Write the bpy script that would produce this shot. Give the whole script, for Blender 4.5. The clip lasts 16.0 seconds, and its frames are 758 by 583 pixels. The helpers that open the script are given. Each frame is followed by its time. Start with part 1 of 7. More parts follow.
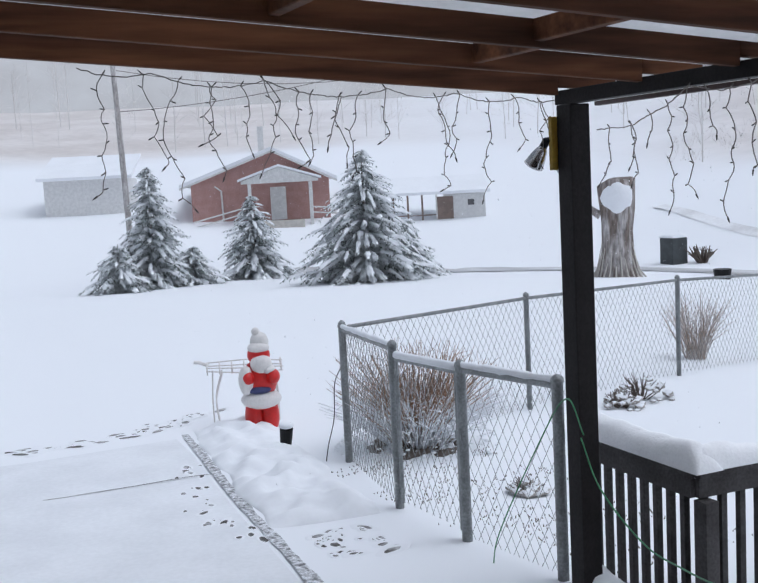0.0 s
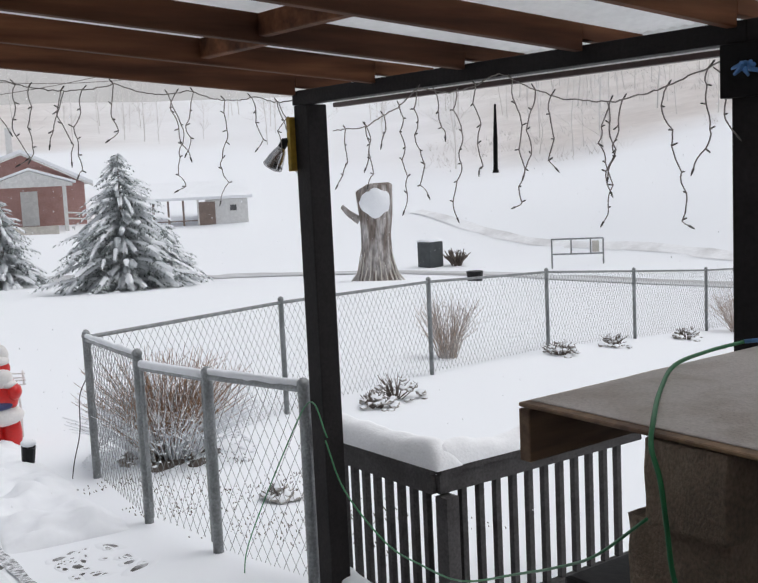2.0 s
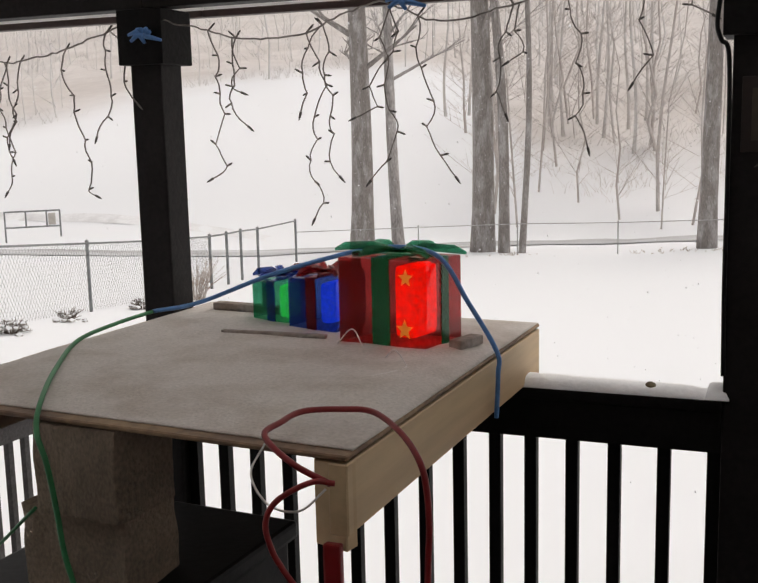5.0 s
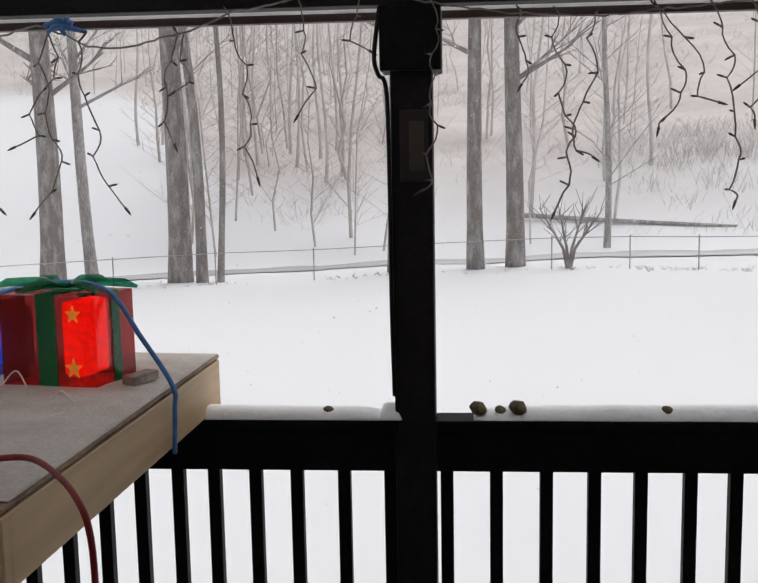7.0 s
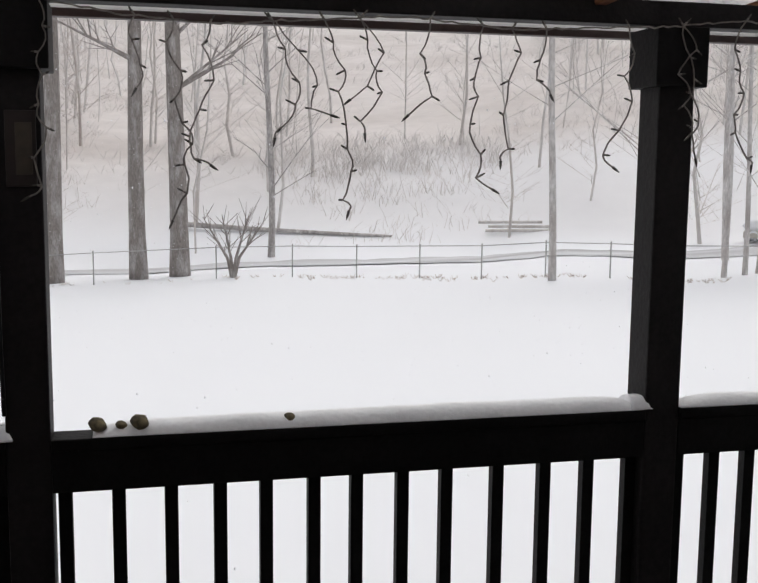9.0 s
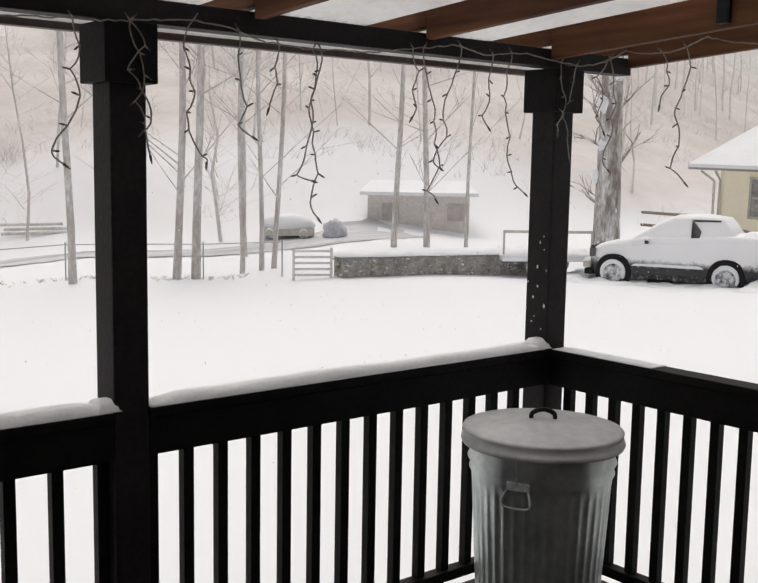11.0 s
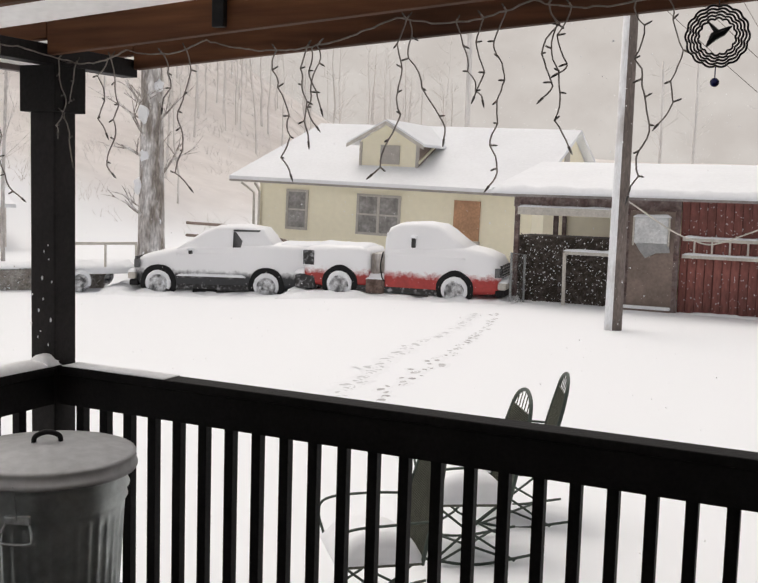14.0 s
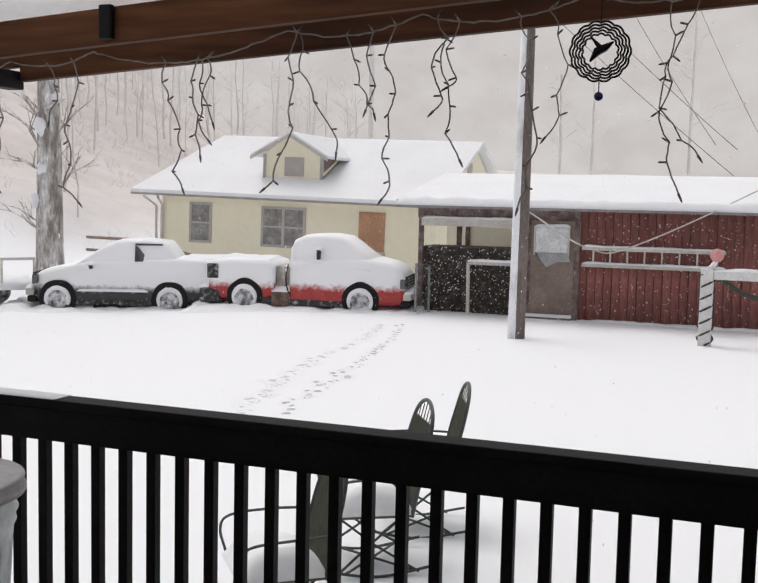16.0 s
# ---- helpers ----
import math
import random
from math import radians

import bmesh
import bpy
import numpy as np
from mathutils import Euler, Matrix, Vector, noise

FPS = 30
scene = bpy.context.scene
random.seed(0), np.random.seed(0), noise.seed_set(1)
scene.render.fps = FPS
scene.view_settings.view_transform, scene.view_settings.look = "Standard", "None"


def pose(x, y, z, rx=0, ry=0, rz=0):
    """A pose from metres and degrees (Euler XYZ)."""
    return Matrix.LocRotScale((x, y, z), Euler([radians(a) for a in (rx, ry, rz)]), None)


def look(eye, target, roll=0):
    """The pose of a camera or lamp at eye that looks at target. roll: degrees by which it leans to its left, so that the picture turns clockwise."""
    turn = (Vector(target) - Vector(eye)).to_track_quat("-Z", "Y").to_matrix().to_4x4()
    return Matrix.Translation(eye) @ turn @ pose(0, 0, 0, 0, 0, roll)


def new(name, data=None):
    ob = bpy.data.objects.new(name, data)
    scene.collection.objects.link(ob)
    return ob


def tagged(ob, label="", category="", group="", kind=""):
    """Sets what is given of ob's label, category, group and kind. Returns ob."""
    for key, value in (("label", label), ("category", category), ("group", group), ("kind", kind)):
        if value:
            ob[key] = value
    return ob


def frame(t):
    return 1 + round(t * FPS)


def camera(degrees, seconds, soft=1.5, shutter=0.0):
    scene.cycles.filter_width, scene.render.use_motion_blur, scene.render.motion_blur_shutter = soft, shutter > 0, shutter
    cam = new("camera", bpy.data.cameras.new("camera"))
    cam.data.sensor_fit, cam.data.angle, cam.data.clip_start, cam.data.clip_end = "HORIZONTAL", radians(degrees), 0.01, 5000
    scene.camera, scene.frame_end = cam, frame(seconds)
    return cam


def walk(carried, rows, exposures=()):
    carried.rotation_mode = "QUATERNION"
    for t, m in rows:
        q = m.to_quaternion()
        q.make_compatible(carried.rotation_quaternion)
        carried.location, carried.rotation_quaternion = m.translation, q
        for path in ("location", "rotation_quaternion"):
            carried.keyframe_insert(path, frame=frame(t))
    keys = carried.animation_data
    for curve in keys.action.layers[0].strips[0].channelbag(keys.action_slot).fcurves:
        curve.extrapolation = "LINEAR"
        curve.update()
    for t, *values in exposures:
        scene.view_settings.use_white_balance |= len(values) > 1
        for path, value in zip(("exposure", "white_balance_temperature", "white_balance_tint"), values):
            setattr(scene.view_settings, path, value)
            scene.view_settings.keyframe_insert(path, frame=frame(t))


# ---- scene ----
cam = camera(40.4, 16.0)
PATH = [
    (0, (0.036, -3.179, 1.727), (-1.749, -2.304, 1.510), -3.0),
    (0.5, (0.013, -3.161, 1.725), (-1.726, -2.197, 1.504), -2.6),
    (1, (0.019, -3.132, 1.720), (-1.671, -2.086, 1.494), -2.3),
    (1.5, (0.028, -3.074, 1.709), (-1.594, -1.926, 1.484), -2.6),
    (2, (0.010, -3.011, 1.695), (-1.531, -1.757, 1.467), -2.7),
    (2.5, (-0.010, -2.967, 1.688), (-1.452, -1.604, 1.440), -2.3),
    (3, (-0.015, -2.929, 1.682), (-1.361, -1.476, 1.407), -2.1),
    (3.5, (0.007, -2.886, 1.679), (-1.186, -1.309, 1.380), -2.0),
    (4, (0.021, -2.870, 1.677), (-1.026, -1.195, 1.369), -1.7),
    (4.5, (0.053, -2.844, 1.677), (-0.837, -1.080, 1.366), -1.7),
    (5, (0.083, -2.814, 1.676), (-0.642, -0.978, 1.358), -1.3),
    (5.2, (0.088, -2.812, 1.678), (-0.558, -0.947, 1.357), -1.3),
    (7.3, (0.164, -2.777, 1.676), (0.059, -0.798, 1.407), -0.9),
    (7.5, (0.175, -2.775, 1.674), (0.116, -0.794, 1.409), -0.8),
    (8, (0.205, -2.754, 1.671), (0.298, -0.774, 1.410), -0.6),
    (8.2, (0.221, -2.747, 1.671), (0.389, -0.771, 1.410), -0.3),
    (10.3, (0.399, -2.749, 1.664), (1.372, -1.020, 1.409), 1.0),
    (10.5, (0.426, -2.752, 1.661), (1.485, -1.074, 1.406), 1.0),
    (11, (0.493, -2.762, 1.663), (1.751, -1.227, 1.418), 1.0),
    (11.5, (0.519, -2.769, 1.672), (1.949, -1.391, 1.436), 1.2),
    (12, (0.557, -2.777, 1.668), (2.108, -1.536, 1.433), 1.0),
    (12.5, (0.600, -2.796, 1.666), (2.228, -1.657, 1.433), 1.5),
    (13, (0.638, -2.802, 1.662), (2.323, -1.748, 1.439), 1.7),
    (13.5, (0.683, -2.796, 1.652), (2.430, -1.845, 1.441), 1.8),
    (14, (0.719, -2.778, 1.641), (2.507, -1.906, 1.438), 1.7),
    (14.5, (0.737, -2.793, 1.644), (2.546, -1.965, 1.447), 1.2),
    (15, (0.743, -2.794, 1.645), (2.573, -2.010, 1.454), 0.7),
    (15.5, (0.747, -2.801, 1.646), (2.595, -2.058, 1.465), 0.8),
    (16, (0.745, -2.809, 1.647), (2.607, -2.100, 1.471), 1.3),
]
walk(cam, [(t, look(eye, target, roll)) for t, eye, target, roll in PATH],
     [(0.0, -0.13, 5750, 10), (1.0, -0.16, 5900, 10), (2.0, -0.04, 6350, 10), (2.6, 0.02, 6650, 11), (3.5, 0.06, 6950, 12), (5.0, 0.07, 7050, 12),
      (7.3, -0.02, 6600, 11), (8.2, -0.02, 6600, 11), (10.5, 0.03, 6750, 11), (11.5, 0.07, 7050, 12), (14.8, 0.08, 6950, 12), (16.0, 0.08, 6700, 12)])

# ---------- world and light ----------
world = bpy.data.worlds.new("overcast_sky")
scene.world = world
world.use_nodes = True
wn, wl = world.node_tree.nodes, world.node_tree.links
sky = wn.new("ShaderNodeTexSky")
sky.sky_type, sky.sun_disc = "NISHITA", False
sky.sun_elevation, sky.sun_rotation = radians(66), radians(30)
sky.dust_density, sky.ozone_density = 4.0, 1.0
grey = wn.new("ShaderNodeHueSaturation")
grey.inputs["Saturation"].default_value = 0.22
wl.new(sky.outputs["Color"], grey.inputs["Color"])
wl.new(grey.outputs["Color"], wn["Background"].inputs["Color"])
wn["Background"].inputs["Strength"].default_value = 0.13
sun = new("sun", bpy.data.lights.new("sun", "SUN"))
sun.data.energy, sun.data.angle, sun.data.color = 0.5, radians(60), (1.0, 0.97, 0.93)
sun.matrix_basis = pose(0, 0, 30, 24, 0, 150)

# ---------- materials ----------
MATS = {}


def mat(name, base, rough=0.7, metal=0.0, var=0.25, scale=3.0, fine=40.0, bump=0.15, alt=None, grain=None, blend=0.5, sheen=0.0,
        glow=0.0, through_light=0.0, random_tone=0.0, snow=0.0, sheer=0.0, soft_depth=0.0, gloss=0.5):
    """A procedural surface: base colour, patches of alt at the coarse scale, tone and relief at the fine one; grain stretches it
    along an axis; snow lays snow on faces that look up."""
    if name in MATS:
        return MATS[name]
    m = bpy.data.materials.new(name)
    m.use_nodes = True
    n, l = m.node_tree.nodes, m.node_tree.links
    bsdf = n["Principled BSDF"]
    co = n.new("ShaderNodeTexCoord")
    mp = n.new("ShaderNodeMapping")
    if grain is not None:
        mp.inputs["Scale"].default_value = [(0.3 if grain == 2 else 0.08) if i == grain else 1.0 for i in range(3)]
    l.new(co.outputs["Object"], mp.inputs["Vector"])
    big, small = n.new("ShaderNodeTexNoise"), n.new("ShaderNodeTexNoise")
    big.inputs["Scale"].default_value, small.inputs["Scale"].default_value = scale, fine
    big.inputs["Detail"].default_value, small.inputs["Detail"].default_value = 4, 5
    l.new(mp.outputs["Vector"], big.inputs["Vector"]), l.new(mp.outputs["Vector"], small.inputs["Vector"])
    ramp = n.new("ShaderNodeMapRange")
    ramp.inputs["From Min"].default_value, ramp.inputs["From Max"].default_value = blend - 0.12, blend + 0.12
    l.new(big.outputs["Fac"], ramp.inputs["Value"])
    mix = n.new("ShaderNodeMix")
    mix.data_type = "RGBA"
    other = alt or tuple(c * (1 - var) for c in base)
    mix.inputs["A"].default_value, mix.inputs["B"].default_value = (*base, 1), (*other, 1)
    l.new(ramp.outputs["Result"], mix.inputs["Factor"])
    tone = n.new("ShaderNodeMapRange")
    tone.inputs["From Min"].default_value, tone.inputs["From Max"].default_value = 0.3, 0.7
    tone.inputs["To Min"].default_value, tone.inputs["To Max"].default_value = 1 - var, 1 + var * 0.6
    l.new(small.outputs["Fac"], tone.inputs["Value"])
    value = tone.outputs["Result"]
    if random_tone:
        info, spread, times = n.new("ShaderNodeObjectInfo"), n.new("ShaderNodeMapRange"), n.new("ShaderNodeMath")
        spread.inputs["To Min"].default_value, spread.inputs["To Max"].default_value = 1 - random_tone, 1 + random_tone
        l.new(info.outputs["Random"], spread.inputs["Value"])
        times.operation = "MULTIPLY"
        l.new(value, times.inputs[0]), l.new(spread.outputs["Result"], times.inputs[1])
        value = times.outputs["Value"]
    mul = n.new("ShaderNodeVectorMath")
    mul.operation = "SCALE"
    l.new(mix.outputs["Result"], mul.inputs[0]), l.new(value, mul.inputs["Scale"])
    colour = mul.outputs["Vector"]
    if snow:
        geo, sep, lay, flake = n.new("ShaderNodeNewGeometry"), n.new("ShaderNodeSeparateXYZ"), n.new("ShaderNodeMapRange"), n.new("ShaderNodeMix")
        add = n.new("ShaderNodeMath")
        add.operation = "ADD"
        l.new(geo.outputs["Normal"], sep.inputs["Vector"])
        l.new(sep.outputs["Z"], add.inputs[0]), l.new(small.outputs["Fac"], add.inputs[1])
        lay.inputs["From Min"].default_value, lay.inputs["From Max"].default_value = 1.5 - snow - 0.08, 1.5 - snow + 0.08
        l.new(add.outputs["Value"], lay.inputs["Value"])
        flake.data_type = "RGBA"
        l.new(lay.outputs["Result"], flake.inputs["Factor"]), l.new(colour, flake.inputs["A"])
        flake.inputs["B"].default_value = (0.8, 0.82, 0.85, 1)
        colour = flake.outputs["Result"]
    l.new(colour, bsdf.inputs["Base Color"])
    bsdf.inputs["Roughness"].default_value, bsdf.inputs["Metallic"].default_value = rough, metal
    bsdf.inputs["Sheen Weight"].default_value, bsdf.inputs["Specular IOR Level"].default_value = sheen, gloss
    if soft_depth:
        bsdf.inputs["Subsurface Weight"].default_value, bsdf.inputs["Subsurface Scale"].default_value = 1.0, soft_depth
        bsdf.inputs["Subsurface Radius"].default_value = (1.0, 1.0, 1.0)
    if sheer:
        thin, both = n.new("ShaderNodeBsdfTranslucent"), n.new("ShaderNodeMixShader")
        both.inputs["Fac"].default_value = sheer
        l.new(colour, thin.inputs["Color"])
        l.new(bsdf.outputs["BSDF"], both.inputs[1]), l.new(thin.outputs["BSDF"], both.inputs[2])
        l.new(both.outputs["Shader"], n["Material Output"].inputs["Surface"])
    if through_light:
        bsdf.inputs["Transmission Weight"].default_value = through_light
    if glow:
        l.new(colour, bsdf.inputs["Emission Color"])
        bsdf.inputs["Emission Strength"].default_value = glow
    if bump:
        b = n.new("ShaderNodeBump")
        b.inputs["Strength"].default_value, b.inputs["Distance"].default_value = bump, 0.01
        l.new(small.outputs["Fac"], b.inputs["Height"])
        l.new(b.outputs["Normal"], bsdf.inputs["Normal"])
    MATS[name] = m
    return m


SNOW = mat("snow", (0.86, 0.88, 0.91), 0.85, var=0.03, scale=0.7, fine=9, bump=0.25)
# Litter and brush showing under the woods, greyed further to imitate mist.
LITTER_HAZE = mat("hazy_woodland_floor", (0.735, 0.70, 0.68), 0.9, var=0.06, scale=0.11, fine=0.9, bump=0.3, alt=(0.635, 0.595, 0.57))
# Snow under the porch roof: a lighter copy, offsetting the roof's shade.
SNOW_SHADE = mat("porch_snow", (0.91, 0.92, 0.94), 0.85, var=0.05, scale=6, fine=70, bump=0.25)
DARK_PAINT = mat("dark_paint", (0.010, 0.009, 0.009), 0.6, var=0.3, scale=5, fine=60, bump=0.2, gloss=0.12)
GREY_PAINT = mat("grey_paint", (0.020, 0.0175, 0.0175), 0.6, var=0.25, scale=4, fine=60, bump=0.2, gloss=0.15)
JOIST = mat("joist_wood", (0.20, 0.083, 0.04), 0.65, var=0.45, scale=5, fine=26, bump=0.3, alt=(0.085, 0.036, 0.02), grain=1, random_tone=0.3, gloss=0.12)
PINE = mat("pine_wood", (0.62, 0.46, 0.27), 0.55, var=0.14, scale=4, fine=26, bump=0.2, alt=(0.50, 0.34, 0.19), grain=1)
OLD_BOARD = mat("weathered_board", (0.21, 0.135, 0.085), 0.75, var=0.35, scale=6, fine=40, bump=0.4, alt=(0.07, 0.045, 0.032), grain=1)
PLY = mat("plywood", (0.32, 0.21, 0.12), 0.65, var=0.3, scale=7, fine=40, bump=0.3, alt=(0.17, 0.10, 0.06))
ROOF_WHITE = mat("white_roof_sheet", (0.90, 0.905, 0.91), 0.5, var=0.06, scale=2, fine=20, bump=0.05, sheer=0.5)
WHITE_TRIM = mat("white_trim", (0.75, 0.75, 0.74), 0.5, var=0.12, scale=5, fine=30, bump=0.05)
FASCIA = mat("thin_vinyl_fascia", (0.93, 0.93, 0.92), 0.4, var=0.05, scale=5, fine=30, bump=0.05, sheer=0.82)
BROWN_TRIM = mat("brown_trim", (0.062, 0.034, 0.029), 0.5, var=0.2)
GALV = mat("galvanised_steel", (0.60, 0.63, 0.64), 0.45, 0.65, var=0.18, scale=9, fine=50, bump=0.06, alt=(0.48, 0.51, 0.52))
FENCE_STEEL = mat("fence_steel", (0.34, 0.355, 0.36), 0.5, 0.6, var=0.3, scale=8, fine=60, bump=0.1)
WIRE_DARK = mat("light_cord", (0.25, 0.222, 0.198), 0.5, var=0.3, scale=30, bump=0)
BULB = mat("bulb", (0.10, 0.094, 0.085), 0.15, var=0.1, bump=0)
CONCRETE = mat("concrete_block", (0.30, 0.235, 0.175), 0.9, var=0.3, scale=6, fine=90, bump=0.6)
BLACK = mat("black_plastic", (0.012, 0.012, 0.013), 0.5, var=0.3, bump=0.1, gloss=0.2)


# ---------- mesh helpers ----------
def part(name, bm, material, parent=None, label="", smooth=False):
    me = bpy.data.meshes.new(name)
    bm.to_mesh(me)
    bm.free()
    if smooth:
        for p in me.polygons:
            p.use_smooth = True
    for one in material if isinstance(material, (list, tuple)) else [material]:
        me.materials.append(one)
    ob = new(name, me)
    if parent is not None:
        ob.parent = parent
    if label:
        ob["label"] = label
    return ob


def thing(name, label, category, m=None, group="", kind=""):
    ob = new(name)
    ob.empty_display_size = 0.1
    if m is not None:
        ob.matrix_basis = m
    return tagged(ob, label, category, group, kind)


def box(bm, x0, x1, y0, y1, z0, z1, bevel=0.0):
    made = bmesh.ops.create_cube(bm, size=1.0)["verts"]
    for v in made:
        v.co = Vector(((x0 + x1) / 2 + v.co.x * (x1 - x0), (y0 + y1) / 2 + v.co.y * (y1 - y0), (z0 + z1) / 2 + v.co.z * (z1 - z0)))
    if bevel:
        edges = list({e for v in made for e in v.link_edges})
        bmesh.ops.bevel(bm, geom=edges, offset=bevel, segments=2, affect="EDGES", profile=0.6)
    return bm


def boxed(*a, bevel=0.004):
    return box(bmesh.new(), *a, bevel=bevel)


def tube(bm, points, radius, sides=6, cap=True):
    """A tube along points; radius is one number or one per point."""
    points = [Vector(p) for p in points]
    radii = radius if isinstance(radius, (list, tuple)) else [radius] * len(points)
    rings, ref = [], None
    for i, p in enumerate(points):
        way = (points[min(i + 1, len(points) - 1)] - points[max(i - 1, 0)]).normalized()
        if ref is None:
            ref = way.orthogonal().normalized()
        side = (ref - way * ref.dot(way))
        side = side.normalized() if side.length > 1e-6 else way.orthogonal().normalized()
        ref = side
        up = way.cross(side)
        rings.append([bm.verts.new(p + radii[i] * (math.cos(a) * side + math.sin(a) * up)) for a in [2 * math.pi * k / sides for k in range(sides)]])
    for a, b in zip(rings, rings[1:]):
        for k in range(sides):
            bm.faces.new((a[k], a[(k + 1) % sides], b[(k + 1) % sides], b[k]))
    if cap:
        bm.faces.new(rings[0][::-1]), bm.faces.new(rings[-1])
    return bm


def tubed(points, radius, sides=6):
    return tube(bmesh.new(), points, radius, sides)


def lathe(bm, profile, sides=32, wave=None):
    """Turns (radius, z) pairs about the z axis; wave(angle, z) scales the radius."""
    rings = []
    for r, z in profile:
        rings.append([bm.verts.new((r * (wave(a, z) if wave else 1) * math.cos(a), r * (wave(a, z) if wave else 1) * math.sin(a), z)) for a in [2 * math.pi * k / sides for k in range(sides)]])
    for a, b in zip(rings, rings[1:]):
        for k in range(sides):
            bm.faces.new((a[k], a[(k + 1) % sides], b[(k + 1) % sides], b[k]))
    if profile[0][0] > 0:
        bm.faces.new(rings[0][::-1])
    if profile[-1][0] > 0:
        bm.faces.new(rings[-1])
    return bm


def mound(bm, x0, x1, y0, y1, z, height, nx=24, ny=6, rough=0.35, seed=0.0, skew=None):
    """A soft bank of snow on a flat place: rounded edges, uneven top, its underside closed."""
    top, low = [], []
    for i in range(nx + 1):
        u = i / nx
        row, under = [], []
        for j in range(ny + 1):
            v = j / ny
            edge = min(1.0, 6 * min(u, 1 - u) * max(1.0, (x1 - x0) / 0.6)) ** 0.5 * (1 - abs(2 * v - 1) ** 3.5)
            x, y = x0 + u * (x1 - x0), y0 + v * (y1 - y0)
            h = height * edge * (1 + rough * noise.noise((x * 2.3 + seed, y * 4 + seed, seed)) + 0.3 * rough * noise.noise((x * 9, y * 9, seed)))
            if skew:
                x, y = skew(x, y)
            row.append(bm.verts.new((x, y, z + max(h, 0.002))))
            under.append(bm.verts.new((x, y, z)))
        top.append(row), low.append(under)
    for i in range(nx):
        for j in range(ny):
            bm.faces.new((top[i][j], top[i + 1][j], top[i + 1][j + 1], top[i][j + 1]))
            bm.faces.new((low[i][j], low[i][j + 1], low[i + 1][j + 1], low[i + 1][j]))
    for i in range(nx):
        bm.faces.new((low[i][0], low[i + 1][0], top[i + 1][0], top[i][0]))
        bm.faces.new((top[i][ny], top[i + 1][ny], low[i + 1][ny], low[i][ny]))
    for j in range(ny):
        bm.faces.new((top[0][j], top[0][j + 1], low[0][j + 1], low[0][j]))
        bm.faces.new((low[nx][j], low[nx][j + 1], top[nx][j + 1], top[nx][j]))
    return bm


def blob(bm, c, s, mi, lump=0.04, sub=3):
    made = bmesh.ops.create_icosphere(bm, subdivisions=sub, radius=1.0)["verts"]
    for q in made:
        n0 = noise.noise(q.co * 2.5 + Vector(c))
        q.co = Vector((q.co.x * s[0], q.co.y * s[1], q.co.z * s[2])) * (1 + lump * n0) + Vector(c)
    for f in {f for q in made for f in q.link_faces}:
        f.material_index = mi
    return bm


def smooth_step(a, b, v):
    t = min(1.0, max(0.0, (v - a) / (b - a)))
    return t * t * (3 - 2 * t)


# ---------- ground ----------
TILT = ((-90, 0.0), (-75, -0.05), (-65, -0.02), (-53, 0.17), (-44, 0.08), (-38, 0.07), (-31, 0.26), (-24, 0.27), (-19.5, 0.45), (-12.8, 0.55), (-6, 0.6),
        (-2, 0.72), (4, 0.72), (8, 0.81), (16, 0.87), (28, 1.0), (85, 1.0), (130, 0.0))


def fall(az, r):
    """How far the yard has dropped away from the porch, steepest to the west."""
    share = 0.0
    for (a, ka), (b, kb) in zip(TILT, TILT[1:]):
        if a <= az <= b:
            share = ka + (kb - ka) * (az - a) / (b - a)
    return share * min(r, 200) * (0.041 + 0.010 * smooth_step(28, 42, r) + 0.006 * smooth_step(44, 66, r))


def ground_z(x, y):
    """The height of the snow: a yard falling gently away, a road beyond it and wooded hills round about."""
    dx, dy = x, y + 2.7
    r, az = math.hypot(dx, dy), math.degrees(math.atan2(-dx, dy))
    left = smooth_step(27, 54, az) * (1 - smooth_step(100, 140, az))
    far = -1.08 + 0.70 * left
    z = -0.455 + (far + 0.455) * smooth_step(6.5, 25, r)
    start = 36 + 12 * left + 15 * smooth_step(37, 61, -az)
    climb = (0.24 - 0.04 * left) * (1 - 0.75 * smooth_step(50, 67, -az))
    if abs(az) < 130:
        z += climb * max(0.0, min(r, 180) - start) * smooth_step(0, 15, r - start)
    z += 0.035 * noise.noise((x * 0.35, y * 0.35, 3.1)) * smooth_step(5, 9, r) + 0.012 * noise.noise((x * 1.7, y * 1.7, 8.0))
    if r > 30:
        z += 0.5 * noise.noise((x * 0.06, y * 0.06, 1.0)) * smooth_step(38, 64, r)
    return z - fall(az, r)


def ground_sheet():
    bm = bmesh.new()
    radii = [0.0] + [0.9 * 1.05 ** k for k in range(110)] + [260, 380, 600, 1000, 1800]
    count, rings = 220, []
    for r in radii:
        rings.append([bm.verts.new((r * math.cos(a), r * math.sin(a) - 2.7, ground_z(r * math.cos(a), r * math.sin(a) - 2.7))) for a in [2 * math.pi * k / count for k in range(count)]])
    for a, b in zip(rings, rings[1:]):
        for k in range(count):
            bm.faces.new((a[k], b[k], b[(k + 1) % count], a[(k + 1) % count]))
    bmesh.ops.remove_doubles(bm, verts=rings[0], dist=0.001)
    return bm


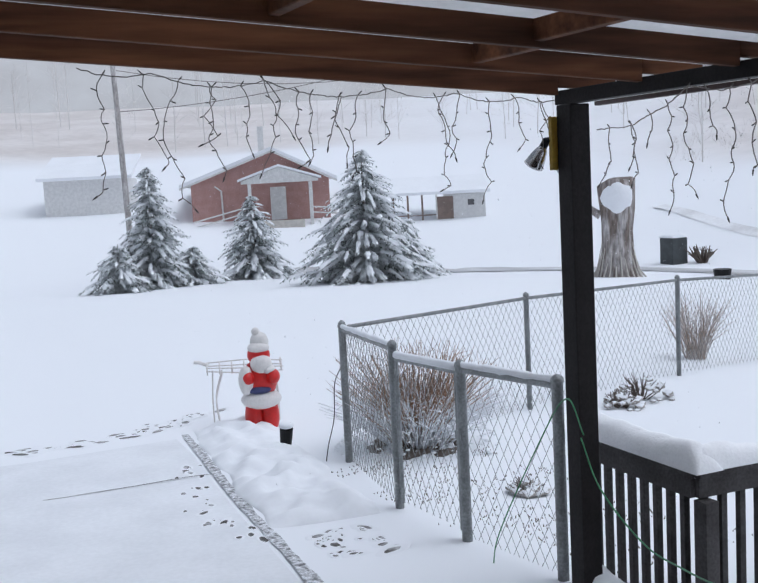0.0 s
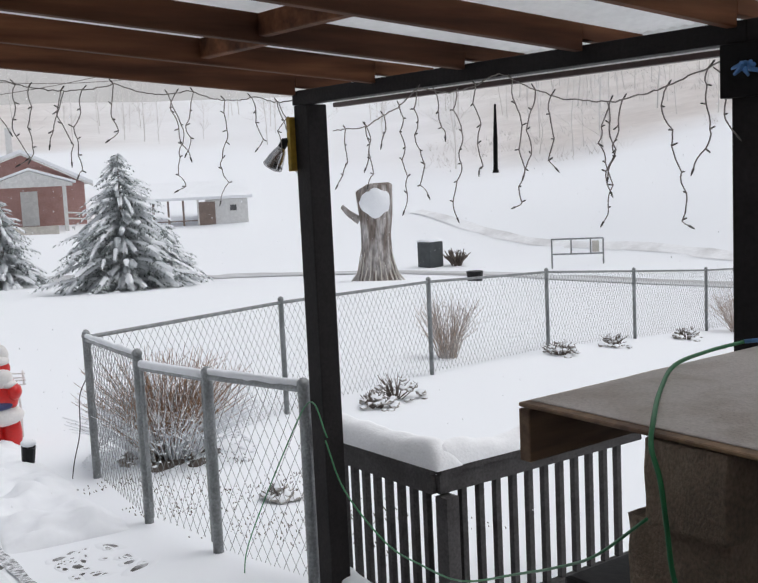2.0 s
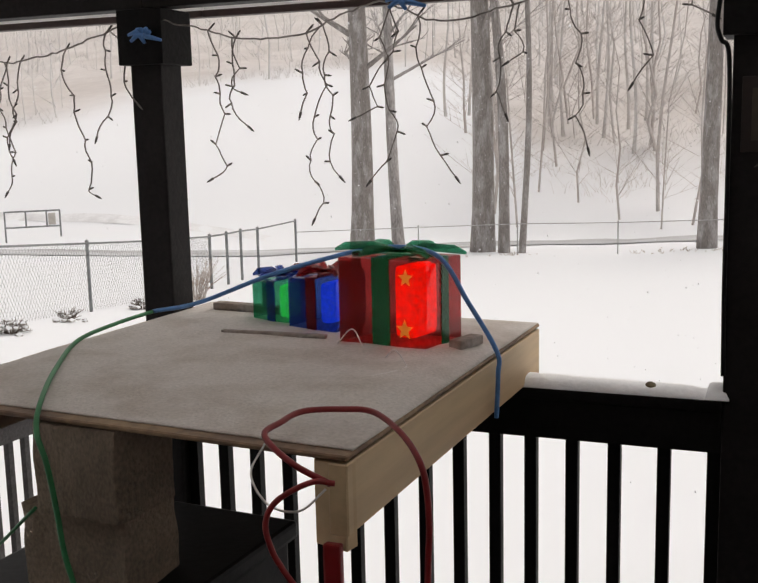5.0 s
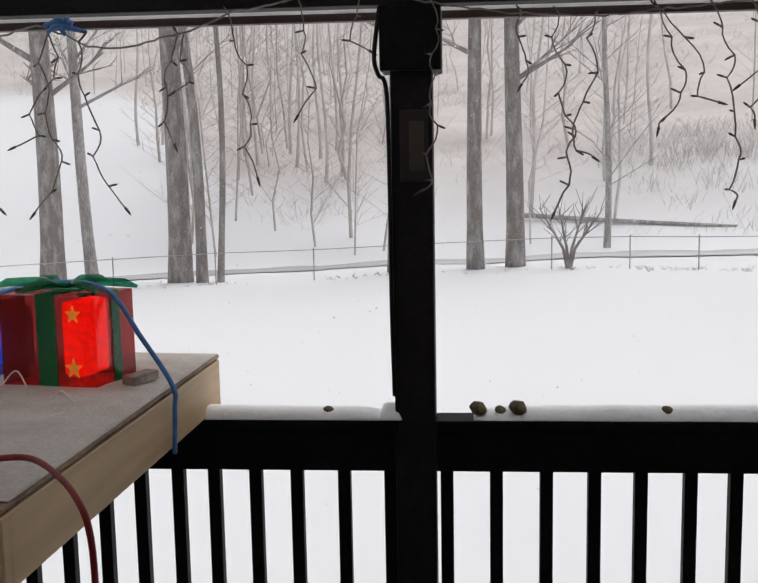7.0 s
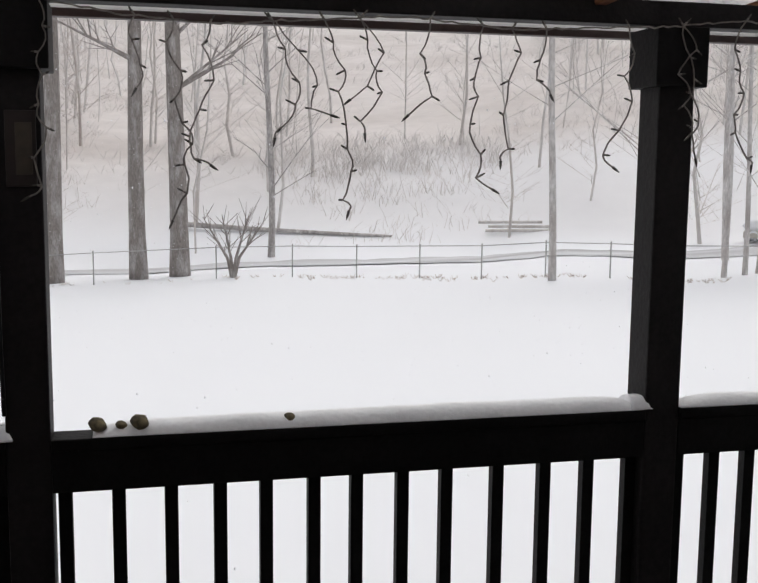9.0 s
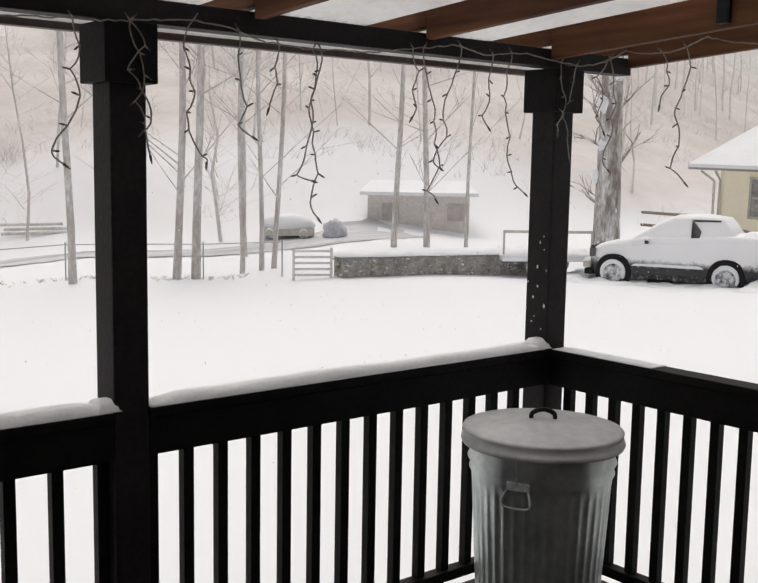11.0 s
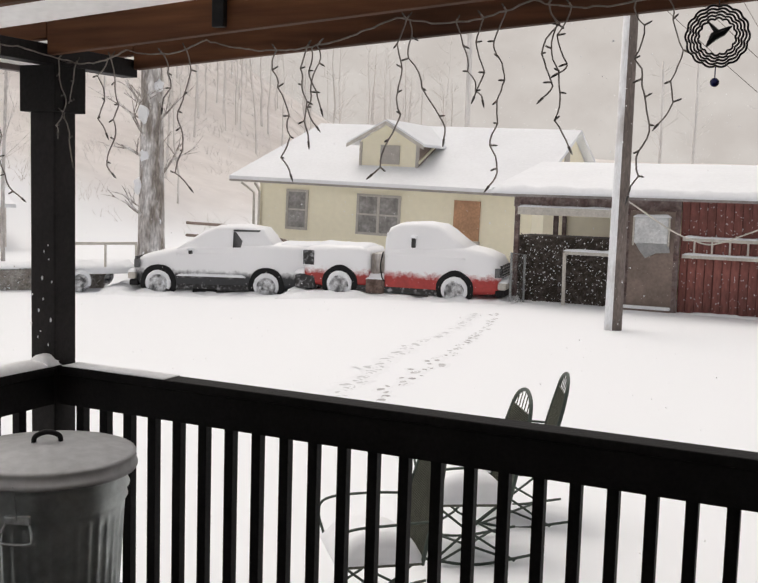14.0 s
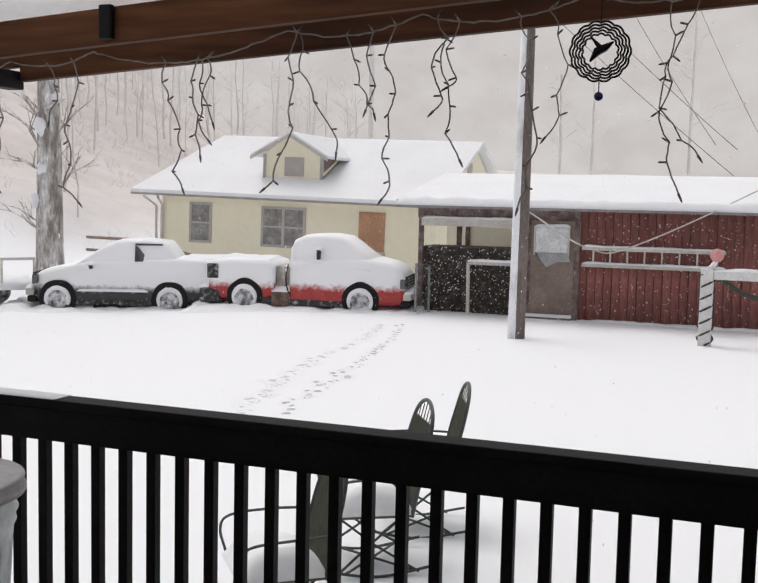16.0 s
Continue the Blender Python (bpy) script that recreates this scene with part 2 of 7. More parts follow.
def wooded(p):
    """How far the ground at p lies under the woods and their painted mist, from 0 to 1."""
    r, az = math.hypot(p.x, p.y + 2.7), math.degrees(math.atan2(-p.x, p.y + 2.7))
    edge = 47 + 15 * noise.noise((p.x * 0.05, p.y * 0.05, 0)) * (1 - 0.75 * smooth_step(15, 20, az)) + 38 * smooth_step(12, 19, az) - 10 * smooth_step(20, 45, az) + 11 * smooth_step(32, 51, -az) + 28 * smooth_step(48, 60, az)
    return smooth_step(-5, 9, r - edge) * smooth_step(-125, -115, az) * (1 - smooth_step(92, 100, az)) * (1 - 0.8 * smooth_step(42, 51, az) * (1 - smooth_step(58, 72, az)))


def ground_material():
    m = LITTER_HAZE.copy()
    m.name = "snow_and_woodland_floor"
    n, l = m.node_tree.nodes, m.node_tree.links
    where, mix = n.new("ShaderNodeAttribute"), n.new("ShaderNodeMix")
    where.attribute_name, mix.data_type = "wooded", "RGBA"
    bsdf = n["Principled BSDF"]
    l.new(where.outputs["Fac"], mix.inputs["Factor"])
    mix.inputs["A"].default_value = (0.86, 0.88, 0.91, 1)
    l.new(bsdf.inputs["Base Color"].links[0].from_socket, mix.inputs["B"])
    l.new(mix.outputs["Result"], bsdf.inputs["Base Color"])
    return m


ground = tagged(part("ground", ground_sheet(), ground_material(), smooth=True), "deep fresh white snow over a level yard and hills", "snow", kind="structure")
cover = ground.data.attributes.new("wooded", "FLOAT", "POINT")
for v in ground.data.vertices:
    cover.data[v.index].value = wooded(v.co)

# ---------- porch structure ----------
floor_bm = bmesh.new()
for k in range(29):
    box(floor_bm, -2.30, 3.76, -4.2 + k * 0.148, -4.2 + k * 0.148 + 0.14, -0.036, 0.0, 0.003)
for x in (-2.29, -1.2, 0, 1.8, 3.5):
    box(floor_bm, x, x + 0.04, -4.2, 0.08, -0.18, -0.036)
for x in (-2.25, 0.0, 3.5):
    for y in (-4.0, -0.1):
        box(floor_bm, x, x + 0.09, y, y + 0.09, -0.7, -0.18)
tagged(part("floor", floor_bm, GREY_PAINT), "dark painted porch deck of wooden boards", "deck", kind="structure")
# Unseen wall behind the camera; its brown is picked to reduce fill light.
wall = boxed(-6.4, 6.0, -4.5, -4.21, -0.7, 3.2, bevel=0)
tagged(part("wall_house", wall, mat("siding", (0.16, 0.12, 0.10), 0.6, var=0.12, scale=2, fine=30)), "unseen house wall behind the porch, dark brown to cut bounced light", "wall", kind="structure")

SLOPE = 0.066


def roof_z(y):
    """The underside of the rafters."""
    return 2.10 - SLOPE * y


def along(bm, x0, x1, y0, y1, base, height):
    """A board that follows the roof's slope."""
    v = [bm.verts.new(p) for p in [(x, y, roof_z(y) + base + h) for h in (0, height) for x, y in ((x0, y0), (x1, y0), (x1, y1), (x0, y1))]]
    for f in ((3, 2, 1, 0), (4, 5, 6, 7), (0, 1, 5, 4), (1, 2, 6, 5), (2, 3, 7, 6), (3, 0, 4, 7)):
        bm.faces.new([v[i] for i in f])
    bmesh.ops.bevel(bm, geom=list({e for q in v for e in q.link_edges}), offset=0.004, segments=1, affect="EDGES")
    return bm


roof = bmesh.new()
steps = 160
lines = [[], []]
for i in range(steps * 3 + 1):
    x = -4.45 + i * 8.66 / (steps * 3)
    for row, y in zip(lines, (-4.2, 0.42)):
        row.append(roof.verts.new((x, y, roof_z(y) + 0.112 + 0.007 * math.sin(i * 2 * math.pi / 3))))
for i in range(steps * 3):
    roof.faces.new((lines[0][i], lines[1][i], lines[1][i + 1], lines[0][i + 1]))
bmesh.ops.solidify(roof, geom=roof.faces[:], thickness=0.003)
tagged(part("ceiling", roof, ROOF_WHITE), "white corrugated roof sheets on the joists", "roof", kind="structure")
JX = [-4.31, -3.68, -3.10, -2.49, -1.87, -1.19, -0.51, 0.18, 0.87, 1.55, 2.24, 2.945, 3.60, 4.08]
for x in JX:
    drop = 0.018 if x > 3 else 0.0
    j = along(bmesh.new(), x, x + 0.04, -4.2, -0.002, -drop, 0.10 + drop)
    along(j, x, x + 0.04, -0.002, 0.36, 0.04, 0.06)
    tagged(part("roof_joist", j, JOIST), "reddish-brown stained rafter of the porch roof", "rafter", group="porch rafters")
for x0, x1, y in ((-3.10, -2.49, -1.0), (-3.68, -3.10, -0.9), (-3.10, -2.49, -2.0)):
    tagged(part("blocking", along(bmesh.new(), x0 + 0.042, x1 - 0.002, y, y + 0.04, 0.02, 0.078), JOIST), "short brown block between two rafters", "block", group="rafter blocks")
beam = thing("front_beam", "dark grey painted beam on the porch posts", "beam")
for x0, x1 in ((-4.31, -1.8), (-1.799, 4.11)):
    part("timber", boxed(x0, x1, 0.0, 0.075, 2.052, 2.122), GREY_PAINT, beam)
fascia = thing("eave_fascia", "white fascia board with a brown drip edge under the eaves", "fascia")
for x0, x1 in ((-4.45, -1.8), (-1.799, 4.15)):
    part("board", boxed(x0, x1, 0.37, 0.374, 2.082, 2.20), FASCIA, fascia)
    part("drip_edge", boxed(x0, x1, 0.36, 0.40, 2.056, 2.080), BROWN_TRIM, fascia, "dark brown drip edge")


def porch_post(x0, w, collar=True, label="dark grey painted square porch post with a trim collar"):
    p = thing("porch_post", label, "post", pose(x0 + w / 2, 0.06, 0), group="porch posts")
    part("shaft", boxed(-w / 2, w / 2, -0.06, 0.06, -0.9 if x0 < -3 else -0.036, 2.05, bevel=0.006), GREY_PAINT, p)
    if collar:
        part("collar", boxed(-w / 2 - 0.025, w / 2 + 0.025, -0.087, 0.087, 1.88, 2.049, bevel=0.004), DARK_PAINT, p, "dark trim collar")
    return p


porch_post(-4.30, 0.115, False, "plain dark grey square porch post beside the fence")
for x in (-1.855, -0.05, 1.765, 3.64):
    porch_post(x, 0.112)


# ---------- railings ----------
def evenly(start, pitch, stop):
    return [start + k * pitch for k in range(int((stop - start) / pitch) + 1)]


def railing(length, pitch, m, label, top=0.93, low=0.10, first=None, paint=GREY_PAINT, lower_rail=True, skirt=0.13, places=()):
    """A run of railing along its own x axis, its near face at y = 0."""
    r = thing("railing", label, "railing", m, group="porch railings")
    part("top_rail", boxed(0, length, -0.012, 0.085, top - 0.032, top, bevel=0.005), paint, r)
    part("skirt_board", boxed(0, length, 0.0, 0.036, top - skirt, top - 0.034, bevel=0.004), paint, r)
    if lower_rail:
        part("bottom_rail", boxed(0, length, 0.02, 0.075, low - 0.04, low, bevel=0.004), paint, r)
    me = None
    for x in places or evenly(first if first is not None else pitch, pitch, length - 0.04):
        if me is None:
            one = part("baluster", boxed(-0.018, 0.018, 0.038, 0.074, low, top - 0.034, bevel=0.003), paint, r)
            me = one.data
        else:
            one = new("baluster", me)
            one.parent = r
        one.location.x = x
    return r


railing(1.692, 0.1165, pose(-1.7425, 0, 0), "dark painted wooden railing with square balusters and snow on top", paint=DARK_PAINT, skirt=0.148,
        places=evenly(0.017, 0.1165, 0.85) + [0.9425, 1.0555, 1.1625, 1.2835, 1.4035, 1.5405, 1.6735])
railing(1.702, 0.1325, pose(0.0625, 0, 0), "dark painted wooden railing with square balusters and snow on top", paint=DARK_PAINT, skirt=0.148,
        places=[0.0285, 0.168, 0.308, 0.4415, 0.5695, 0.7055, 0.829, 0.965, 1.0975, 1.2555, 1.4045, 1.5435, 1.682])
railing(1.762, 0.1238, pose(1.8775, 0, 0), "dark painted wooden railing behind the steel can", first=0.0285, paint=DARK_PAINT, skirt=0.148)
railing(4.15, 0.1135, pose(3.659, -0.004, 0, 0, 0, -90), "long dark painted railing closing the porch end", first=0.066, paint=DARK_PAINT, skirt=0.15)


def rail_snow(x0, x1, m, height, seed, z=0.93, depth=0.095):
    s = part("rail_snow", mound(bmesh.new(), x0, x1, -0.01, depth - 0.01, z, height, nx=40, seed=seed), SNOW_SHADE, smooth=True)
    s.matrix_basis = m
    tagged(s, "ridge of snow lying along a porch rail", "snow", group="snow on the rails")
    return s


rail_snow(0.005, 1.68, pose(-1.738, 0, 0.0005), 0.029, 2.0)
rail_snow(0.1, 1.69, pose(0.067, 0, 0.0005), 0.033, 5.0)
rail_snow(0.0, 1.75, pose(1.881, 0, 0.0005), 0.030, 9.0)
rail_snow(0.02, 0.5, pose(3.659, -0.004, 0.0005, 0, 0, -90), 0.006, 12.0)

# ---------- more materials ----------
BARK = mat("grey_bark", (0.29, 0.262, 0.245), 0.95, var=0.3, scale=5, fine=34, bump=0.8, alt=(0.50, 0.48, 0.47), grain=2, blend=0.58)
# Bark for trees farther off: snow dust and haze both lighten it.
BARK_SNOW_HAZE = mat("snow_and_haze_bark", (0.40, 0.375, 0.36), 0.95, var=0.35, scale=4, fine=22, bump=0.6, alt=(0.62, 0.60, 0.59), grain=2, blend=0.55)
# Wood of the slopes: the farther off, the more haze in its colour.
FAR_WOOD = mat("far_hazy_wood", (0.71, 0.68, 0.66), 0.95, var=0.08, scale=1, fine=6, bump=0, alt=(0.79, 0.775, 0.765), grain=2)
MIST_WOOD = mat("hazy_wood", (0.61, 0.57, 0.545), 0.95, var=0.15, scale=1.5, fine=8, bump=0, alt=(0.74, 0.72, 0.705), grain=2)
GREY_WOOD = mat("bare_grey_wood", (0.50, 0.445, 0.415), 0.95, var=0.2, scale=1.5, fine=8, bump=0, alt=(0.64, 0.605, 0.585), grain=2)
NEEDLES = mat("snowy_needles", (0.185, 0.225, 0.205), 0.8, var=0.3, scale=2, fine=7, bump=0, alt=(0.33, 0.37, 0.36), snow=0.26)
TWIG = mat("tan_twigs", (0.36, 0.21, 0.12), 0.8, var=0.3, scale=4, fine=30, bump=0, alt=(0.22, 0.15, 0.11))
TWIG_DARK = mat("brown_twigs", (0.14, 0.11, 0.09), 0.8, var=0.3, bump=0)
ASPHALT = mat("wet_gravel_edge", (0.09, 0.085, 0.08), 0.8, var=0.5, scale=7, fine=40, bump=0.8, alt=(0.55, 0.56, 0.58), blend=0.56)
SLUSH = mat("thin_snow_on_road", (0.62, 0.63, 0.65), 0.8, var=0.12, scale=0.6, fine=5, bump=0.2, alt=(0.42, 0.42, 0.43), grain=0)
RED_PLASTIC = mat("red_plastic", (0.62, 0.015, 0.012), 0.35, var=0.1, bump=0)
WHITE_PLASTIC = mat("white_plastic", (0.78, 0.76, 0.74), 0.4, var=0.08, bump=0.05)
# Brick lightened to take in the mist before the far hall.
BRICK = mat("red_brick_wall", (0.47, 0.29, 0.265), 0.9, var=0.14, scale=2, fine=12, bump=0.3, alt=(0.43, 0.25, 0.225))
GLASS_DARK = mat("dark_window", (0.13, 0.13, 0.135), 0.12, var=0.2, bump=0)
CREAM = mat("cream_siding", (0.90, 0.85, 0.67), 0.7, var=0.03, scale=0.6, fine=5, bump=0.05)
RED_BARN = mat("red_barn_boards", (0.26, 0.095, 0.08), 0.85, var=0.35, scale=2, fine=14, bump=0.4, alt=(0.155, 0.058, 0.05), grain=2, random_tone=0.12)
TAUPE = mat("taupe_board", (0.26, 0.20, 0.17), 0.8, var=0.2, scale=2, fine=16)
PLASTER = mat("pale_trim", (0.60, 0.57, 0.52), 0.7, var=0.15, scale=4, fine=20)
# Leaf colour raised for mist over the hedge.
HEDGE = mat("hedge_leaves", (0.27, 0.245, 0.215), 0.9, var=0.35, scale=5, fine=22, bump=0.5, alt=(0.42, 0.40, 0.375), snow=0.38)
POLE_WOOD = mat("weathered_pole", (0.20, 0.165, 0.15), 0.9, var=0.3, scale=3, fine=30, bump=0.4, grain=2)
GREEN_CORD = mat("green_cord", (0.03, 0.22, 0.08), 0.45, var=0.1, bump=0)
RED_CORD = mat("red_cord", (0.24, 0.010, 0.012), 0.4, var=0.1, bump=0)
BLUE_STRAP = mat("blue_strap", (0.09, 0.26, 0.60), 0.5, var=0.2, bump=0.1)
TYRE = mat("tyre_rubber", (0.02, 0.02, 0.02), 0.8, var=0.2)
RIM = mat("snow_dusted_rim", (0.16, 0.16, 0.165), 0.6, 0.2, var=0.3, scale=7, fine=30, alt=(0.75, 0.76, 0.78), blend=0.5)


def tinted(name, colour, glow=0.0):
    """Clear coloured plastic film."""
    m = bpy.data.materials.new(name)
    m.use_nodes = True
    n, l = m.node_tree.nodes, m.node_tree.links
    b = n["Principled BSDF"]
    b.inputs["Base Color"].default_value = (*[c if glow else 0.35 * c for c in colour], 1)
    b.inputs["Roughness"].default_value = 0.12
    pass_through, mix, tex = n.new("ShaderNodeBsdfTransparent"), n.new("ShaderNodeMixShader"), n.new("ShaderNodeTexNoise")
    pass_through.inputs["Color"].default_value = (*[c ** 0.28 for c in colour], 1)
    tex.inputs["Scale"].default_value = 14
    span = n.new("ShaderNodeMapRange")
    span.inputs["To Min"].default_value, span.inputs["To Max"].default_value = 0.15, 0.75
    l.new(tex.outputs["Fac"], span.inputs["Value"]), l.new(span.outputs["Result"], mix.inputs["Fac"])
    l.new(b.outputs["BSDF"], mix.inputs[1]), l.new(pass_through.outputs["BSDF"], mix.inputs[2])
    l.new(mix.outputs["Shader"], n["Material Output"].inputs["Surface"])
    if glow:
        b.inputs["Emission Color"].default_value, b.inputs["Emission Strength"].default_value = (*colour, 1), glow
    return m


RED_FILM, GREEN_FILM, BLUE_FILM = tinted("red_film", (0.55, 0.01, 0.01)), tinted("green_film", (0.02, 0.60, 0.24)), tinted("blue_film", (0.01, 0.06, 0.60))
RED_LIT, GREEN_LIT, BLUE_LIT = tinted("lit_red_film", (1.0, 0.03, 0.01), 1.5), tinted("lit_green_film", (0.03, 0.8, 0.2), 0.7), tinted("lit_blue_film", (0.02, 0.15, 1.0), 0.8)
STAR = mat("gold_star", (0.80, 0.24, 0.02), 0.4, var=0.1, bump=0, glow=0.3)


def on(x, y, dz=0.0, turn=0.0):
    return pose(x, y, ground_z(x, y) + dz, 0, 0, turn)


# ---------- lower railing beside the fence ----------
RZ = 0.21
# The porch's grey paint, lightened to stand for open sky on this railing.
SKYLIT_PAINT = mat("skylit_grey_paint", (0.060, 0.056, 0.056), 0.7, var=0.3, scale=5, fine=60, bump=0.25, alt=(0.085, 0.081, 0.081), gloss=0.15)


def low_rail(p, q, z, pitch, name_label):
    way = Vector((q[0] - p[0], q[1] - p[1], 0))
    turn = math.degrees(math.atan2(way.y, way.x))
    return railing(way.length, pitch, pose(p[0], p[1], z - 0.93, 0, 0, turn), name_label, low=0.12, first=0.07, lower_rail=True, paint=SKYLIT_PAINT)


KX, KY = -3.745, 0.325
low_rail((-4.78, 0.375), (KX, KY), RZ, 0.107, "dark grey railing of the lower landing under thick snow")
low_rail((KX + 0.03, KY + 0.03), (-3.60, 1.85), RZ, 0.116, "dark grey railing of the lower landing seen side-on under snow")
corner = thing("corner_post", "dark grey corner post of the lower railing", "post", pose(KX, KY, 0))
part("shaft", boxed(0.0, 0.085, 0.02, 0.105, -0.8, RZ - 0.14), SKYLIT_PAINT, corner)


def corner_snow():
    bm = bmesh.new()
    for (p, q, n) in (((-4.78, 0.375), (KX + 0.06, KY + 0.01), 26), ((KX + 0.02, KY), (-3.60, 1.85), 26)):
        way = Vector((q[0] - p[0], q[1] - p[1], 0))
        u = way.normalized()
        v = Vector((-u.y, u.x, 0))
        mound(bm, 0, way.length, -0.02, 0.15, RZ + 0.001, 0.10, nx=n * 2, ny=10, rough=0.55, seed=way.x, skew=lambda x, y, p=p, u=u, v=v: (p[0] + u.x * x + v.x * y, p[1] + u.y * x + v.y * y))
    return bm


tagged(part("rail_snow", corner_snow(), SNOW_SHADE, smooth=True), "thick rounded cap of snow on the lower railing", "snow", group="snow on the rails")
tagged(part("snow_lump", mound(bmesh.new(), -4.36, -3.95, -0.02, 0.27, -0.72, 0.30, nx=14, ny=10), SNOW, smooth=True), "lump of snow at the foot of the lower railing", "snow")

# ---------- icicle lights ----------
FRONT = [(-3.867, 1.645), (-3.712, 1.642), (-3.583, 1.809), (-3.472, 1.523), (-3.355, 1.593), (-3.242, 1.836), (-3.11, 1.49), (-2.996, 1.686), (-2.792, 1.537), (-2.679, 1.648), (-2.599, 1.683), (-2.328, 1.482), (-2.274, 1.642), (-2.091, 1.471), (-1.929, 1.655), (-1.561, 1.525), (-1.467, 1.683), (-1.233, 1.406), (-1.181, 1.531), (-0.969, 1.519), (-0.888, 1.523), (-0.613, 1.691), (-0.475, 1.594), (-0.287, 1.772), (-0.122, 1.934)]
FRONT_B = [(0.067, 1.564), (0.297, 1.838), (0.392, 1.504), (0.482, 1.647), (0.643, 1.719), (0.778, 1.527), (0.874, 1.735), (1.066, 1.784), (1.218, 1.586), (1.299, 1.665), (1.4, 1.849), (1.647, 1.65), (1.814, 1.67), (2.013, 1.66), (2.17, 1.74), (2.313, 1.83), (2.442, 1.606), (2.474, 1.484), (2.866, 1.828), (2.914, 1.544), (3.096, 1.655), (3.256, 1.807), (3.354, 1.562), (3.631, 1.803)]
SIDE = [(-0.062, 1.697), (-0.227, 1.659), (-0.46, 1.894), (-0.558, 1.618), (-0.927, 1.671), (-1.043, 1.781), (-1.081, 1.831), (-1.398, 1.678), (-1.564, 1.91), (-1.653, 1.921), (-1.724, 1.65), (-1.853, 1.772), (-1.922, 1.984), (-2.105, 1.623), (-2.185, 1.826), (-2.521, 1.677), (-2.592, 1.789), (-2.829, 1.699), (-3.004, 1.824), (-3.265, 1.662)]
LEFT_END = [(-2.258, 1.715), (-2.087, 1.824), (-1.942, 1.638), (-1.796, 1.77), (-1.663, 1.867), (-1.553, 1.762), (-1.389, 1.802), (-1.335, 1.822), (-1.195, 1.796), (-1.098, 1.748), (-0.949, 1.898), (-0.683, 1.658), (-0.643, 1.811), (-0.549, 1.83), (-0.381, 1.597), (-0.228, 1.844), (-0.078, 1.653)]


def light_string(drops, at, high, hooks, label, seed, sag=0.09):
    """One string of icicle lights: at(s, z) gives the place of a point s along the beam; the cord sags between hooks."""
    rng = random.Random(seed)
    s = thing("icicle_lights", label, "string lights", group="icicle light strings")
    lo, hi = min(d[0] for d in drops) - 0.1, max(d[0] for d in drops) + 0.1
    ends = [lo] + [h for h in sorted(hooks) if lo < h < hi] + [hi]

    def cord_z(v):
        for a, b in zip(ends, ends[1:]):
            if a <= v <= b:
                u = (v - a) / (b - a)
                return high(v) - sag * (b - a) * 4 * u * (1 - u)
        return high(v)

    pts = []
    n = int((hi - lo) / 0.02)
    for i in range(n + 1):
        v = lo + (hi - lo) * i / n
        p = at(v, cord_z(v) + rng.uniform(-0.003, 0.003))
        pts.append((p[0] + rng.uniform(-0.003, 0.003), p[1] + rng.uniform(-0.003, 0.003), p[2]))
    part("cord", tubed(pts, 0.0030, 4), WIRE_DARK, s)

    def hanging(v, top, low, big):
        """A crooked drop: straight lengths between the bulbs, each turned a little against the last."""
        knots, side = [(v, top)], rng.choice((-1, 1))
        z, o = top, 0.0
        while z > low + 0.015:
            step = rng.uniform(0.05, 0.095)
            slope = side * rng.uniform(0.05, 0.5) * big - 0.7 * o
            if z - step < low + 0.06:
                slope = side * rng.uniform(0.15, 0.75)
            z = max(low, z - step)
            o += slope * step
            knots.append((v + o, z))
            if rng.random() < 0.7:
                side = -side
        line = []
        for (a, za), (b, zb) in zip(knots, knots[1:]):
            bow = rng.uniform(-0.012, 0.012)
            for k in range(4):
                u = k / 4
                line.append(at(a + (b - a) * u + bow * 4 * u * (1 - u) + rng.uniform(-0.0015, 0.0015), za + (zb - za) * u))
        line.append(at(*knots[-1]))
        return knots, line

    for v, low in drops:
        top = cord_z(v)
        bm, bulbs = bmesh.new(), []
        lines = [hanging(v, top, low, 1.0)]
        if rng.random() < 0.22 and top - low > 0.2:
            lines.append(hanging(v + rng.uniform(-0.02, 0.02), top, low + rng.uniform(0.06, 0.2), 1.8))
        for knots, line in lines:
            tube(bm, line, 0.0025, 4)
            for i, (a, z) in enumerate(knots[1:-1] + [(v, top)]):
                side, rise = rng.choice((-1, 1)), rng.uniform(-0.016, 0.014) if i < len(knots) - 2 else 0.022
                q = Vector(at(a, z))
                far = Vector(at(a + rng.uniform(0.012, 0.026) * side, z + rise)) - q
                tube(bm, [q, q + far * 0.45], 0.0031, 5)
                bulbs.append(([q + far * 0.45, q + far * 0.85, q + far], [0.0032, 0.0028, 0.001]))
            end, before = Vector(line[-1]), Vector(line[-3])
            way = (end - before).normalized()
            bulbs.append(([end, end + way * 0.016, end + way * 0.026], [0.0042, 0.0034, 0.001]))
        drop = part("drop", bm, WIRE_DARK, s)
        for line, radii in bulbs:
            part("bulb", tube(bmesh.new(), line, radii, 5), BULB, drop)
    return s


string_front = lambda v, z: (v, -0.012, z)
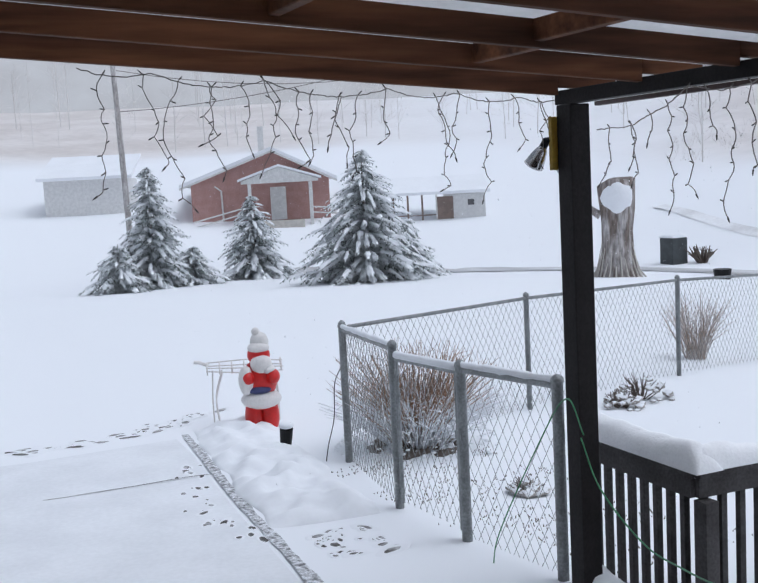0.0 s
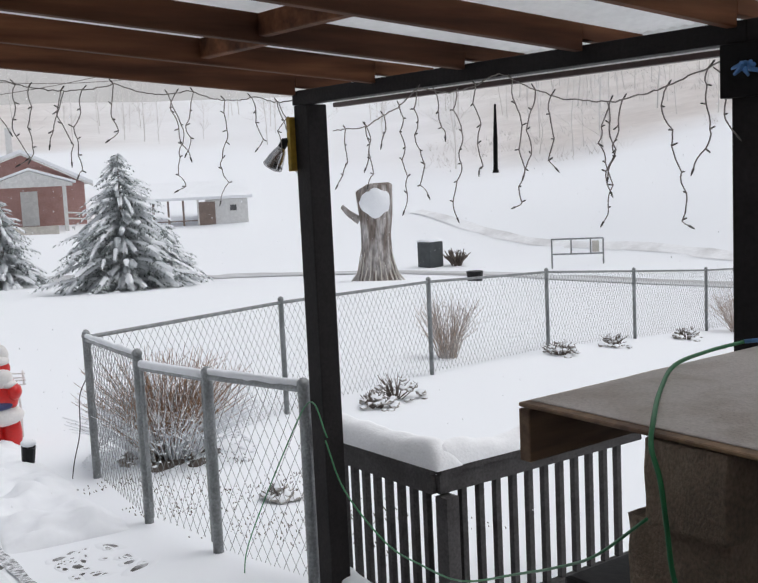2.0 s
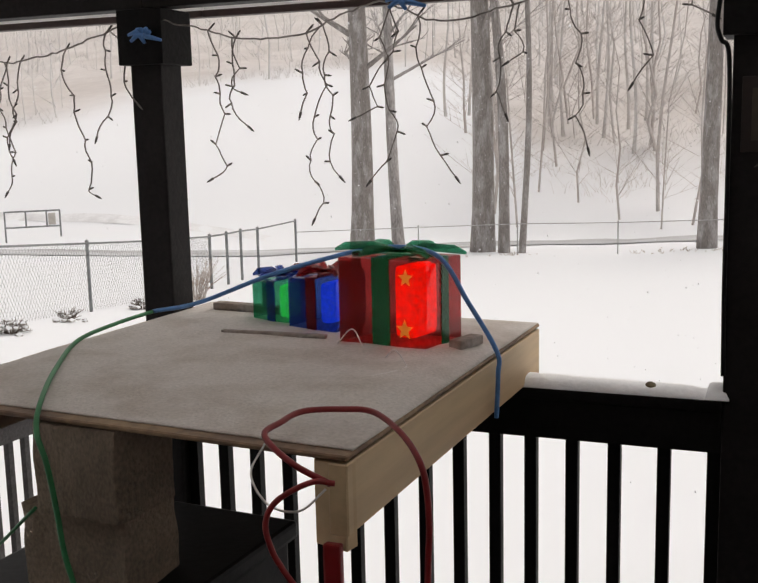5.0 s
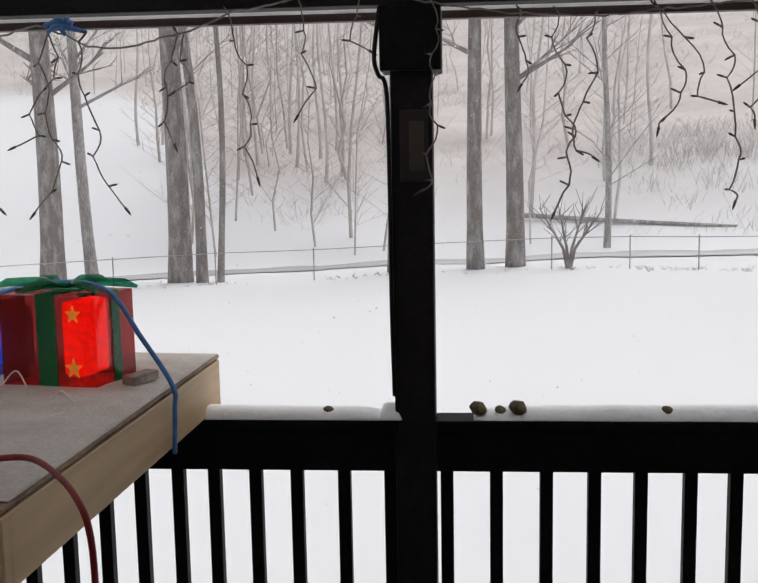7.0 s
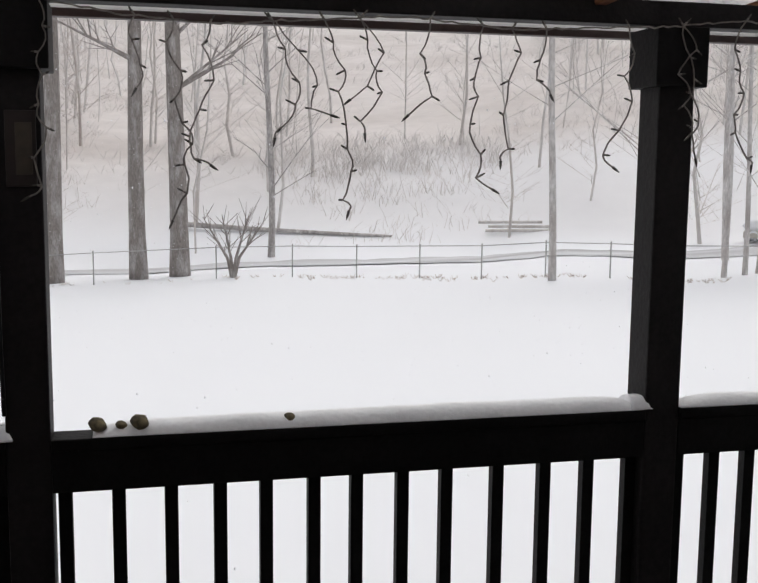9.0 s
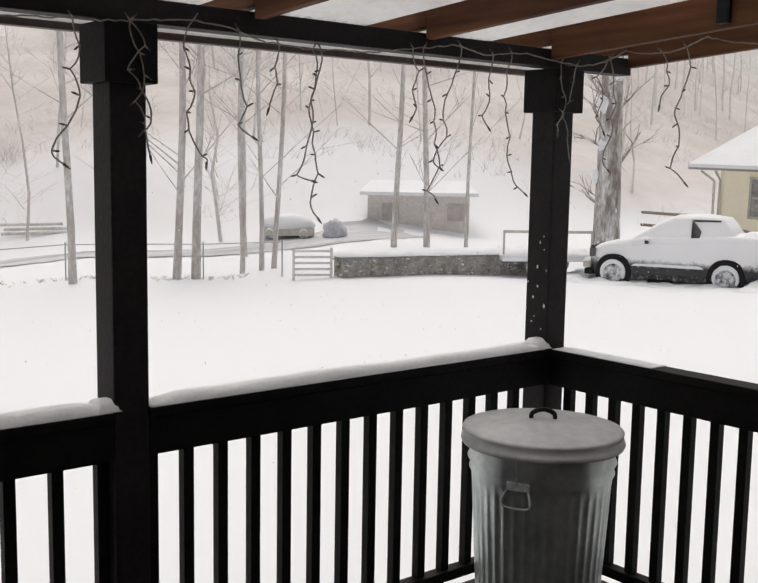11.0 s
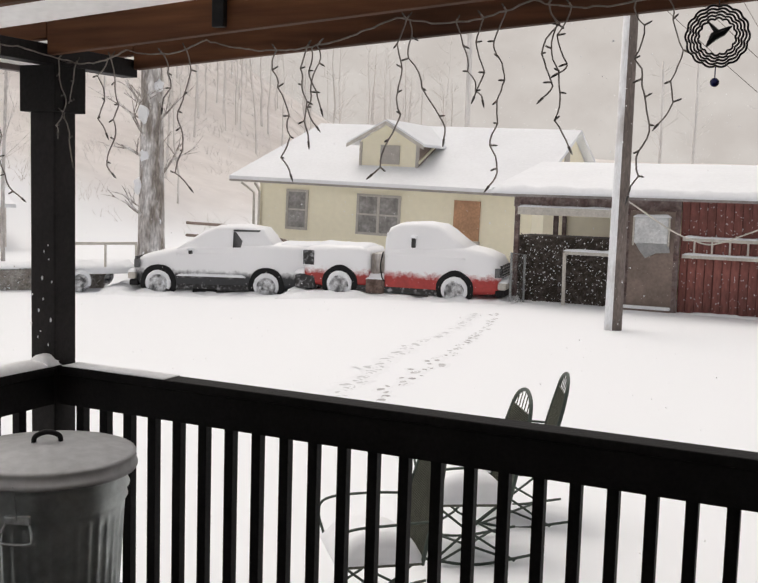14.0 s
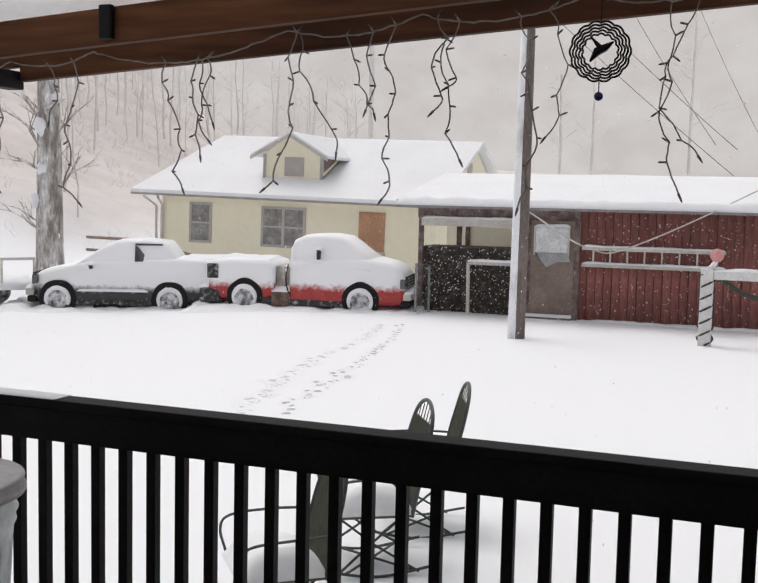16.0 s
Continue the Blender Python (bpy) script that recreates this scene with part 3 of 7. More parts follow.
# where each cord is clipped up and where it hangs low: place along the beam, height
SWAG = [(-4.261, 1.99), (-4.006, 1.908), (-3.739, 1.906), (-3.515, 1.969), (-3.338, 2.048), (-3.151, 2.013), (-3.024, 2.024), (-2.863, 2.062), (-2.696, 1.989), (-2.535, 1.933), (-2.301, 1.906), (-2.122, 1.931), (-1.957, 1.977), (-1.804, 2.032), (-1.627, 1.987), (-1.452, 1.943), (-1.333, 1.937), (-1.237, 1.948), (-1.097, 1.999), (-1.013, 2.025), (-0.929, 1.998), (-0.859, 1.964), (-0.765, 1.956), (-0.621, 1.988), (-0.438, 2.048), (-0.164, 2.095)]
SWAG_B = [(-0.063, 2.08), (0.063, 2.049), (0.255, 2.019), (0.488, 2.005), (0.751, 2.025), (0.994, 2.042), (1.298, 2.022), (1.707, 2.041), (2.011, 2.07), (2.126, 2.062), (2.263, 2.031), (2.397, 2.022), (2.663, 2.031), (2.943, 2.069), (3.061, 2.089), (3.233, 2.066), (3.404, 2.088), (3.716, 2.067)]


def swag(knots):
    """The cord's height along the beam, easing between its high and low places."""
    def high(v):
        for (a, za), (b, zb) in zip(knots, knots[1:]):
            if a <= v <= b:
                u = (v - a) / (b - a)
                return za + (zb - za) * (0.6 * u + 0.4 * u * u * (3 - 2 * u))
        return knots[0][1] if v < knots[0][0] else knots[-1][1]
    return high


light_string(FRONT, string_front, swag(SWAG), [], "dark icicle light string hung along the front beam", 1, 0.0)
light_string(FRONT_B, lambda v, z: (v, -0.03, z), swag(SWAG_B), [], "dark icicle light string hung along the front beam", 2, 0.0)
light_string(SIDE, lambda v, z: (3.685, v, z), lambda v: roof_z(v) - 0.02, [-0.3, -0.64, -1.36, -1.8, -2.29, -2.75], "icicle light string hung along the end rafter", 3)
light_string(LEFT_END, lambda v, z: (-4.325, v, z), lambda v: roof_z(v) - 0.015, [-2.05, -1.55, -0.94, -0.57, -0.2], "icicle light string hung along the end rafter by the fence", 4)
hook = thing("cord_hook", "black cable clip on the brown end rafter", "hook", pose(3.588, -0.765, roof_z(-0.765) + 0.005))
part("clip", boxed(-0.012, 0.012, -0.024, 0.024, -0.01, 0.10, bevel=0.006), BLACK, hook)
tagged(part("hanging_stick", tubed([(-2.884, -0.02, 1.945), (-2.888, -0.02, 1.808), (-2.892, -0.02, 1.691), (-2.891, -0.02, 1.675)], [0.004, 0.009, 0.009, 0.014], 8), BLACK), "thin black rod hanging among the lights", "rod")

# ---------- table of boards on concrete blocks ----------
TL, TN, TR = Vector((-1.814, -1.077, 0)), Vector((-0.637, -1.169, 0)), Vector((-0.58, 0.157, 0))
TB = TL + TR - TN
TZ = 1.085


def prism(bm, corners, z0, z1, bevel=0.003):
    low, top = [bm.verts.new((c[0], c[1], z0)) for c in corners], [bm.verts.new((c[0], c[1], z1)) for c in corners]
    n = len(corners)
    bm.faces.new(low[::-1]), bm.faces.new(top)
    for i in range(n):
        bm.faces.new((low[i], low[(i + 1) % n], top[(i + 1) % n], top[i]))
    if bevel:
        bmesh.ops.bevel(bm, geom=list({e for v in low + top for e in v.link_edges}), offset=bevel, segments=1, affect="EDGES")
    return bm


def beside(p, q, inward, z0, z1):
    way = (q - p).normalized()
    n = Vector((-way.y, way.x, 0)) * inward
    return prism(bmesh.new(), [p, q, q + n, p + n] if inward > 0 else [q, p, p + n, q + n], z0, z1)


table = thing("work_table", "plywood table top on a pale pine frame, dusted with snow", "table")
part("tabletop", prism(bmesh.new(), [TL, TN, TR, TB], TZ - 0.011, TZ), PLY, table, "plywood sheet with a worn edge")
part("frame_board", beside(TN, TR, 0.04, TZ - 0.155, TZ - 0.016), PINE, table, "pale new pine board")
part("frame_board", beside(TR, TB, 0.04, TZ - 0.155, TZ - 0.016), PLY, table)
part("frame_board", beside(TB, TL, 0.04, TZ - 0.155, TZ - 0.016), OLD_BOARD, table, "weathered dark board")
part("corner_block", prism(bmesh.new(), [TN + Vector((-0.078, 0.022, 0)), TN + Vector((-0.004, 0.001, 0)), TN + Vector((0.004, 0.035, 0)), TN + Vector((-0.07, 0.06, 0))], TZ - 0.185, TZ - 0.017), PINE, table, "pine end grain block")


def table_snow():
    ux, uy = TN - TL, TB - TL

    def to_world(x, y):
        p = TL + ux * x + uy * y
        return p.x, p.y

    return mound(bmesh.new(), 0.012, 0.998, 0.025, 0.995, TZ + 0.001, 0.020, nx=80, ny=80, rough=0.7, seed=4.0, skew=to_world)


TABLE_SNOW = mat("dusted_plywood", (0.63, 0.585, 0.545), 0.9, var=0.12, scale=7, fine=110, bump=0.5, alt=(0.52, 0.465, 0.415), blend=0.56)
tagged(part("table_snow", table_snow(), TABLE_SNOW, smooth=True), "thin uneven layer of snow on the plywood table", "snow")


def block(m, label):
    b = thing("concrete_block", label, "concrete block", m, group="concrete blocks")
    bm = bmesh.new()
    box(bm, -0.2, 0.2, -0.1, 0.1, 0, 0.19, 0.008)
    bmesh.ops.subdivide_edges(bm, edges=[e for e in bm.edges if e.calc_length() > 0.05], cuts=11, use_grid_fill=True)
    shift = m.translation * 7
    for v in bm.verts:
        rim = sum(abs(c) > h - 0.02 for c, h in ((v.co.x, 0.2), (v.co.y, 0.1), (v.co.z - 0.095, 0.095)))
        v.co += (0.004 if rim < 2 else 0.009) * noise.noise_vector(v.co * 14 + shift)
        v.co.z = max(0.0, min(0.19, v.co.z))
    part("body", bm, CONCRETE, b)
    return b


block(pose(-1.284, -1.012, 0.863, 0, 0, -4) @ Matrix.Diagonal((0.55, 1.0, 1.085, 1)), "rough grey concrete block holding up the table")
block(pose(-1.341, -0.968, 0.668, 0, 0, -1) @ Matrix.Diagonal((0.70, 1.0, 1.02, 1)), "weathered grey concrete block under another one")
crate = thing("black_stand", "black covered stand beneath the concrete blocks", "stand", pose(-1.383, -0.810, 0, 0, 0, -4))
part("top", boxed(-0.25, 0.30, -0.31, 0.31, 0.62, 0.668, bevel=0.012), BLACK, crate)
part("body", boxed(-0.23, 0.28, -0.29, 0.29, 0.001, 0.619, bevel=0.01), BLACK, crate)


# ---------- gift boxes ----------
def gift(m, w, h, film, lit, ribbon, bow, label):
    g = thing("gift_box", label, "gift box", m, group="light-up gift boxes")
    shell = bmesh.new()
    box(shell, -w / 2, w / 2, -w / 2, w / 2, 0.0, h, 0.006)
    part("box", shell, film, g)
    core = bmesh.new()
    box(core, w * 0.12, w * 0.36, -w * 0.44, w * 0.2, h * 0.12, h * 0.94, 0.02)
    part("lamp_core", core, lit, g, "glowing lit inside")
    r = 0.1 * w
    e = w / 2
    bands = bmesh.new()
    box(bands, -r, r, -e - 0.004, -e - 0.001, 0.0, h + 0.004), box(bands, -r, r, e + 0.001, e + 0.004, 0.0, h + 0.004), box(bands, -r, r, -e, e, h + 0.001, h + 0.004)
    part("ribbon", bands, ribbon, g)
    bands = bmesh.new()
    box(bands, -e - 0.004, -e - 0.001, -r, r, 0.0, h + 0.005), box(bands, e + 0.001, e + 0.004, -r, r, 0.0, h + 0.005), box(bands, -e, e, -r, r, h + 0.005, h + 0.007)
    part("ribbon", bands, ribbon, g)
    for k in range(6):
        loops = bmesh.new()
        a = k * math.pi / 3 + 0.3
        c, s = math.cos(a), math.sin(a)
        tube(loops, [(0, 0, h + 0.012), (c * w * 0.28, s * w * 0.28, h + 0.026), (c * w * 0.58, s * w * 0.58, h + 0.022), (c * w * 0.7, s * w * 0.7, h + 0.012)], [0.005, 0.012, 0.012, 0.004], 5)
        part("bow_loop", loops, bow, g, smooth=True)
    return g


def star(bm, m, size):
    pts = [Vector((math.cos(a) * r, 0, math.sin(a) * r)) for k in range(10) for a, r in ((math.pi / 2 + k * math.pi / 5, size if k % 2 == 0 else size * 0.45),)]
    low, top = [bm.verts.new(m @ p) for p in pts], [bm.verts.new(m @ (p + Vector((0, -0.003, 0)))) for p in pts]
    bm.faces.new(low), bm.faces.new(top[::-1])
    for i in range(10):
        bm.faces.new((low[i], top[i], top[(i + 1) % 10], low[(i + 1) % 10]))
    return bm


GZ = TZ + 0.013
big = gift(pose(-0.868, -0.254, GZ, 0, 0, -13) @ Matrix.Diagonal((0.94, 0.61, 1, 1)), 0.295, 0.234, RED_FILM, RED_LIT, GREEN_FILM, GREEN_FILM, "large red see-through light-up gift box with green ribbon")
for x, z, s in ((0.085, 0.19, 0.024), (0.08, 0.055, 0.028)):
    part("star", star(bmesh.new(), pose(x, -0.153, z), s), STAR, big, "small gold star")
gift(pose(-1.151, -0.101, GZ, 0, 0, -10), 0.165, 0.15, BLUE_FILM, BLUE_LIT, RED_FILM, RED_FILM, "blue see-through light-up gift box with red ribbon")
gift(pose(-1.321, -0.041, GZ, 0, 0, -8), 0.14, 0.125, GREEN_FILM, GREEN_LIT, BLUE_FILM, BLUE_FILM, "small green see-through light-up gift box with blue ribbon")
SCRAP = mat("grey_scrap_wood", (0.26, 0.20, 0.165), 0.85, var=0.3, scale=9, fine=50, bump=0.3, alt=(0.42, 0.38, 0.35))
for m, size in ((pose(-1.229, -0.300, TZ + 0.018, 0, 0, 2), (0.16, 0.009, 0.006)), (pose(-0.674, -0.286, TZ + 0.018, 0, 0, 71), (0.05, 0.02, 0.012)), (pose(-1.477, 0.021, TZ + 0.02, 0, 0, -7), (0.13, 0.02, 0.012))):
    w = part("wood_scrap", boxed(-size[0], size[0], -size[1], size[1], 0, 2 * size[2]), SCRAP)
    w.matrix_basis = m
    tagged(w, "weathered strip of wood lying on the snowy table", "wood scrap", group="wood scraps")


def soft(points, steps=8):
    """A smooth curve through points (Catmull-Rom)."""
    p = [Vector(q) for q in points]
    p = [p[0] * 2 - p[1]] + p + [p[-1] * 2 - p[-2]]
    out = []
    for i in range(1, len(p) - 2):
        for k in range(steps):
            t = k / steps
            a, b, c, d = p[i - 1], p[i], p[i + 1], p[i + 2]
            out.append(0.5 * ((2 * b) + (c - a) * t + (2 * a - 5 * b + 4 * c - d) * t * t + (3 * b - a - 3 * c + d) * t ** 3))
    return out + [p[-2]]


def cord(name, points, r, material, label, category="cord"):
    return tagged(part(name, tubed(soft(points), r, 8), material, smooth=True), label, category)


edge = lambda u: TL + (TN - TL) * u
cord("blue_strap", [(-1.751, -0.105, TZ + 0.03), (-1.552, -0.159, 1.16), (-1.313, -0.150, 1.25), (-1.089, -0.181, 1.315), (-0.921, -0.222, GZ + 0.252), (-0.746, -0.304, GZ + 0.244), (-0.663, -0.300, 1.22), (-0.589, -0.299, TZ + 0.012), (-0.584, -0.305, TZ - 0.05), (-0.586, -0.315, TZ - 0.16)], 0.0065, BLUE_STRAP, "blue strap tied over the gift boxes and table edge", "strap")
cord("extension_cord", [(-1.751, -0.105, TZ + 0.03), (-1.770, -0.275, TZ + 0.022), (-1.712, -0.531, TZ + 0.026), (-1.554, -0.824, TZ + 0.024), (-1.397, -1.071, TZ + 0.02), (-1.345, -1.153, TZ - 0.02), (-1.314, -1.166, 1.0), (-1.306, -1.155, 0.89), (-1.296, -1.153, 0.8), (-1.279, -1.140, 0.68), (-1.251, -1.135, 0.4)], 0.0062, GREEN_CORD, "bright green extension cord draped over the snowy table")
cord("extension_cord", [(-4.153, -0.020, 0.358), (-3.949, -0.067, 0.152), (-3.559, -0.139, 0.007), (-3.170, -0.264, 0.040), (-2.700, -0.473, 0.166), (-2.210, -0.674, 0.391), (-1.836, -0.917, 0.585), (-1.559, -1.093, 0.741), (-1.344, -1.175, 0.906)], 0.004, GREEN_CORD, "green extension cord sagging from the post to the table")
cord("extension_cord", [(-4.006, -0.114, 0.419), (-4.274, -0.018, 0.541), (-4.661, 0.068, 0.202), (-5.146, 0.094, -0.458), (-5.312, 0.140, -0.755)], 0.004, GREEN_CORD, "green extension cord hanging down to the snow")
cord("extension_cord", [(-0.658, -1.196, 1.04), (-0.723, -1.218, 1.08), (-0.794, -1.185, 1.115), (-0.797, -1.112, 1.12), (-0.786, -1.036, 1.122), (-0.718, -1.000, 1.122), (-0.651, -1.001, 1.122), (-0.566, -1.077, 1.11), (-0.512, -1.131, 1.08), (-0.496, -1.137, 1.03), (-0.492, -1.137, 0.95), (-0.496, -1.137, 0.86), (-0.501, -1.138, 0.6)], 0.0062, RED_CORD, "thick dark red extension cord looped over the table corner")
cord("extension_cord", [(-0.647, -1.203, 1.045), (-0.684, -1.224, 1.05), (-0.738, -1.253, 1.02), (-0.756, -1.266, 0.98), (-0.746, -1.264, 0.93), (-0.728, -1.256, 0.89), (-0.682, -1.238, 0.8), (-0.645, -1.221, 0.6)], 0.0056, RED_CORD, "loop of dark red extension cord under the table")
plug = thing("cord_plug", "dark red plug hanging under the table corner", "plug", pose(-0.665, -1.179, 0.83) @ Matrix.Diagonal((0.8, 0.8, 0.75, 1)))
part("body", boxed(-0.022, 0.022, -0.012, 0.012, 0, 0.12, bevel=0.006), RED_CORD, plug)
part("tip", boxed(-0.012, 0.012, -0.008, 0.008, -0.05, -0.001, bevel=0.003), WHITE_PLASTIC, plug)
cord("thin_wire", [(-0.794, -1.185, 1.10), (-0.809, -1.216, 1.05), (-0.770, -1.227, 1.0), (-0.713, -1.216, 0.99), (-0.667, -1.198, 1.03)], 0.0022, WHITE_PLASTIC, "thin pale wire looping below the table edge", "wire")
cord("thin_wire", [(-1.012, -0.351, TZ + 0.02), (-0.950, -0.394, TZ + 0.07), (-0.908, -0.423, TZ + 0.03)], 0.0018, WHITE_PLASTIC, "thin white wire beside the gift boxes", "wire")
cord("thin_wire", [(-0.811, -0.515, TZ + 0.03), (-0.780, -0.537, TZ + 0.055), (-0.750, -0.549, TZ + 0.03), (-0.747, -0.576, TZ + 0.018), (-0.819, -0.701, TZ + 0.018)], 0.0018, WHITE_PLASTIC, "thin white wire beside the gift boxes", "wire")
for x, y, z in ((-1.772, -0.03, 1.972), (-0.924, -0.012, 2.023)):
    knot = bmesh.new()
    for k in range(7):
        a = k * 0.9
        tube(knot, [(0, 0, 0), (0.022 * math.cos(a), -0.02, 0.012 * math.sin(a)), ((0.03 + 0.008 * k) * math.cos(a + 0.3), -0.015, 0.02 * math.sin(a + 0.3) - 0.002 * k)], [0.011, 0.009, 0.005], 5)
    k = part("tie", knot, BLUE_STRAP, smooth=True)
    k.location = (x, y, z)
    tagged(k, "knotted blue tie at the beam", "tie", group="blue ties")

# ---------- things on posts and rails ----------
meter = thing("thermometer", "old thermometer with brown wood backing on the post", "thermometer", pose(0.02, -0.003, 1.648))
part("backing", boxed(-0.045, 0.03, -0.008, 0.002, -0.06, 0.13, bevel=0.003), mat("old_brown", (0.022, 0.014, 0.011), 0.6), meter)
part("scale", boxed(-0.02, 0.02, -0.012, -0.009, -0.03, 0.1, bevel=0.001), mat("dull_brass", (0.06, 0.045, 0.032), 0.5), meter)
cord("black_cable", [(-0.073, -0.02, 2.045), (-0.088, -0.03, 1.92), (-0.078, -0.035, 1.87), (-0.058, -0.012, 1.82), (-0.054, -0.008, 1.5), (-0.054, -0.008, 1.25), (-0.05, -0.008, 1.0)], 0.006, BLACK, "black cable running down the porch post", "cable")
lamp = thing("flood_light", "flood light on a yellow mounting plate fixed to the post", "flood light", pose(-4.301, 0.0, 1.725))
part("plate", boxed(-0.03, -0.002, -0.03, 0.055, 0.0, 0.27, bevel=0.003), mat("ochre_board", (0.42, 0.27, 0.03), 0.6), lamp, "ochre painted plate")
head = lathe(bmesh.new(), [(0.0, -0.004), (0.018, 0), (0.03, 0.02), (0.042, 0.06), (0.05, 0.10), (0.053, 0.112), (0.047, 0.112), (0.043, 0.10), (0.0, 0.085)], 24)
bmesh.ops.transform(head, matrix=pose(-0.05, -0.05, 0.12, 0, 215, 20), verts=head.verts)
part("lamp_head", head, mat("silver_lamp", (0.62, 0.62, 0.62), 0.2, 0.9), lamp, smooth=True)
part("arm", tubed([(-0.02, 0, 0.15), (-0.05, -0.03, 0.15), (-0.07, -0.06, 0.09)], 0.022, 10), BLACK, lamp, "black swivel")
for x, s in ((0.18, 0.026), (0.24, 0.017), (0.29, 0.028), (0.695, 0.018), (-0.24, 0.015)):
    bm = bmesh.new()
    bmesh.ops.create_icosphere(bm, subdivisions=2, radius=s)
    for v in bm.verts:
        v.co *= 1 + 0.35 * noise.noise(v.co * 40 + Vector((x, 0, 0)))
        v.co.z *= 0.75
    st = part("stone", bm, mat("mossy_stone", (0.10, 0.085, 0.06), 0.9, var=0.4, scale=30, fine=90, alt=(0.16, 0.13, 0.07)), smooth=True)
    st.location = (x, 0.018, 0.945 + s * 0.6)
    tagged(st, "small dark mossy stone on the snowy rail", "stone", group="stones on the rail")
for x, y, s in ((3.645, 0.04, 0.05), (1.765, 0.04, 0.05), (-0.05, 0.035, 0.045)):
    tagged(part("snow_clump", mound(bmesh.new(), x - s, x + s * 0.4, y - 0.05, y + 0.06, 0.932, s * 0.8, nx=8, ny=8), SNOW_SHADE, smooth=True), "little drift of snow against a porch post", "snow", group="snow against the posts")

rng = random.Random(8)
flecks = bmesh.new()
for _ in range(13):
    c = Vector((3.637, rng.uniform(0.005, 0.115), 1.0 + 0.4 * rng.random()))
    made = bmesh.ops.create_icosphere(flecks, subdivisions=1, radius=rng.uniform(0.0025, 0.006))["verts"]
    for v in made:
        v.co = Vector((v.co.x * 0.4, v.co.y, v.co.z * 1.6)) + c
tagged(part("snow_flecks", flecks, SNOW, smooth=True), "flecks of snow stuck to the corner post", "snow", kind="stuff")

# ---------- steel can ----------
CAN_STEEL = mat("bright_zinc", (0.70, 0.75, 0.74), 0.3, 0.8, var=0.12, scale=7, fine=40, bump=0.04, alt=(0.48, 0.52, 0.52))
LID_STEEL = mat("dusted_zinc", (0.50, 0.505, 0.51), 0.55, 0.3, var=0.12, scale=3, fine=25, bump=0.05, alt=(0.60, 0.605, 0.61))
can = thing("trash_can", "ribbed galvanised steel bin with a domed lid", "bin", pose(3.20, -0.385, 0.001) @ Matrix.Diagonal((1.0, 1.0, 1.12, 1)))
ribs = lambda a, z: 1 + (0.013 * max(-0.4, math.sin(a * 40)) if 0.08 < z < 0.50 else 0)
part("body", lathe(bmesh.new(), [(0.205, 0.0), (0.212, 0.015), (0.214, 0.079), (0.215, 0.085), (0.217, 0.11), (0.241, 0.485), (0.246, 0.51), (0.247, 0.525), (0.256, 0.54), (0.25, 0.555), (0.262, 0.575), (0.25, 0.60), (0.262, 0.625), (0.262, 0.64)], 320, ribs), CAN_STEEL, can, smooth=True)
lid = part("lid", lathe(bmesh.new(), [(0.27, 0.622), (0.284, 0.624), (0.288, 0.632), (0.286, 0.641), (0.280, 0.645), (0.280, 0.662), (0.283, 0.667), (0.280, 0.672), (0.268, 0.674), (0.18, 0.689), (0.08, 0.698), (0.0, 0.700)], 64), LID_STEEL, can, "domed steel lid with a dull bloom", smooth=True)
part("handle", tubed(soft([(-0.03, 0.03, 0.693), (-0.026, 0.026, 0.716), (0.0, 0.0, 0.728), (0.026, -0.026, 0.716), (0.03, -0.03, 0.693)]), 0.008, 8), BLACK, lid, "dark lid handle", smooth=True)
for turn in (-156, 24):
    grip = tubed(soft([(0.25, -0.032, 0.535), (0.268, -0.048, 0.50), (0.272, -0.04, 0.478), (0.272, 0.04, 0.478), (0.268, 0.048, 0.50), (0.25, 0.032, 0.535)]), 0.0042, 8)
    box(grip, 0.235, 0.262, -0.04, 0.04, 0.525, 0.55, 0.004)
    tube(grip, [(0.262, 0, 0.54), (0.275, 0, 0.60), (0.286, 0, 0.64)], 0.0025, 6)
    h = part("side_handle", grip, GALV, can)
    h.rotation_euler.z = radians(turn)

# ---------- wind spinner ----------
spin = thing("wind_spinner", "black scalloped metal wind spinner with a blue bead", "wind spinner", pose(3.70, -2.33, 2.076, 0, 0, 10) @ Matrix.Scale(0.92, 4))
for k, r in enumerate((0.086, 0.077, 0.068, 0.059, 0.05)):
    ring = [(0.0 + (k - 1.5) * 0.002, (r + 0.0055 * abs(math.cos(7 * a + 0.35 * k))) * math.cos(a), (r + 0.0055 * abs(math.cos(7 * a + 0.35 * k))) * math.sin(a)) for a in [2 * math.pi * i / 96 for i in range(97)]]
    part("ring", tubed(ring, 0.0034, 6), BLACK, spin)
bird = tubed([(0, -0.04, 0.03), (0, -0.015, 0.012), (0, 0.01, 0.0), (0, 0.03, -0.03)], [0.002, 0.012, 0.014, 0.003], 6)
tube(bird, [(0, 0.0, 0.01), (0, 0.03, 0.045)], [0.01, 0.002], 5)
part("centre_cutout", bird, BLACK, spin)
part("hanger", tubed([(0, 0, 0.09), (0, 0, roof_z(-2.33) - 2.076 + 0.11)], 0.002, 5), BLACK, spin)
bead = bmesh.new()
bmesh.ops.create_icosphere(bead, subdivisions=3, radius=0.014)
bmesh.ops.translate(bead, verts=bead.verts, vec=(0, 0, -0.135))
tube(bead, [(0, 0, -0.09), (0, 0, -0.13)], 0.002, 5)
part("bead", bead, mat("blue_glass", (0.01, 0.015, 0.12), 0.1), spin, "dark blue glass bead", smooth=True)

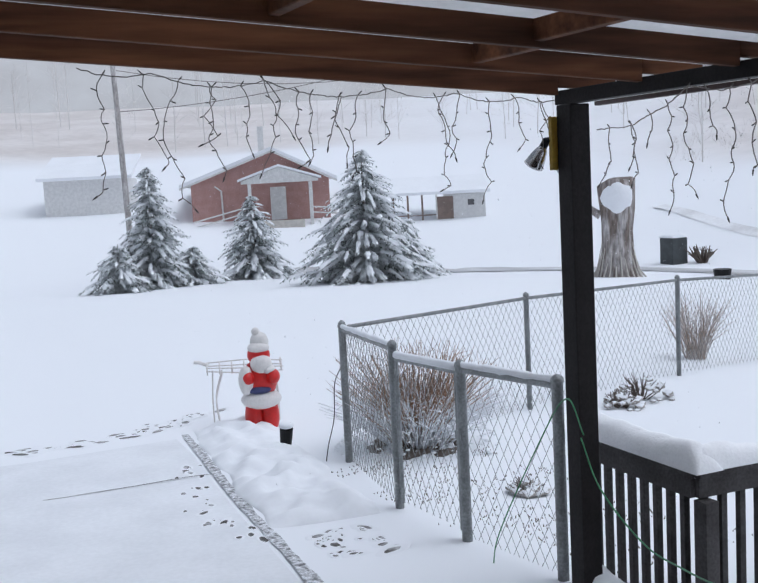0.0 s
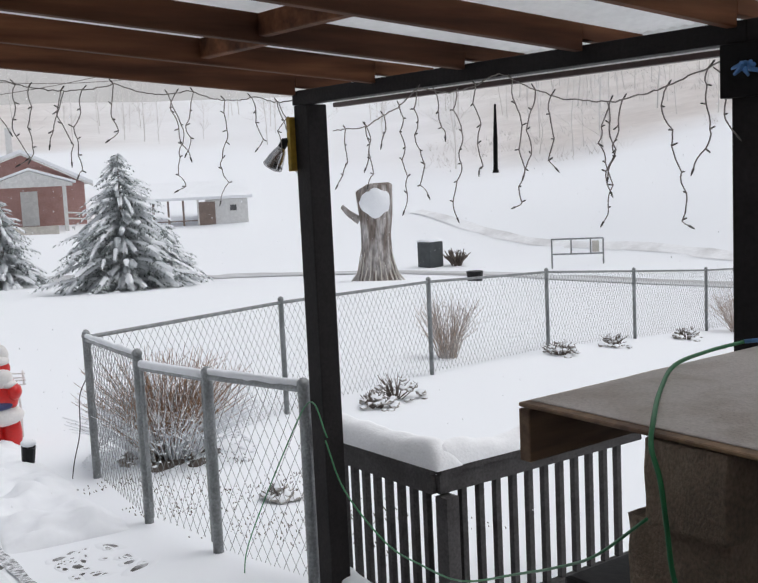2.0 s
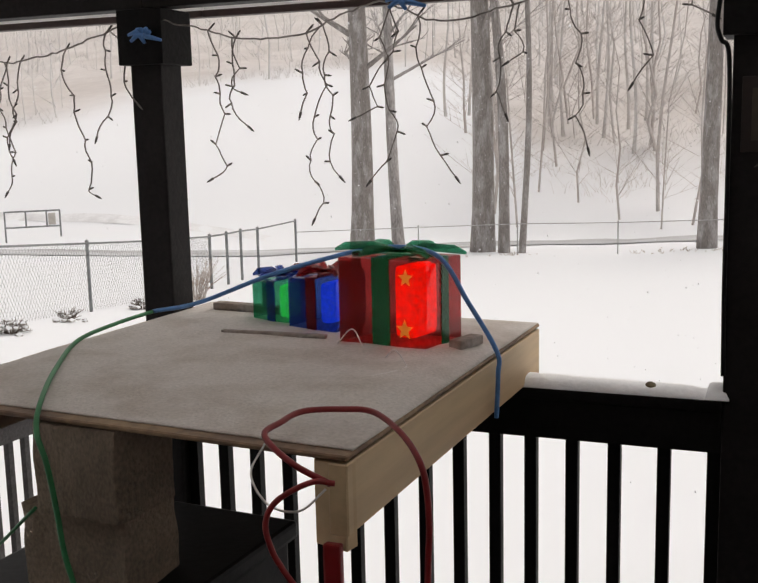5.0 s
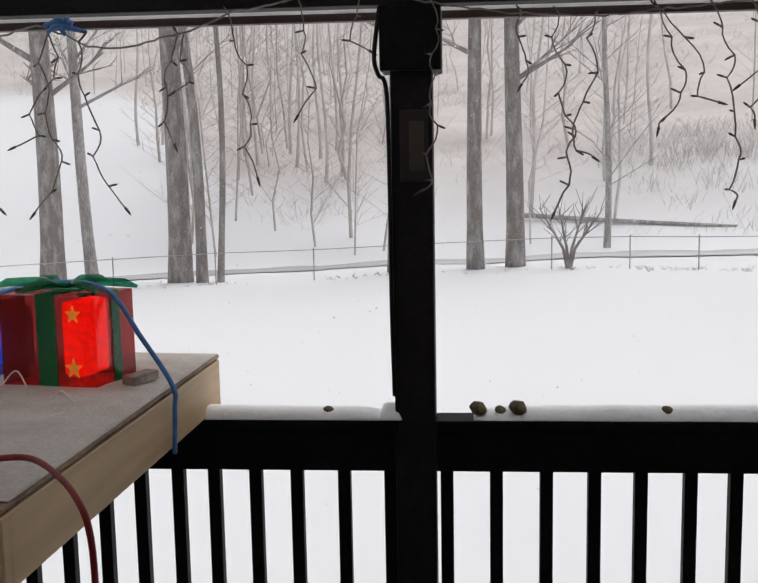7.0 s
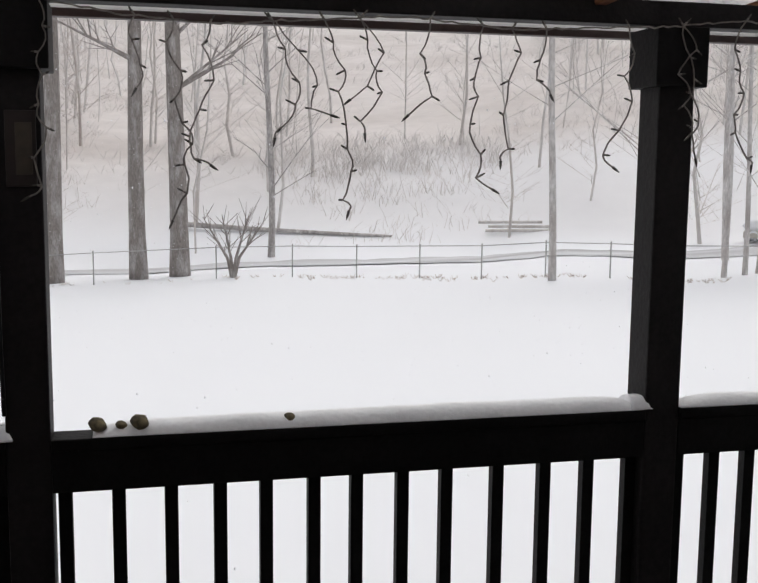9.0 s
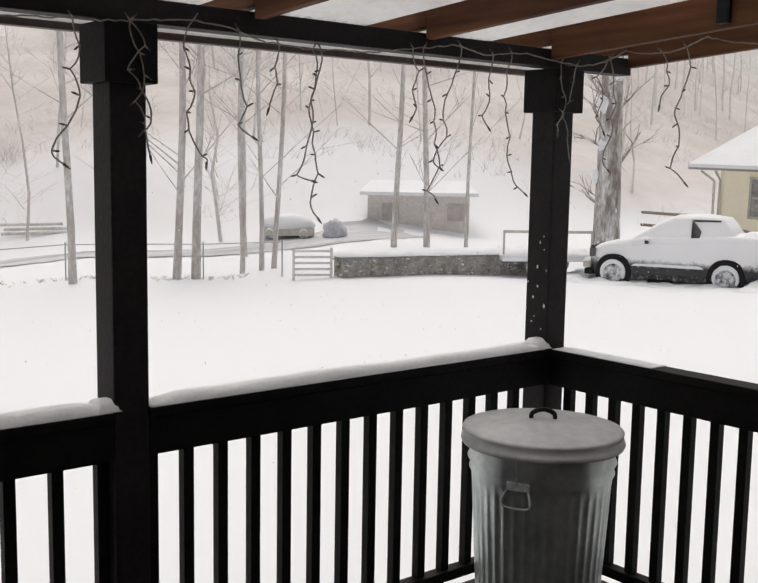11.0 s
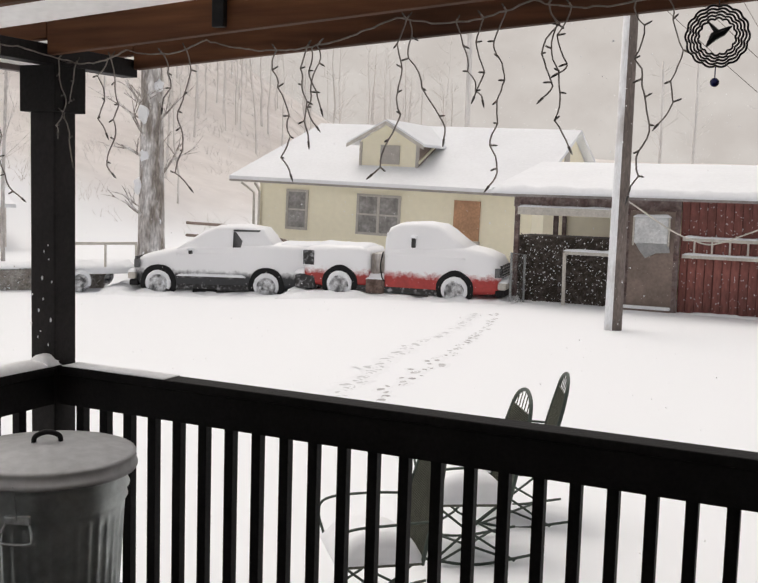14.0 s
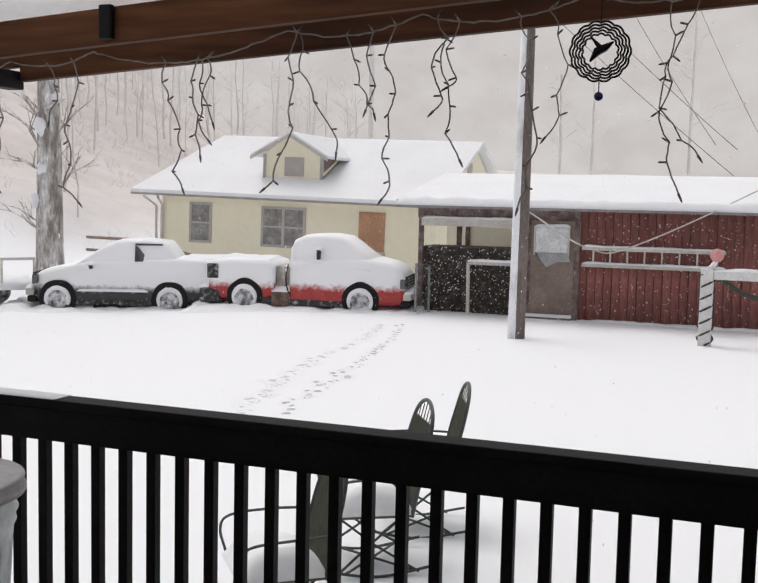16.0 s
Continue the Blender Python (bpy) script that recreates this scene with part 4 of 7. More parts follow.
# ---------- driveway edge, footprints, road ----------
def strip(bm, points, width, lift=0.012, cross=3):
    """A band laid on the ground along points."""
    pts = soft(points, 10)
    rows = []
    for i, p in enumerate(pts):
        way = (pts[min(i + 1, len(pts) - 1)] - pts[max(i - 1, 0)]).normalized()
        n = Vector((-way.y, way.x, 0))
        w = width * (1 + 0.35 * noise.noise((p.x * 1.3, p.y * 1.3, 2.0)) + (0.3 * noise.noise((p.x * 9, p.y * 9, 5.0)) + 0.25 * noise.noise((p.x * 31, p.y * 31, 6.0)) if width < 0.5 else 0))
        rows.append([bm.verts.new((q.x, q.y, ground_z(q.x, q.y) + lift)) for q in [p + n * w * (k / cross - 0.5) for k in range(cross + 1)]])
    for a, b in zip(rows, rows[1:]):
        for k in range(cross):
            bm.faces.new((a[k], a[k + 1], b[k + 1], b[k]))
    return bm


WET_GRAVEL = mat("gravel_in_snow", (0.17, 0.175, 0.185), 0.8, var=0.4, scale=24, fine=90, bump=0.5, alt=(0.80, 0.82, 0.85), blend=0.47)
tagged(part("driveway_edge", strip(bmesh.new(), [(-10.63, -0.354, 0), (-9.61, -0.478, 0), (-8.31, -0.652, 0), (-7.12, -0.789, 0), (-5.89, -0.922, 0), (-5.08, -1.031, 0)], 0.085), WET_GRAVEL), "dark wet gravel showing along the driveway edge", "edge", kind="structure")
drive = bmesh.new()
left = [(-10.5, -0.48), (-9.61, -0.56), (-8.31, -0.73), (-7.12, -0.87), (-5.89, -1.0), (-4.9, -1.12)]
rows = []
for p in soft([(x, y, 0) for x, y in left], 8):
    rows.append([drive.verts.new((p.x + 0.04 * k, p.y - 0.5 * k, ground_z(p.x + 0.04 * k, p.y - 0.5 * k) + 0.006)) for k in range(7)])
for a, b in zip(rows, rows[1:]):
    for k in range(6):
        drive.faces.new((a[k], b[k], b[k + 1], a[k + 1]))
DRIVE_SNOW = mat("thin_wet_snow", (0.82, 0.84, 0.87), 0.7, var=0.04, scale=1.6, fine=24, bump=0.2, alt=(0.76, 0.78, 0.81))
tagged(part("driveway", drive, DRIVE_SNOW, smooth=True), "driveway slab under thin wet grey snow", "driveway", kind="structure")
tagged(part("driveway_joint", strip(bmesh.new(), [(-8.7, -0.616, 0), (-8.72, -1.175, 0), (-8.74, -2.093, 0)], 0.018, 0.012), ASPHALT), "thin dark joint line across the driveway slab", "joint", kind="structure")
bank = bmesh.new()
for (a, b, h, w) in (((-10.84, 0.186), (-6.75, -0.36), 0.10, 0.9),):
    way = Vector((b[0] - a[0], b[1] - a[1], 0))
    u, v = way.normalized(), Vector((-way.y, way.x, 0)).normalized()
    mound(bank, 0, way.length, -0.45, 0.45, 0, h, nx=110, ny=20, rough=0.75, seed=3.0, skew=lambda x, y: (a[0] + u.x * x + v.x * (y + 0.1 * noise.noise((x * 1.5, 0, 3))), a[1] + u.y * x + v.y * (y + 0.1 * noise.noise((x * 1.5, 0, 3)))))
for q in bank.verts:
    q.co.z *= 1 + 0.9 * noise.noise((q.co.x * 4.5, q.co.y * 4.5, 7.0))
for q in bank.verts:
    q.co.z += ground_z(q.co.x, q.co.y) - 0.01
tagged(part("snow_bank", bank, SNOW, smooth=True), "low shovelled bank of snow beside the driveway", "snow", kind="stuff")


def prints(path, step, spread, size, seed, name, label, sole=None):
    """Trodden hollows in the snow: small uneven ridged scuffs with darker ground inside, or shading painted on the
    sole.
    """
    rng = random.Random(seed)
    pts = soft(path, 60)
    bm, last = bmesh.new(), None
    for i, p in enumerate(pts[:-1]):
        if last is not None and (p - last).length < step * gap:
            continue
        last, gap = p, rng.uniform(0.35, 1.7)
        way = pts[i + 1] - p
        turn = math.atan2(way.y, way.x) + rng.gauss(0, 0.35)
        cx, cy = p.x + rng.gauss(0, spread * 0.6), p.y + rng.gauss(0, spread * 0.6)
        r, long = size * rng.uniform(0.35, 1.25), rng.uniform(1.1, 2.6)
        z = ground_z(cx, cy)
        rings = []
        wob = [1 + 0.45 * noise.noise((cx * 7 + 1.3 * math.cos(t), cy * 7 + 1.3 * math.sin(t), seed)) for t in [2 * math.pi * k / 12 for k in range(12)]]
        for rad, dz in ((0.0, 0.006), (0.8, 0.007), (1.0, 0.008), (1.35, 0.010), (1.8, 0.001)):
            ring = []
            for k in range(12):
                t = 2 * math.pi * k / 12
                a, b = r * rad * wob[k] * long * math.cos(t), r * rad * wob[k] * math.sin(t)
                ring.append(bm.verts.new((cx + a * math.cos(turn) - b * math.sin(turn), cy + a * math.sin(turn) + b * math.cos(turn), z + dz)))
            rings.append(ring)
        for j, (a, b) in enumerate(zip(rings, rings[1:])):
            for k in range(12):
                f = bm.faces.new((a[k], b[k], b[(k + 1) % 12], a[(k + 1) % 12]))
                f.material_index = 1 if j == 0 else 0
    return tagged(part(name, bm, [SNOW, sole or ASPHALT], smooth=True), label, "footprints", kind="stuff")


# Greys for the trail's soles: scuffed snow with the hollows' shading painted in.
SCUFF_SHADE = mat("shaded_scuffed_snow", (0.62, 0.63, 0.65), 0.9, var=0.2, scale=6, fine=30, bump=0.3, alt=(0.40, 0.40, 0.41))
SCUFF_SHADE_PALE = mat("shaded_soft_snow", (0.66, 0.675, 0.70), 0.9, var=0.1, scale=4, fine=30, bump=0.3, alt=(0.58, 0.595, 0.62))
prints([(9.89, 1.732, 0), (12.23, 2.247, 0), (15.46, 2.952, 0), (18.71, 3.77, 0), (21.96, 4.69, 0)], 0.13, 0.08, 0.055, 5, "footprints", "line of footprints crossing the snowy yard", SCUFF_SHADE)
prints([(9.57, 2.13, 0), (12.08, 2.802, 0), (14.98, 3.56, 0), (18.2, 4.17, 0), (21.44, 4.99, 0)], 0.10, 0.05, 0.085, 6, "footprints", "faint half-filled trail beside the footprints", SCUFF_SHADE_PALE)
prints([(-11.62, 0.2, 0), (-11.3, -0.46, 0), (-11.02, -1.0, 0), (-10.9, -2.2, 0)], 0.045, 0.17, 0.055, 11, "gravel_patch", "dark wet gravel showing through snow at the driveway end")
prints([(-9.26, -0.739, 0), (-8.5, -0.913, 0), (-7.42, -1.024, 0), (-6.77, -1.12, 0)], 0.085, 0.17, 0.03, 7, "footprints", "small dark footprints along the driveway edge")
prints([(-6.5, -0.38, 0), (-6.35, -0.62, 0), (-6.0, -0.56, 0), (-6.05, -0.27, 0), (-6.4, -0.32, 0), (-6.25, -0.5, 0)], 0.05, 0.09, 0.035, 8, "trodden_snow", "patch of trodden snow showing grass by the gate")
TRACK = mat("snowed_track", (0.84, 0.85, 0.87), 0.85, var=0.06, scale=0.5, fine=5, bump=0.2, alt=(0.64, 0.64, 0.65), blend=0.56)
rng = random.Random(44)
blades = bmesh.new()
for _ in range(1100):
    x, y = rng.uniform(-8.2, -4.7), rng.uniform(0.25, 1.85)
    if noise.noise((x * 1.8, y * 1.8, 4.0)) < -0.05:
        continue
    z, h, a = ground_z(x, y), rng.uniform(0.006, 0.02), rng.uniform(0, 6.283)
    tube(blades, [(x, y, z - 0.01), (x + h * math.cos(a), y + h * math.sin(a), z + h)], [0.007, 0.003], 3, cap=False)
tagged(part("grass_tufts", blades, TWIG_DARK), "dead grass tips poking through the thin snow by the fence", "grass", kind="stuff")
road = bmesh.new()
strip(road, [(-51.46, 15.21, 0), (-44.72, 22.55, 0), (-34.91, 26.9, 0), (-21.4, 29.7, 0), (-13.35, 31.66, 0), (-4.87, 32.85, 0), (2.18, 33.19, 0), (8.81, 32.20, 0), (14.18, 30.42, 0), (20.26, 28.47, 0), (27.5, 29.0, 0)], 3.2, 0.03, 6)
tagged(part("road", road, SLUSH), "snow-covered road with grey wheel tracks", "road", kind="structure")
tagged(part("hill_track", strip(bmesh.new(), [(-46.69, 38.15, 0), (-35.98, 36.06, 0), (-27.63, 35.57, 0), (-19.1, 34.16, 0)], 0.8, 0.03, 4), TRACK), "snowy track slanting across the hill", "track", kind="structure")


# ---------- chain-link fences ----------
def chain(bm, p, q, low, high, pitch=0.092, r=0.0021):
    """Two families of slanting wires that make the diamonds."""
    length = math.hypot(q[0] - p[0], q[1] - p[1])
    ux, uy = (q[0] - p[0]) / length, (q[1] - p[1]) / length
    zl = lambda s: p[2] + (q[2] - p[2]) * s / length
    h = high - low
    run = h * 0.62
    nx, ny = -uy * r, ux * r
    s = -run
    while s < length:
        for sign in (1, -1):
            a, b = (s, s + run) if sign > 0 else (s + run, s)
            za, zb = low, high
            lo, hi = min(a, b), max(a, b)
            if hi <= 0 or lo >= length:
                continue
            ts = sorted((0.0, 1.0))
            f = lambda lim: (lim - a) / (b - a)
            t0, t1 = 0.0, 1.0
            for lim in (0.0, length):
                t = f(lim)
                if 0 < t < 1:
                    inside_start = 0 <= a <= length
                    if inside_start:
                        t1 = min(t1, t)
                    else:
                        t0 = max(t0, t)
            pts = []
            for t in (t0, t1):
                w = a + (b - a) * t
                pts.append(Vector((p[0] + ux * w, p[1] + uy * w, zl(w) + low + h * t)))
            va = [bm.verts.new(pts[0] + Vector(o)) for o in ((nx, ny, r), (-nx, -ny, r), (0, 0, -r * 1.4))]
            vb = [bm.verts.new(pts[1] + Vector(o)) for o in ((nx, ny, r), (-nx, -ny, r), (0, 0, -r * 1.4))]
            for k in range(3):
                bm.faces.new((va[k], va[(k + 1) % 3], vb[(k + 1) % 3], vb[k]))
        s += pitch
    return bm


def fence(posts, label, height=1.2, post_r=0.028, pitch=0.092, wire=0.0021, snow_cap=True, mesh=True, steel=FENCE_STEEL):
    f = thing("chain_link_fence", label, "fence", group="chain-link fences")
    tops = []
    for x, y in posts:
        z = ground_z(x, y)
        p = lathe(bmesh.new(), [(post_r, -0.3), (post_r, height + 0.02), (post_r * 1.15, height + 0.022), (post_r * 1.1, height + 0.045), (post_r * 0.5, height + 0.065), (0, height + 0.07)], 10)
        one = part("post", p, steel, f, smooth=True)
        one.location = (x, y, z)
        tops.append(Vector((x, y, z + height)))
    for a, b in zip(tops, tops[1:]):
        part("top_rail", tubed([a, b], post_r * 0.62, 8), steel, f)
        if mesh:
            part("wire_mesh", chain(bmesh.new(), (a.x, a.y, a.z - height), (b.x, b.y, b.z - height), 0.03, height - 0.01, pitch, wire), steel, f)
        if snow_cap:
            ridge = [a + (b - a) * (k / 24) + Vector((0, 0, post_r * 0.62 + 0.012 + 0.008 * noise.noise((k * 0.7, a.x, a.y)))) for k in range(25)]
            part("snow_ridge", tubed(ridge, [post_r * (0.55 + 0.35 * (noise.noise((k * 0.5, a.y, 1)) + 0.5)) for k in range(25)], 7), SNOW, f, "line of snow on the rail", smooth=True)
    return f


fence([(-8.36, 0.545), (-6.74, 0.225)], "galvanised chain-link fence beside a bush, snow on its rail", 1.22, 0.034)
fence([(-5.76, 0.228), (-4.80, 0.31)], "galvanised chain-link fence joining the porch, snow on its rail", 1.17, 0.036)
gate = thing("chain_link_gate", "closed chain-link gate with snow on its top tube", "gate")
g0, g1 = Vector((-6.66, 0.213, ground_z(-6.66, 0.213) + 0.06)), Vector((-5.82, 0.23, ground_z(-5.82, 0.23) + 0.06))
for a, b in ((Vector((0, 0, 0)), Vector((0, 0, 1.09))),):
    part("frame_tube", tubed([g0 + a, g0 + b], 0.017, 8), FENCE_STEEL, gate)
    part("frame_tube", tubed([g1 + a, g1 + b], 0.017, 8), FENCE_STEEL, gate)
part("frame_tube", tubed([g0 + Vector((0, 0, 1.09)), g1 + Vector((0, 0, 1.09))], 0.017, 8), FENCE_STEEL, gate)
part("wire_mesh", chain(bmesh.new(), tuple(g0), tuple(g1), 0.01, 1.08), FENCE_STEEL, gate)
part("snow_ridge", tubed([g0 + (g1 - g0) * (k / 16) + Vector((0, 0, 1.125 + 0.008 * noise.noise((k, 2, 3)))) for k in range(17)], 0.03, 7), SNOW, gate, "snow on the gate", smooth=True)
part("latch", boxed(g1.x + 0.01, g1.x + 0.08, g1.y - 0.035, g1.y + 0.005, g1.z + 0.64, g1.z + 0.70), FENCE_STEEL, gate)
fence([(-8.36, 0.545), (-9.3, 3.18), (-10.04, 6.01), (-10.85, 9.24), (-11.44, 12.26), (-11.88, 15.21), (-12.38, 18.04)], "long chain-link fence across the snowy yard", 1.24, 0.03, wire=0.0022, snow_cap=False)
fence([(-12.38, 18.04), (-12.48, 19), (-12.62, 19.95), (-12.76, 21.11), (-13.61, 25.11)], "chain-link gate and fence at the yard's far side", 1.24, 0.035, snow_cap=False, mesh=False)
# The back fence's steel is paler than the rest, with mist painted in.
fence([(-13.61, 25.11), (-9.99, 25.98), (-7.1, 26.45), (-4.28, 26.87), (-0.8, 27.05), (2.62, 27.15), (4.74, 26.50), (6.43, 25.57), (8.02, 24.65), (9.43, 23.5), (10.9, 22.6), (12.32, 21.70), (13.81, 20.69), (15.31, 19.28)], "low wire fence at the back of the yard", 0.9, 0.019, snow_cap=False, mesh=False, steel=mat("hazy_fence_steel", (0.50, 0.50, 0.495), 0.7, 0.1, var=0.2, bump=0))


# ---------- plants ----------
def stems(count, spread, height, r, seed, droop=0.25):
    rng = random.Random(seed)
    bm = bmesh.new()
    for _ in range(count):
        a, out = rng.uniform(0, 6.283), rng.uniform(0.2, 1.0)
        h = height * rng.uniform(0.55, 1.0) * (1 - 0.25 * out)
        b = rng.uniform(0, 0.25) * spread
        base = Vector((b * math.cos(a), b * math.sin(a), -0.03))
        tip = Vector((spread * out * math.cos(a), spread * out * math.sin(a), h))
        mid = base.lerp(tip, 0.5) + Vector((rng.uniform(-0.05, 0.05), rng.uniform(-0.05, 0.05), droop * h * out * 0.5))
        tube(bm, [base, mid, tip], [r, r * 0.75, r * 0.35], 4, cap=False)
        for _ in range(3):
            t = rng.uniform(0.35, 0.9)
            p = base.lerp(mid, t * 2) if t < 0.5 else mid.lerp(tip, t * 2 - 1)
            d = Vector((rng.uniform(-1, 1), rng.uniform(-1, 1), rng.uniform(0.2, 1))).normalized() * rng.uniform(0.08, 0.22) * height
            tube(bm, [p, p + d], [r * 0.55, r * 0.2], 3, cap=False)
    return bm


def clumps(count, spread, height, size, seed):
    rng = random.Random(seed)
    bm = bmesh.new()
    for _ in range(count):
        a, d = rng.uniform(0, 6.283), spread * rng.uniform(0.1, 1) ** 0.6
        h = height * (1 - (d / spread) ** 2) * rng.uniform(0.5, 1)
        made = bmesh.ops.create_icosphere(bm, subdivisions=1, radius=size * rng.uniform(0.5, 1.3))["verts"]
        for v in made:
            v.co = Vector((v.co.x * 1.3, v.co.y * 1.3, v.co.z * 0.6)) + Vector((d * math.cos(a), d * math.sin(a), h)) + noise.noise_vector(v.co * 30) * size * 0.4
    return bm


TWIG_PALE = mat("frosted_twigs", (0.40, 0.31, 0.25), 0.85, var=0.3, scale=4, fine=30, bump=0, alt=(0.62, 0.58, 0.55))
bush = thing("bush", "bare bush with orange-brown twigs and clotted snow inside the fence", "bush", on(-8.49, 1.325))
tagged(part("twig_growth", stems(290, 0.85, 1.15, 0.005, 1), TWIG, bush), kind="stuff")
tagged(part("clotted_snow", clumps(520, 0.8, 0.62, 0.017, 2), SNOW, bush, smooth=True), "clots of snow among the twigs", kind="stuff")
tagged(part("snowy_growth", stems(300, 0.95, 0.78, 0.009, 21, 0.4), SNOW, bush), "lower twigs sheathed in snow", kind="stuff")
part("fallen_leaves", clumps(60, 0.45, 0.05, 0.05, 3), TWIG_DARK, bush)
for x, y, s, h, label in ((-11.14, 7.35, 0.6, 1.1, "bare upright shrub of tan twigs at the fence"), (-11.38, 15.68, 0.8, 1.1, "bare brown shrub at the far fence corner")):
    b = thing("shrub", label, "shrub", on(x, y), group="bare shrubs")
    tagged(part("twig_growth", stems(100, s, h, 0.006, int(-x * 10)), TWIG_PALE, b), kind="stuff")
for x, y, s in ((-9.07, 4.55, 0.35), (-8.78, 4.02, 0.25), (-10.38, 8.96, 0.3), (-10.72, 10.73, 0.28), (-11.08, 13.35, 0.3), (-6.54, 1.228, 0.16)):
    b = thing("weed_clump", "low dark leafy clump poking through the snow", "plant", on(x, y), group="low plants in the snow")
    part("twig_growth", stems(30, s, s * 0.9, 0.008, int(y * 10)), TWIG_DARK, b)
    part("leaves", clumps(24, s, s * 0.7, 0.045, int(y * 7)), HEDGE, b, "dark leaves with snow")


def spruce(x, y, height, spread, seed, label):
    """A young evergreen: whorls of drooping boughs, each a fan of needle sprays with snow lying along its back."""
    rng = random.Random(seed)
    t = thing("spruce", label, "tree", on(x, y), group="snowy evergreens")
    part("trunk", tubed([(0, 0, -0.2), (0.03, 0, height * 0.5), (0, 0.02, height * 0.98)], [0.09, 0.06, 0.012], 8), BARK, t)
    green, white = bmesh.new(), bmesh.new()
    z = 0.12
    while z < height * 0.985:
        f = 1 - z / height
        n = int(6 + 6 * f)
        for k in range(n):
            a = rng.uniform(0, 6.283)
            length = (spread * (f ** 0.72) * 1.08 + 0.1) * rng.uniform(0.4, 1.2)
            way = Vector((math.cos(a), math.sin(a), 0))
            across = Vector((-way.y, way.x, 0))
            steps = max(4, int(length / 0.15))
            rise, droop = rng.uniform(0.05, 0.3), rng.uniform(0.25, 0.65)
            line = [way * (length * u) + Vector((0, 0, z + rise * length * u - droop * length * u * u)) for u in [i / steps for i in range(steps + 1)]]
            for i in range(1, steps + 1):
                u = i / steps
                p = line[i]
                size = (0.18 + 0.2 * f) * (1.2 - 0.5 * u)
                for side in (-1, 1):
                    for again in (0, 1):
                        tip = p + across * side * size * rng.uniform(0.6, 1.3) + way * size * rng.uniform(0.2, 1.0) + Vector((0, 0, -size * rng.uniform(0.2, 0.9)))
                        w = way * size * 0.2
                        green.faces.new([green.verts.new(q) for q in (p - w, tip, p + w)])
            for start in [s for s in range(1, steps - 1) if rng.random() < 0.36]:
                stop = min(steps, start + rng.randint(2, 3))
                rows = []
                for i in range(start, stop + 1):
                    u = (i - start) / (stop - start)
                    wide = (0.05 + 0.10 * f) * (1.1 - 0.5 * u) * rng.uniform(0.6, 1.3)
                    up = Vector((0, 0, 0.05 + 0.03 * f))
                    rows.append([white.verts.new(q) for q in (line[i] - across * wide - up * 0.4, line[i] - across * wide * 0.5 + up, line[i] + across * wide * 0.5 + up, line[i] + across * wide - up * 0.4)])
                for r0, r1 in zip(rows, rows[1:]):
                    for j in range(3):
                        white.faces.new((r0[j], r0[j + 1], r1[j + 1], r1[j]))
        z += 0.10 + 0.06 * f
    part("crown", green, NEEDLES, t)
    tagged(part("bough_snow", white, SNOW, t, "snow weighing on the boughs", smooth=True), kind="stuff")
    return t


spruce(-39.64, 15.74, 5.6, 2.9, 1, "snow-laden young spruce with drooping boughs")
spruce(-40.65, 18.25, 2.7, 1.7, 9, "small snow-laden spruce beside a taller one")
spruce(-49.42, 14.16, 4.2, 1.9, 2, "thin snow-covered young spruce")
spruce(-47.23, 8.46, 5.7, 1.8, 3, "narrow snow-covered spruce by the road")
spruce(-47.71, 10.47, 1.9, 1.7, 4, "low spreading snow-covered evergreen")
spruce(-45.91, 6.58, 2.2, 1.5, 5, "low spreading snow-covered evergreen")

STUMP_BARK = mat("old_stump_bark", (0.20, 0.165, 0.145), 0.95, var=0.5, scale=3, fine=11, bump=0.9, alt=(0.55, 0.525, 0.515), grain=2, blend=0.54)
stump = thing("tree_stump", "tall sawn-off tree stump with ivy roots and a snow cap", "stump", on(-28.97, 20.56) @ Matrix.Diagonal((0.87, 0.87, 1.0, 1)))
bm = lathe(bmesh.new(), [(0.95, -0.3), (0.82, 0.1), (0.66, 0.8), (0.62, 1.7), (0.66, 2.4), (0.72, 3.0), (0.74, 3.35), (0.6, 3.42), (0, 3.40)], 40, lambda a, z: 1 + 0.10 * noise.noise((3 * math.cos(a), 3 * math.sin(a), z)) + 0.05 * math.sin(a * 7 + z))
for v in bm.verts:
    v.co.z += 0.12 * math.sin(v.co.x * 3) if v.co.z > 3 else 0
part("trunk", bm, STUMP_BARK, stump, smooth=True)
part("side_limb", tubed([(-0.5, -0.45, 2.2), (-0.8, -0.8, 2.5), (-0.95, -1.0, 2.75)], [0.16, 0.12, 0.08], 8), BARK, stump)
ball = bmesh.new()
bmesh.ops.create_icosphere(ball, subdivisions=3, radius=0.62)
for v in ball.verts:
    v.co = Vector((v.co.x, v.co.y, v.co.z * 0.95)) + noise.noise_vector(v.co * 2) * 0.1 + Vector((0.25, -0.2, 2.85))
part("snow_cap", ball, SNOW, stump, "round cushion of snow", smooth=True)
for k in range(26):
    a = k * 0.26 - 2.6
    rr = random.Random(k).uniform(0.9, 1.25)
    part("root", tubed([(0.62 * math.cos(a), 0.62 * math.sin(a), random.Random(k + 50).uniform(0.6, 1.3)), (0.85 * math.cos(a), 0.85 * math.sin(a), 0.3), (rr * math.cos(a), rr * math.sin(a), -0.1)], [0.012, 0.03, 0.04], 5), PLASTER, stump, "pale dead vine stem")


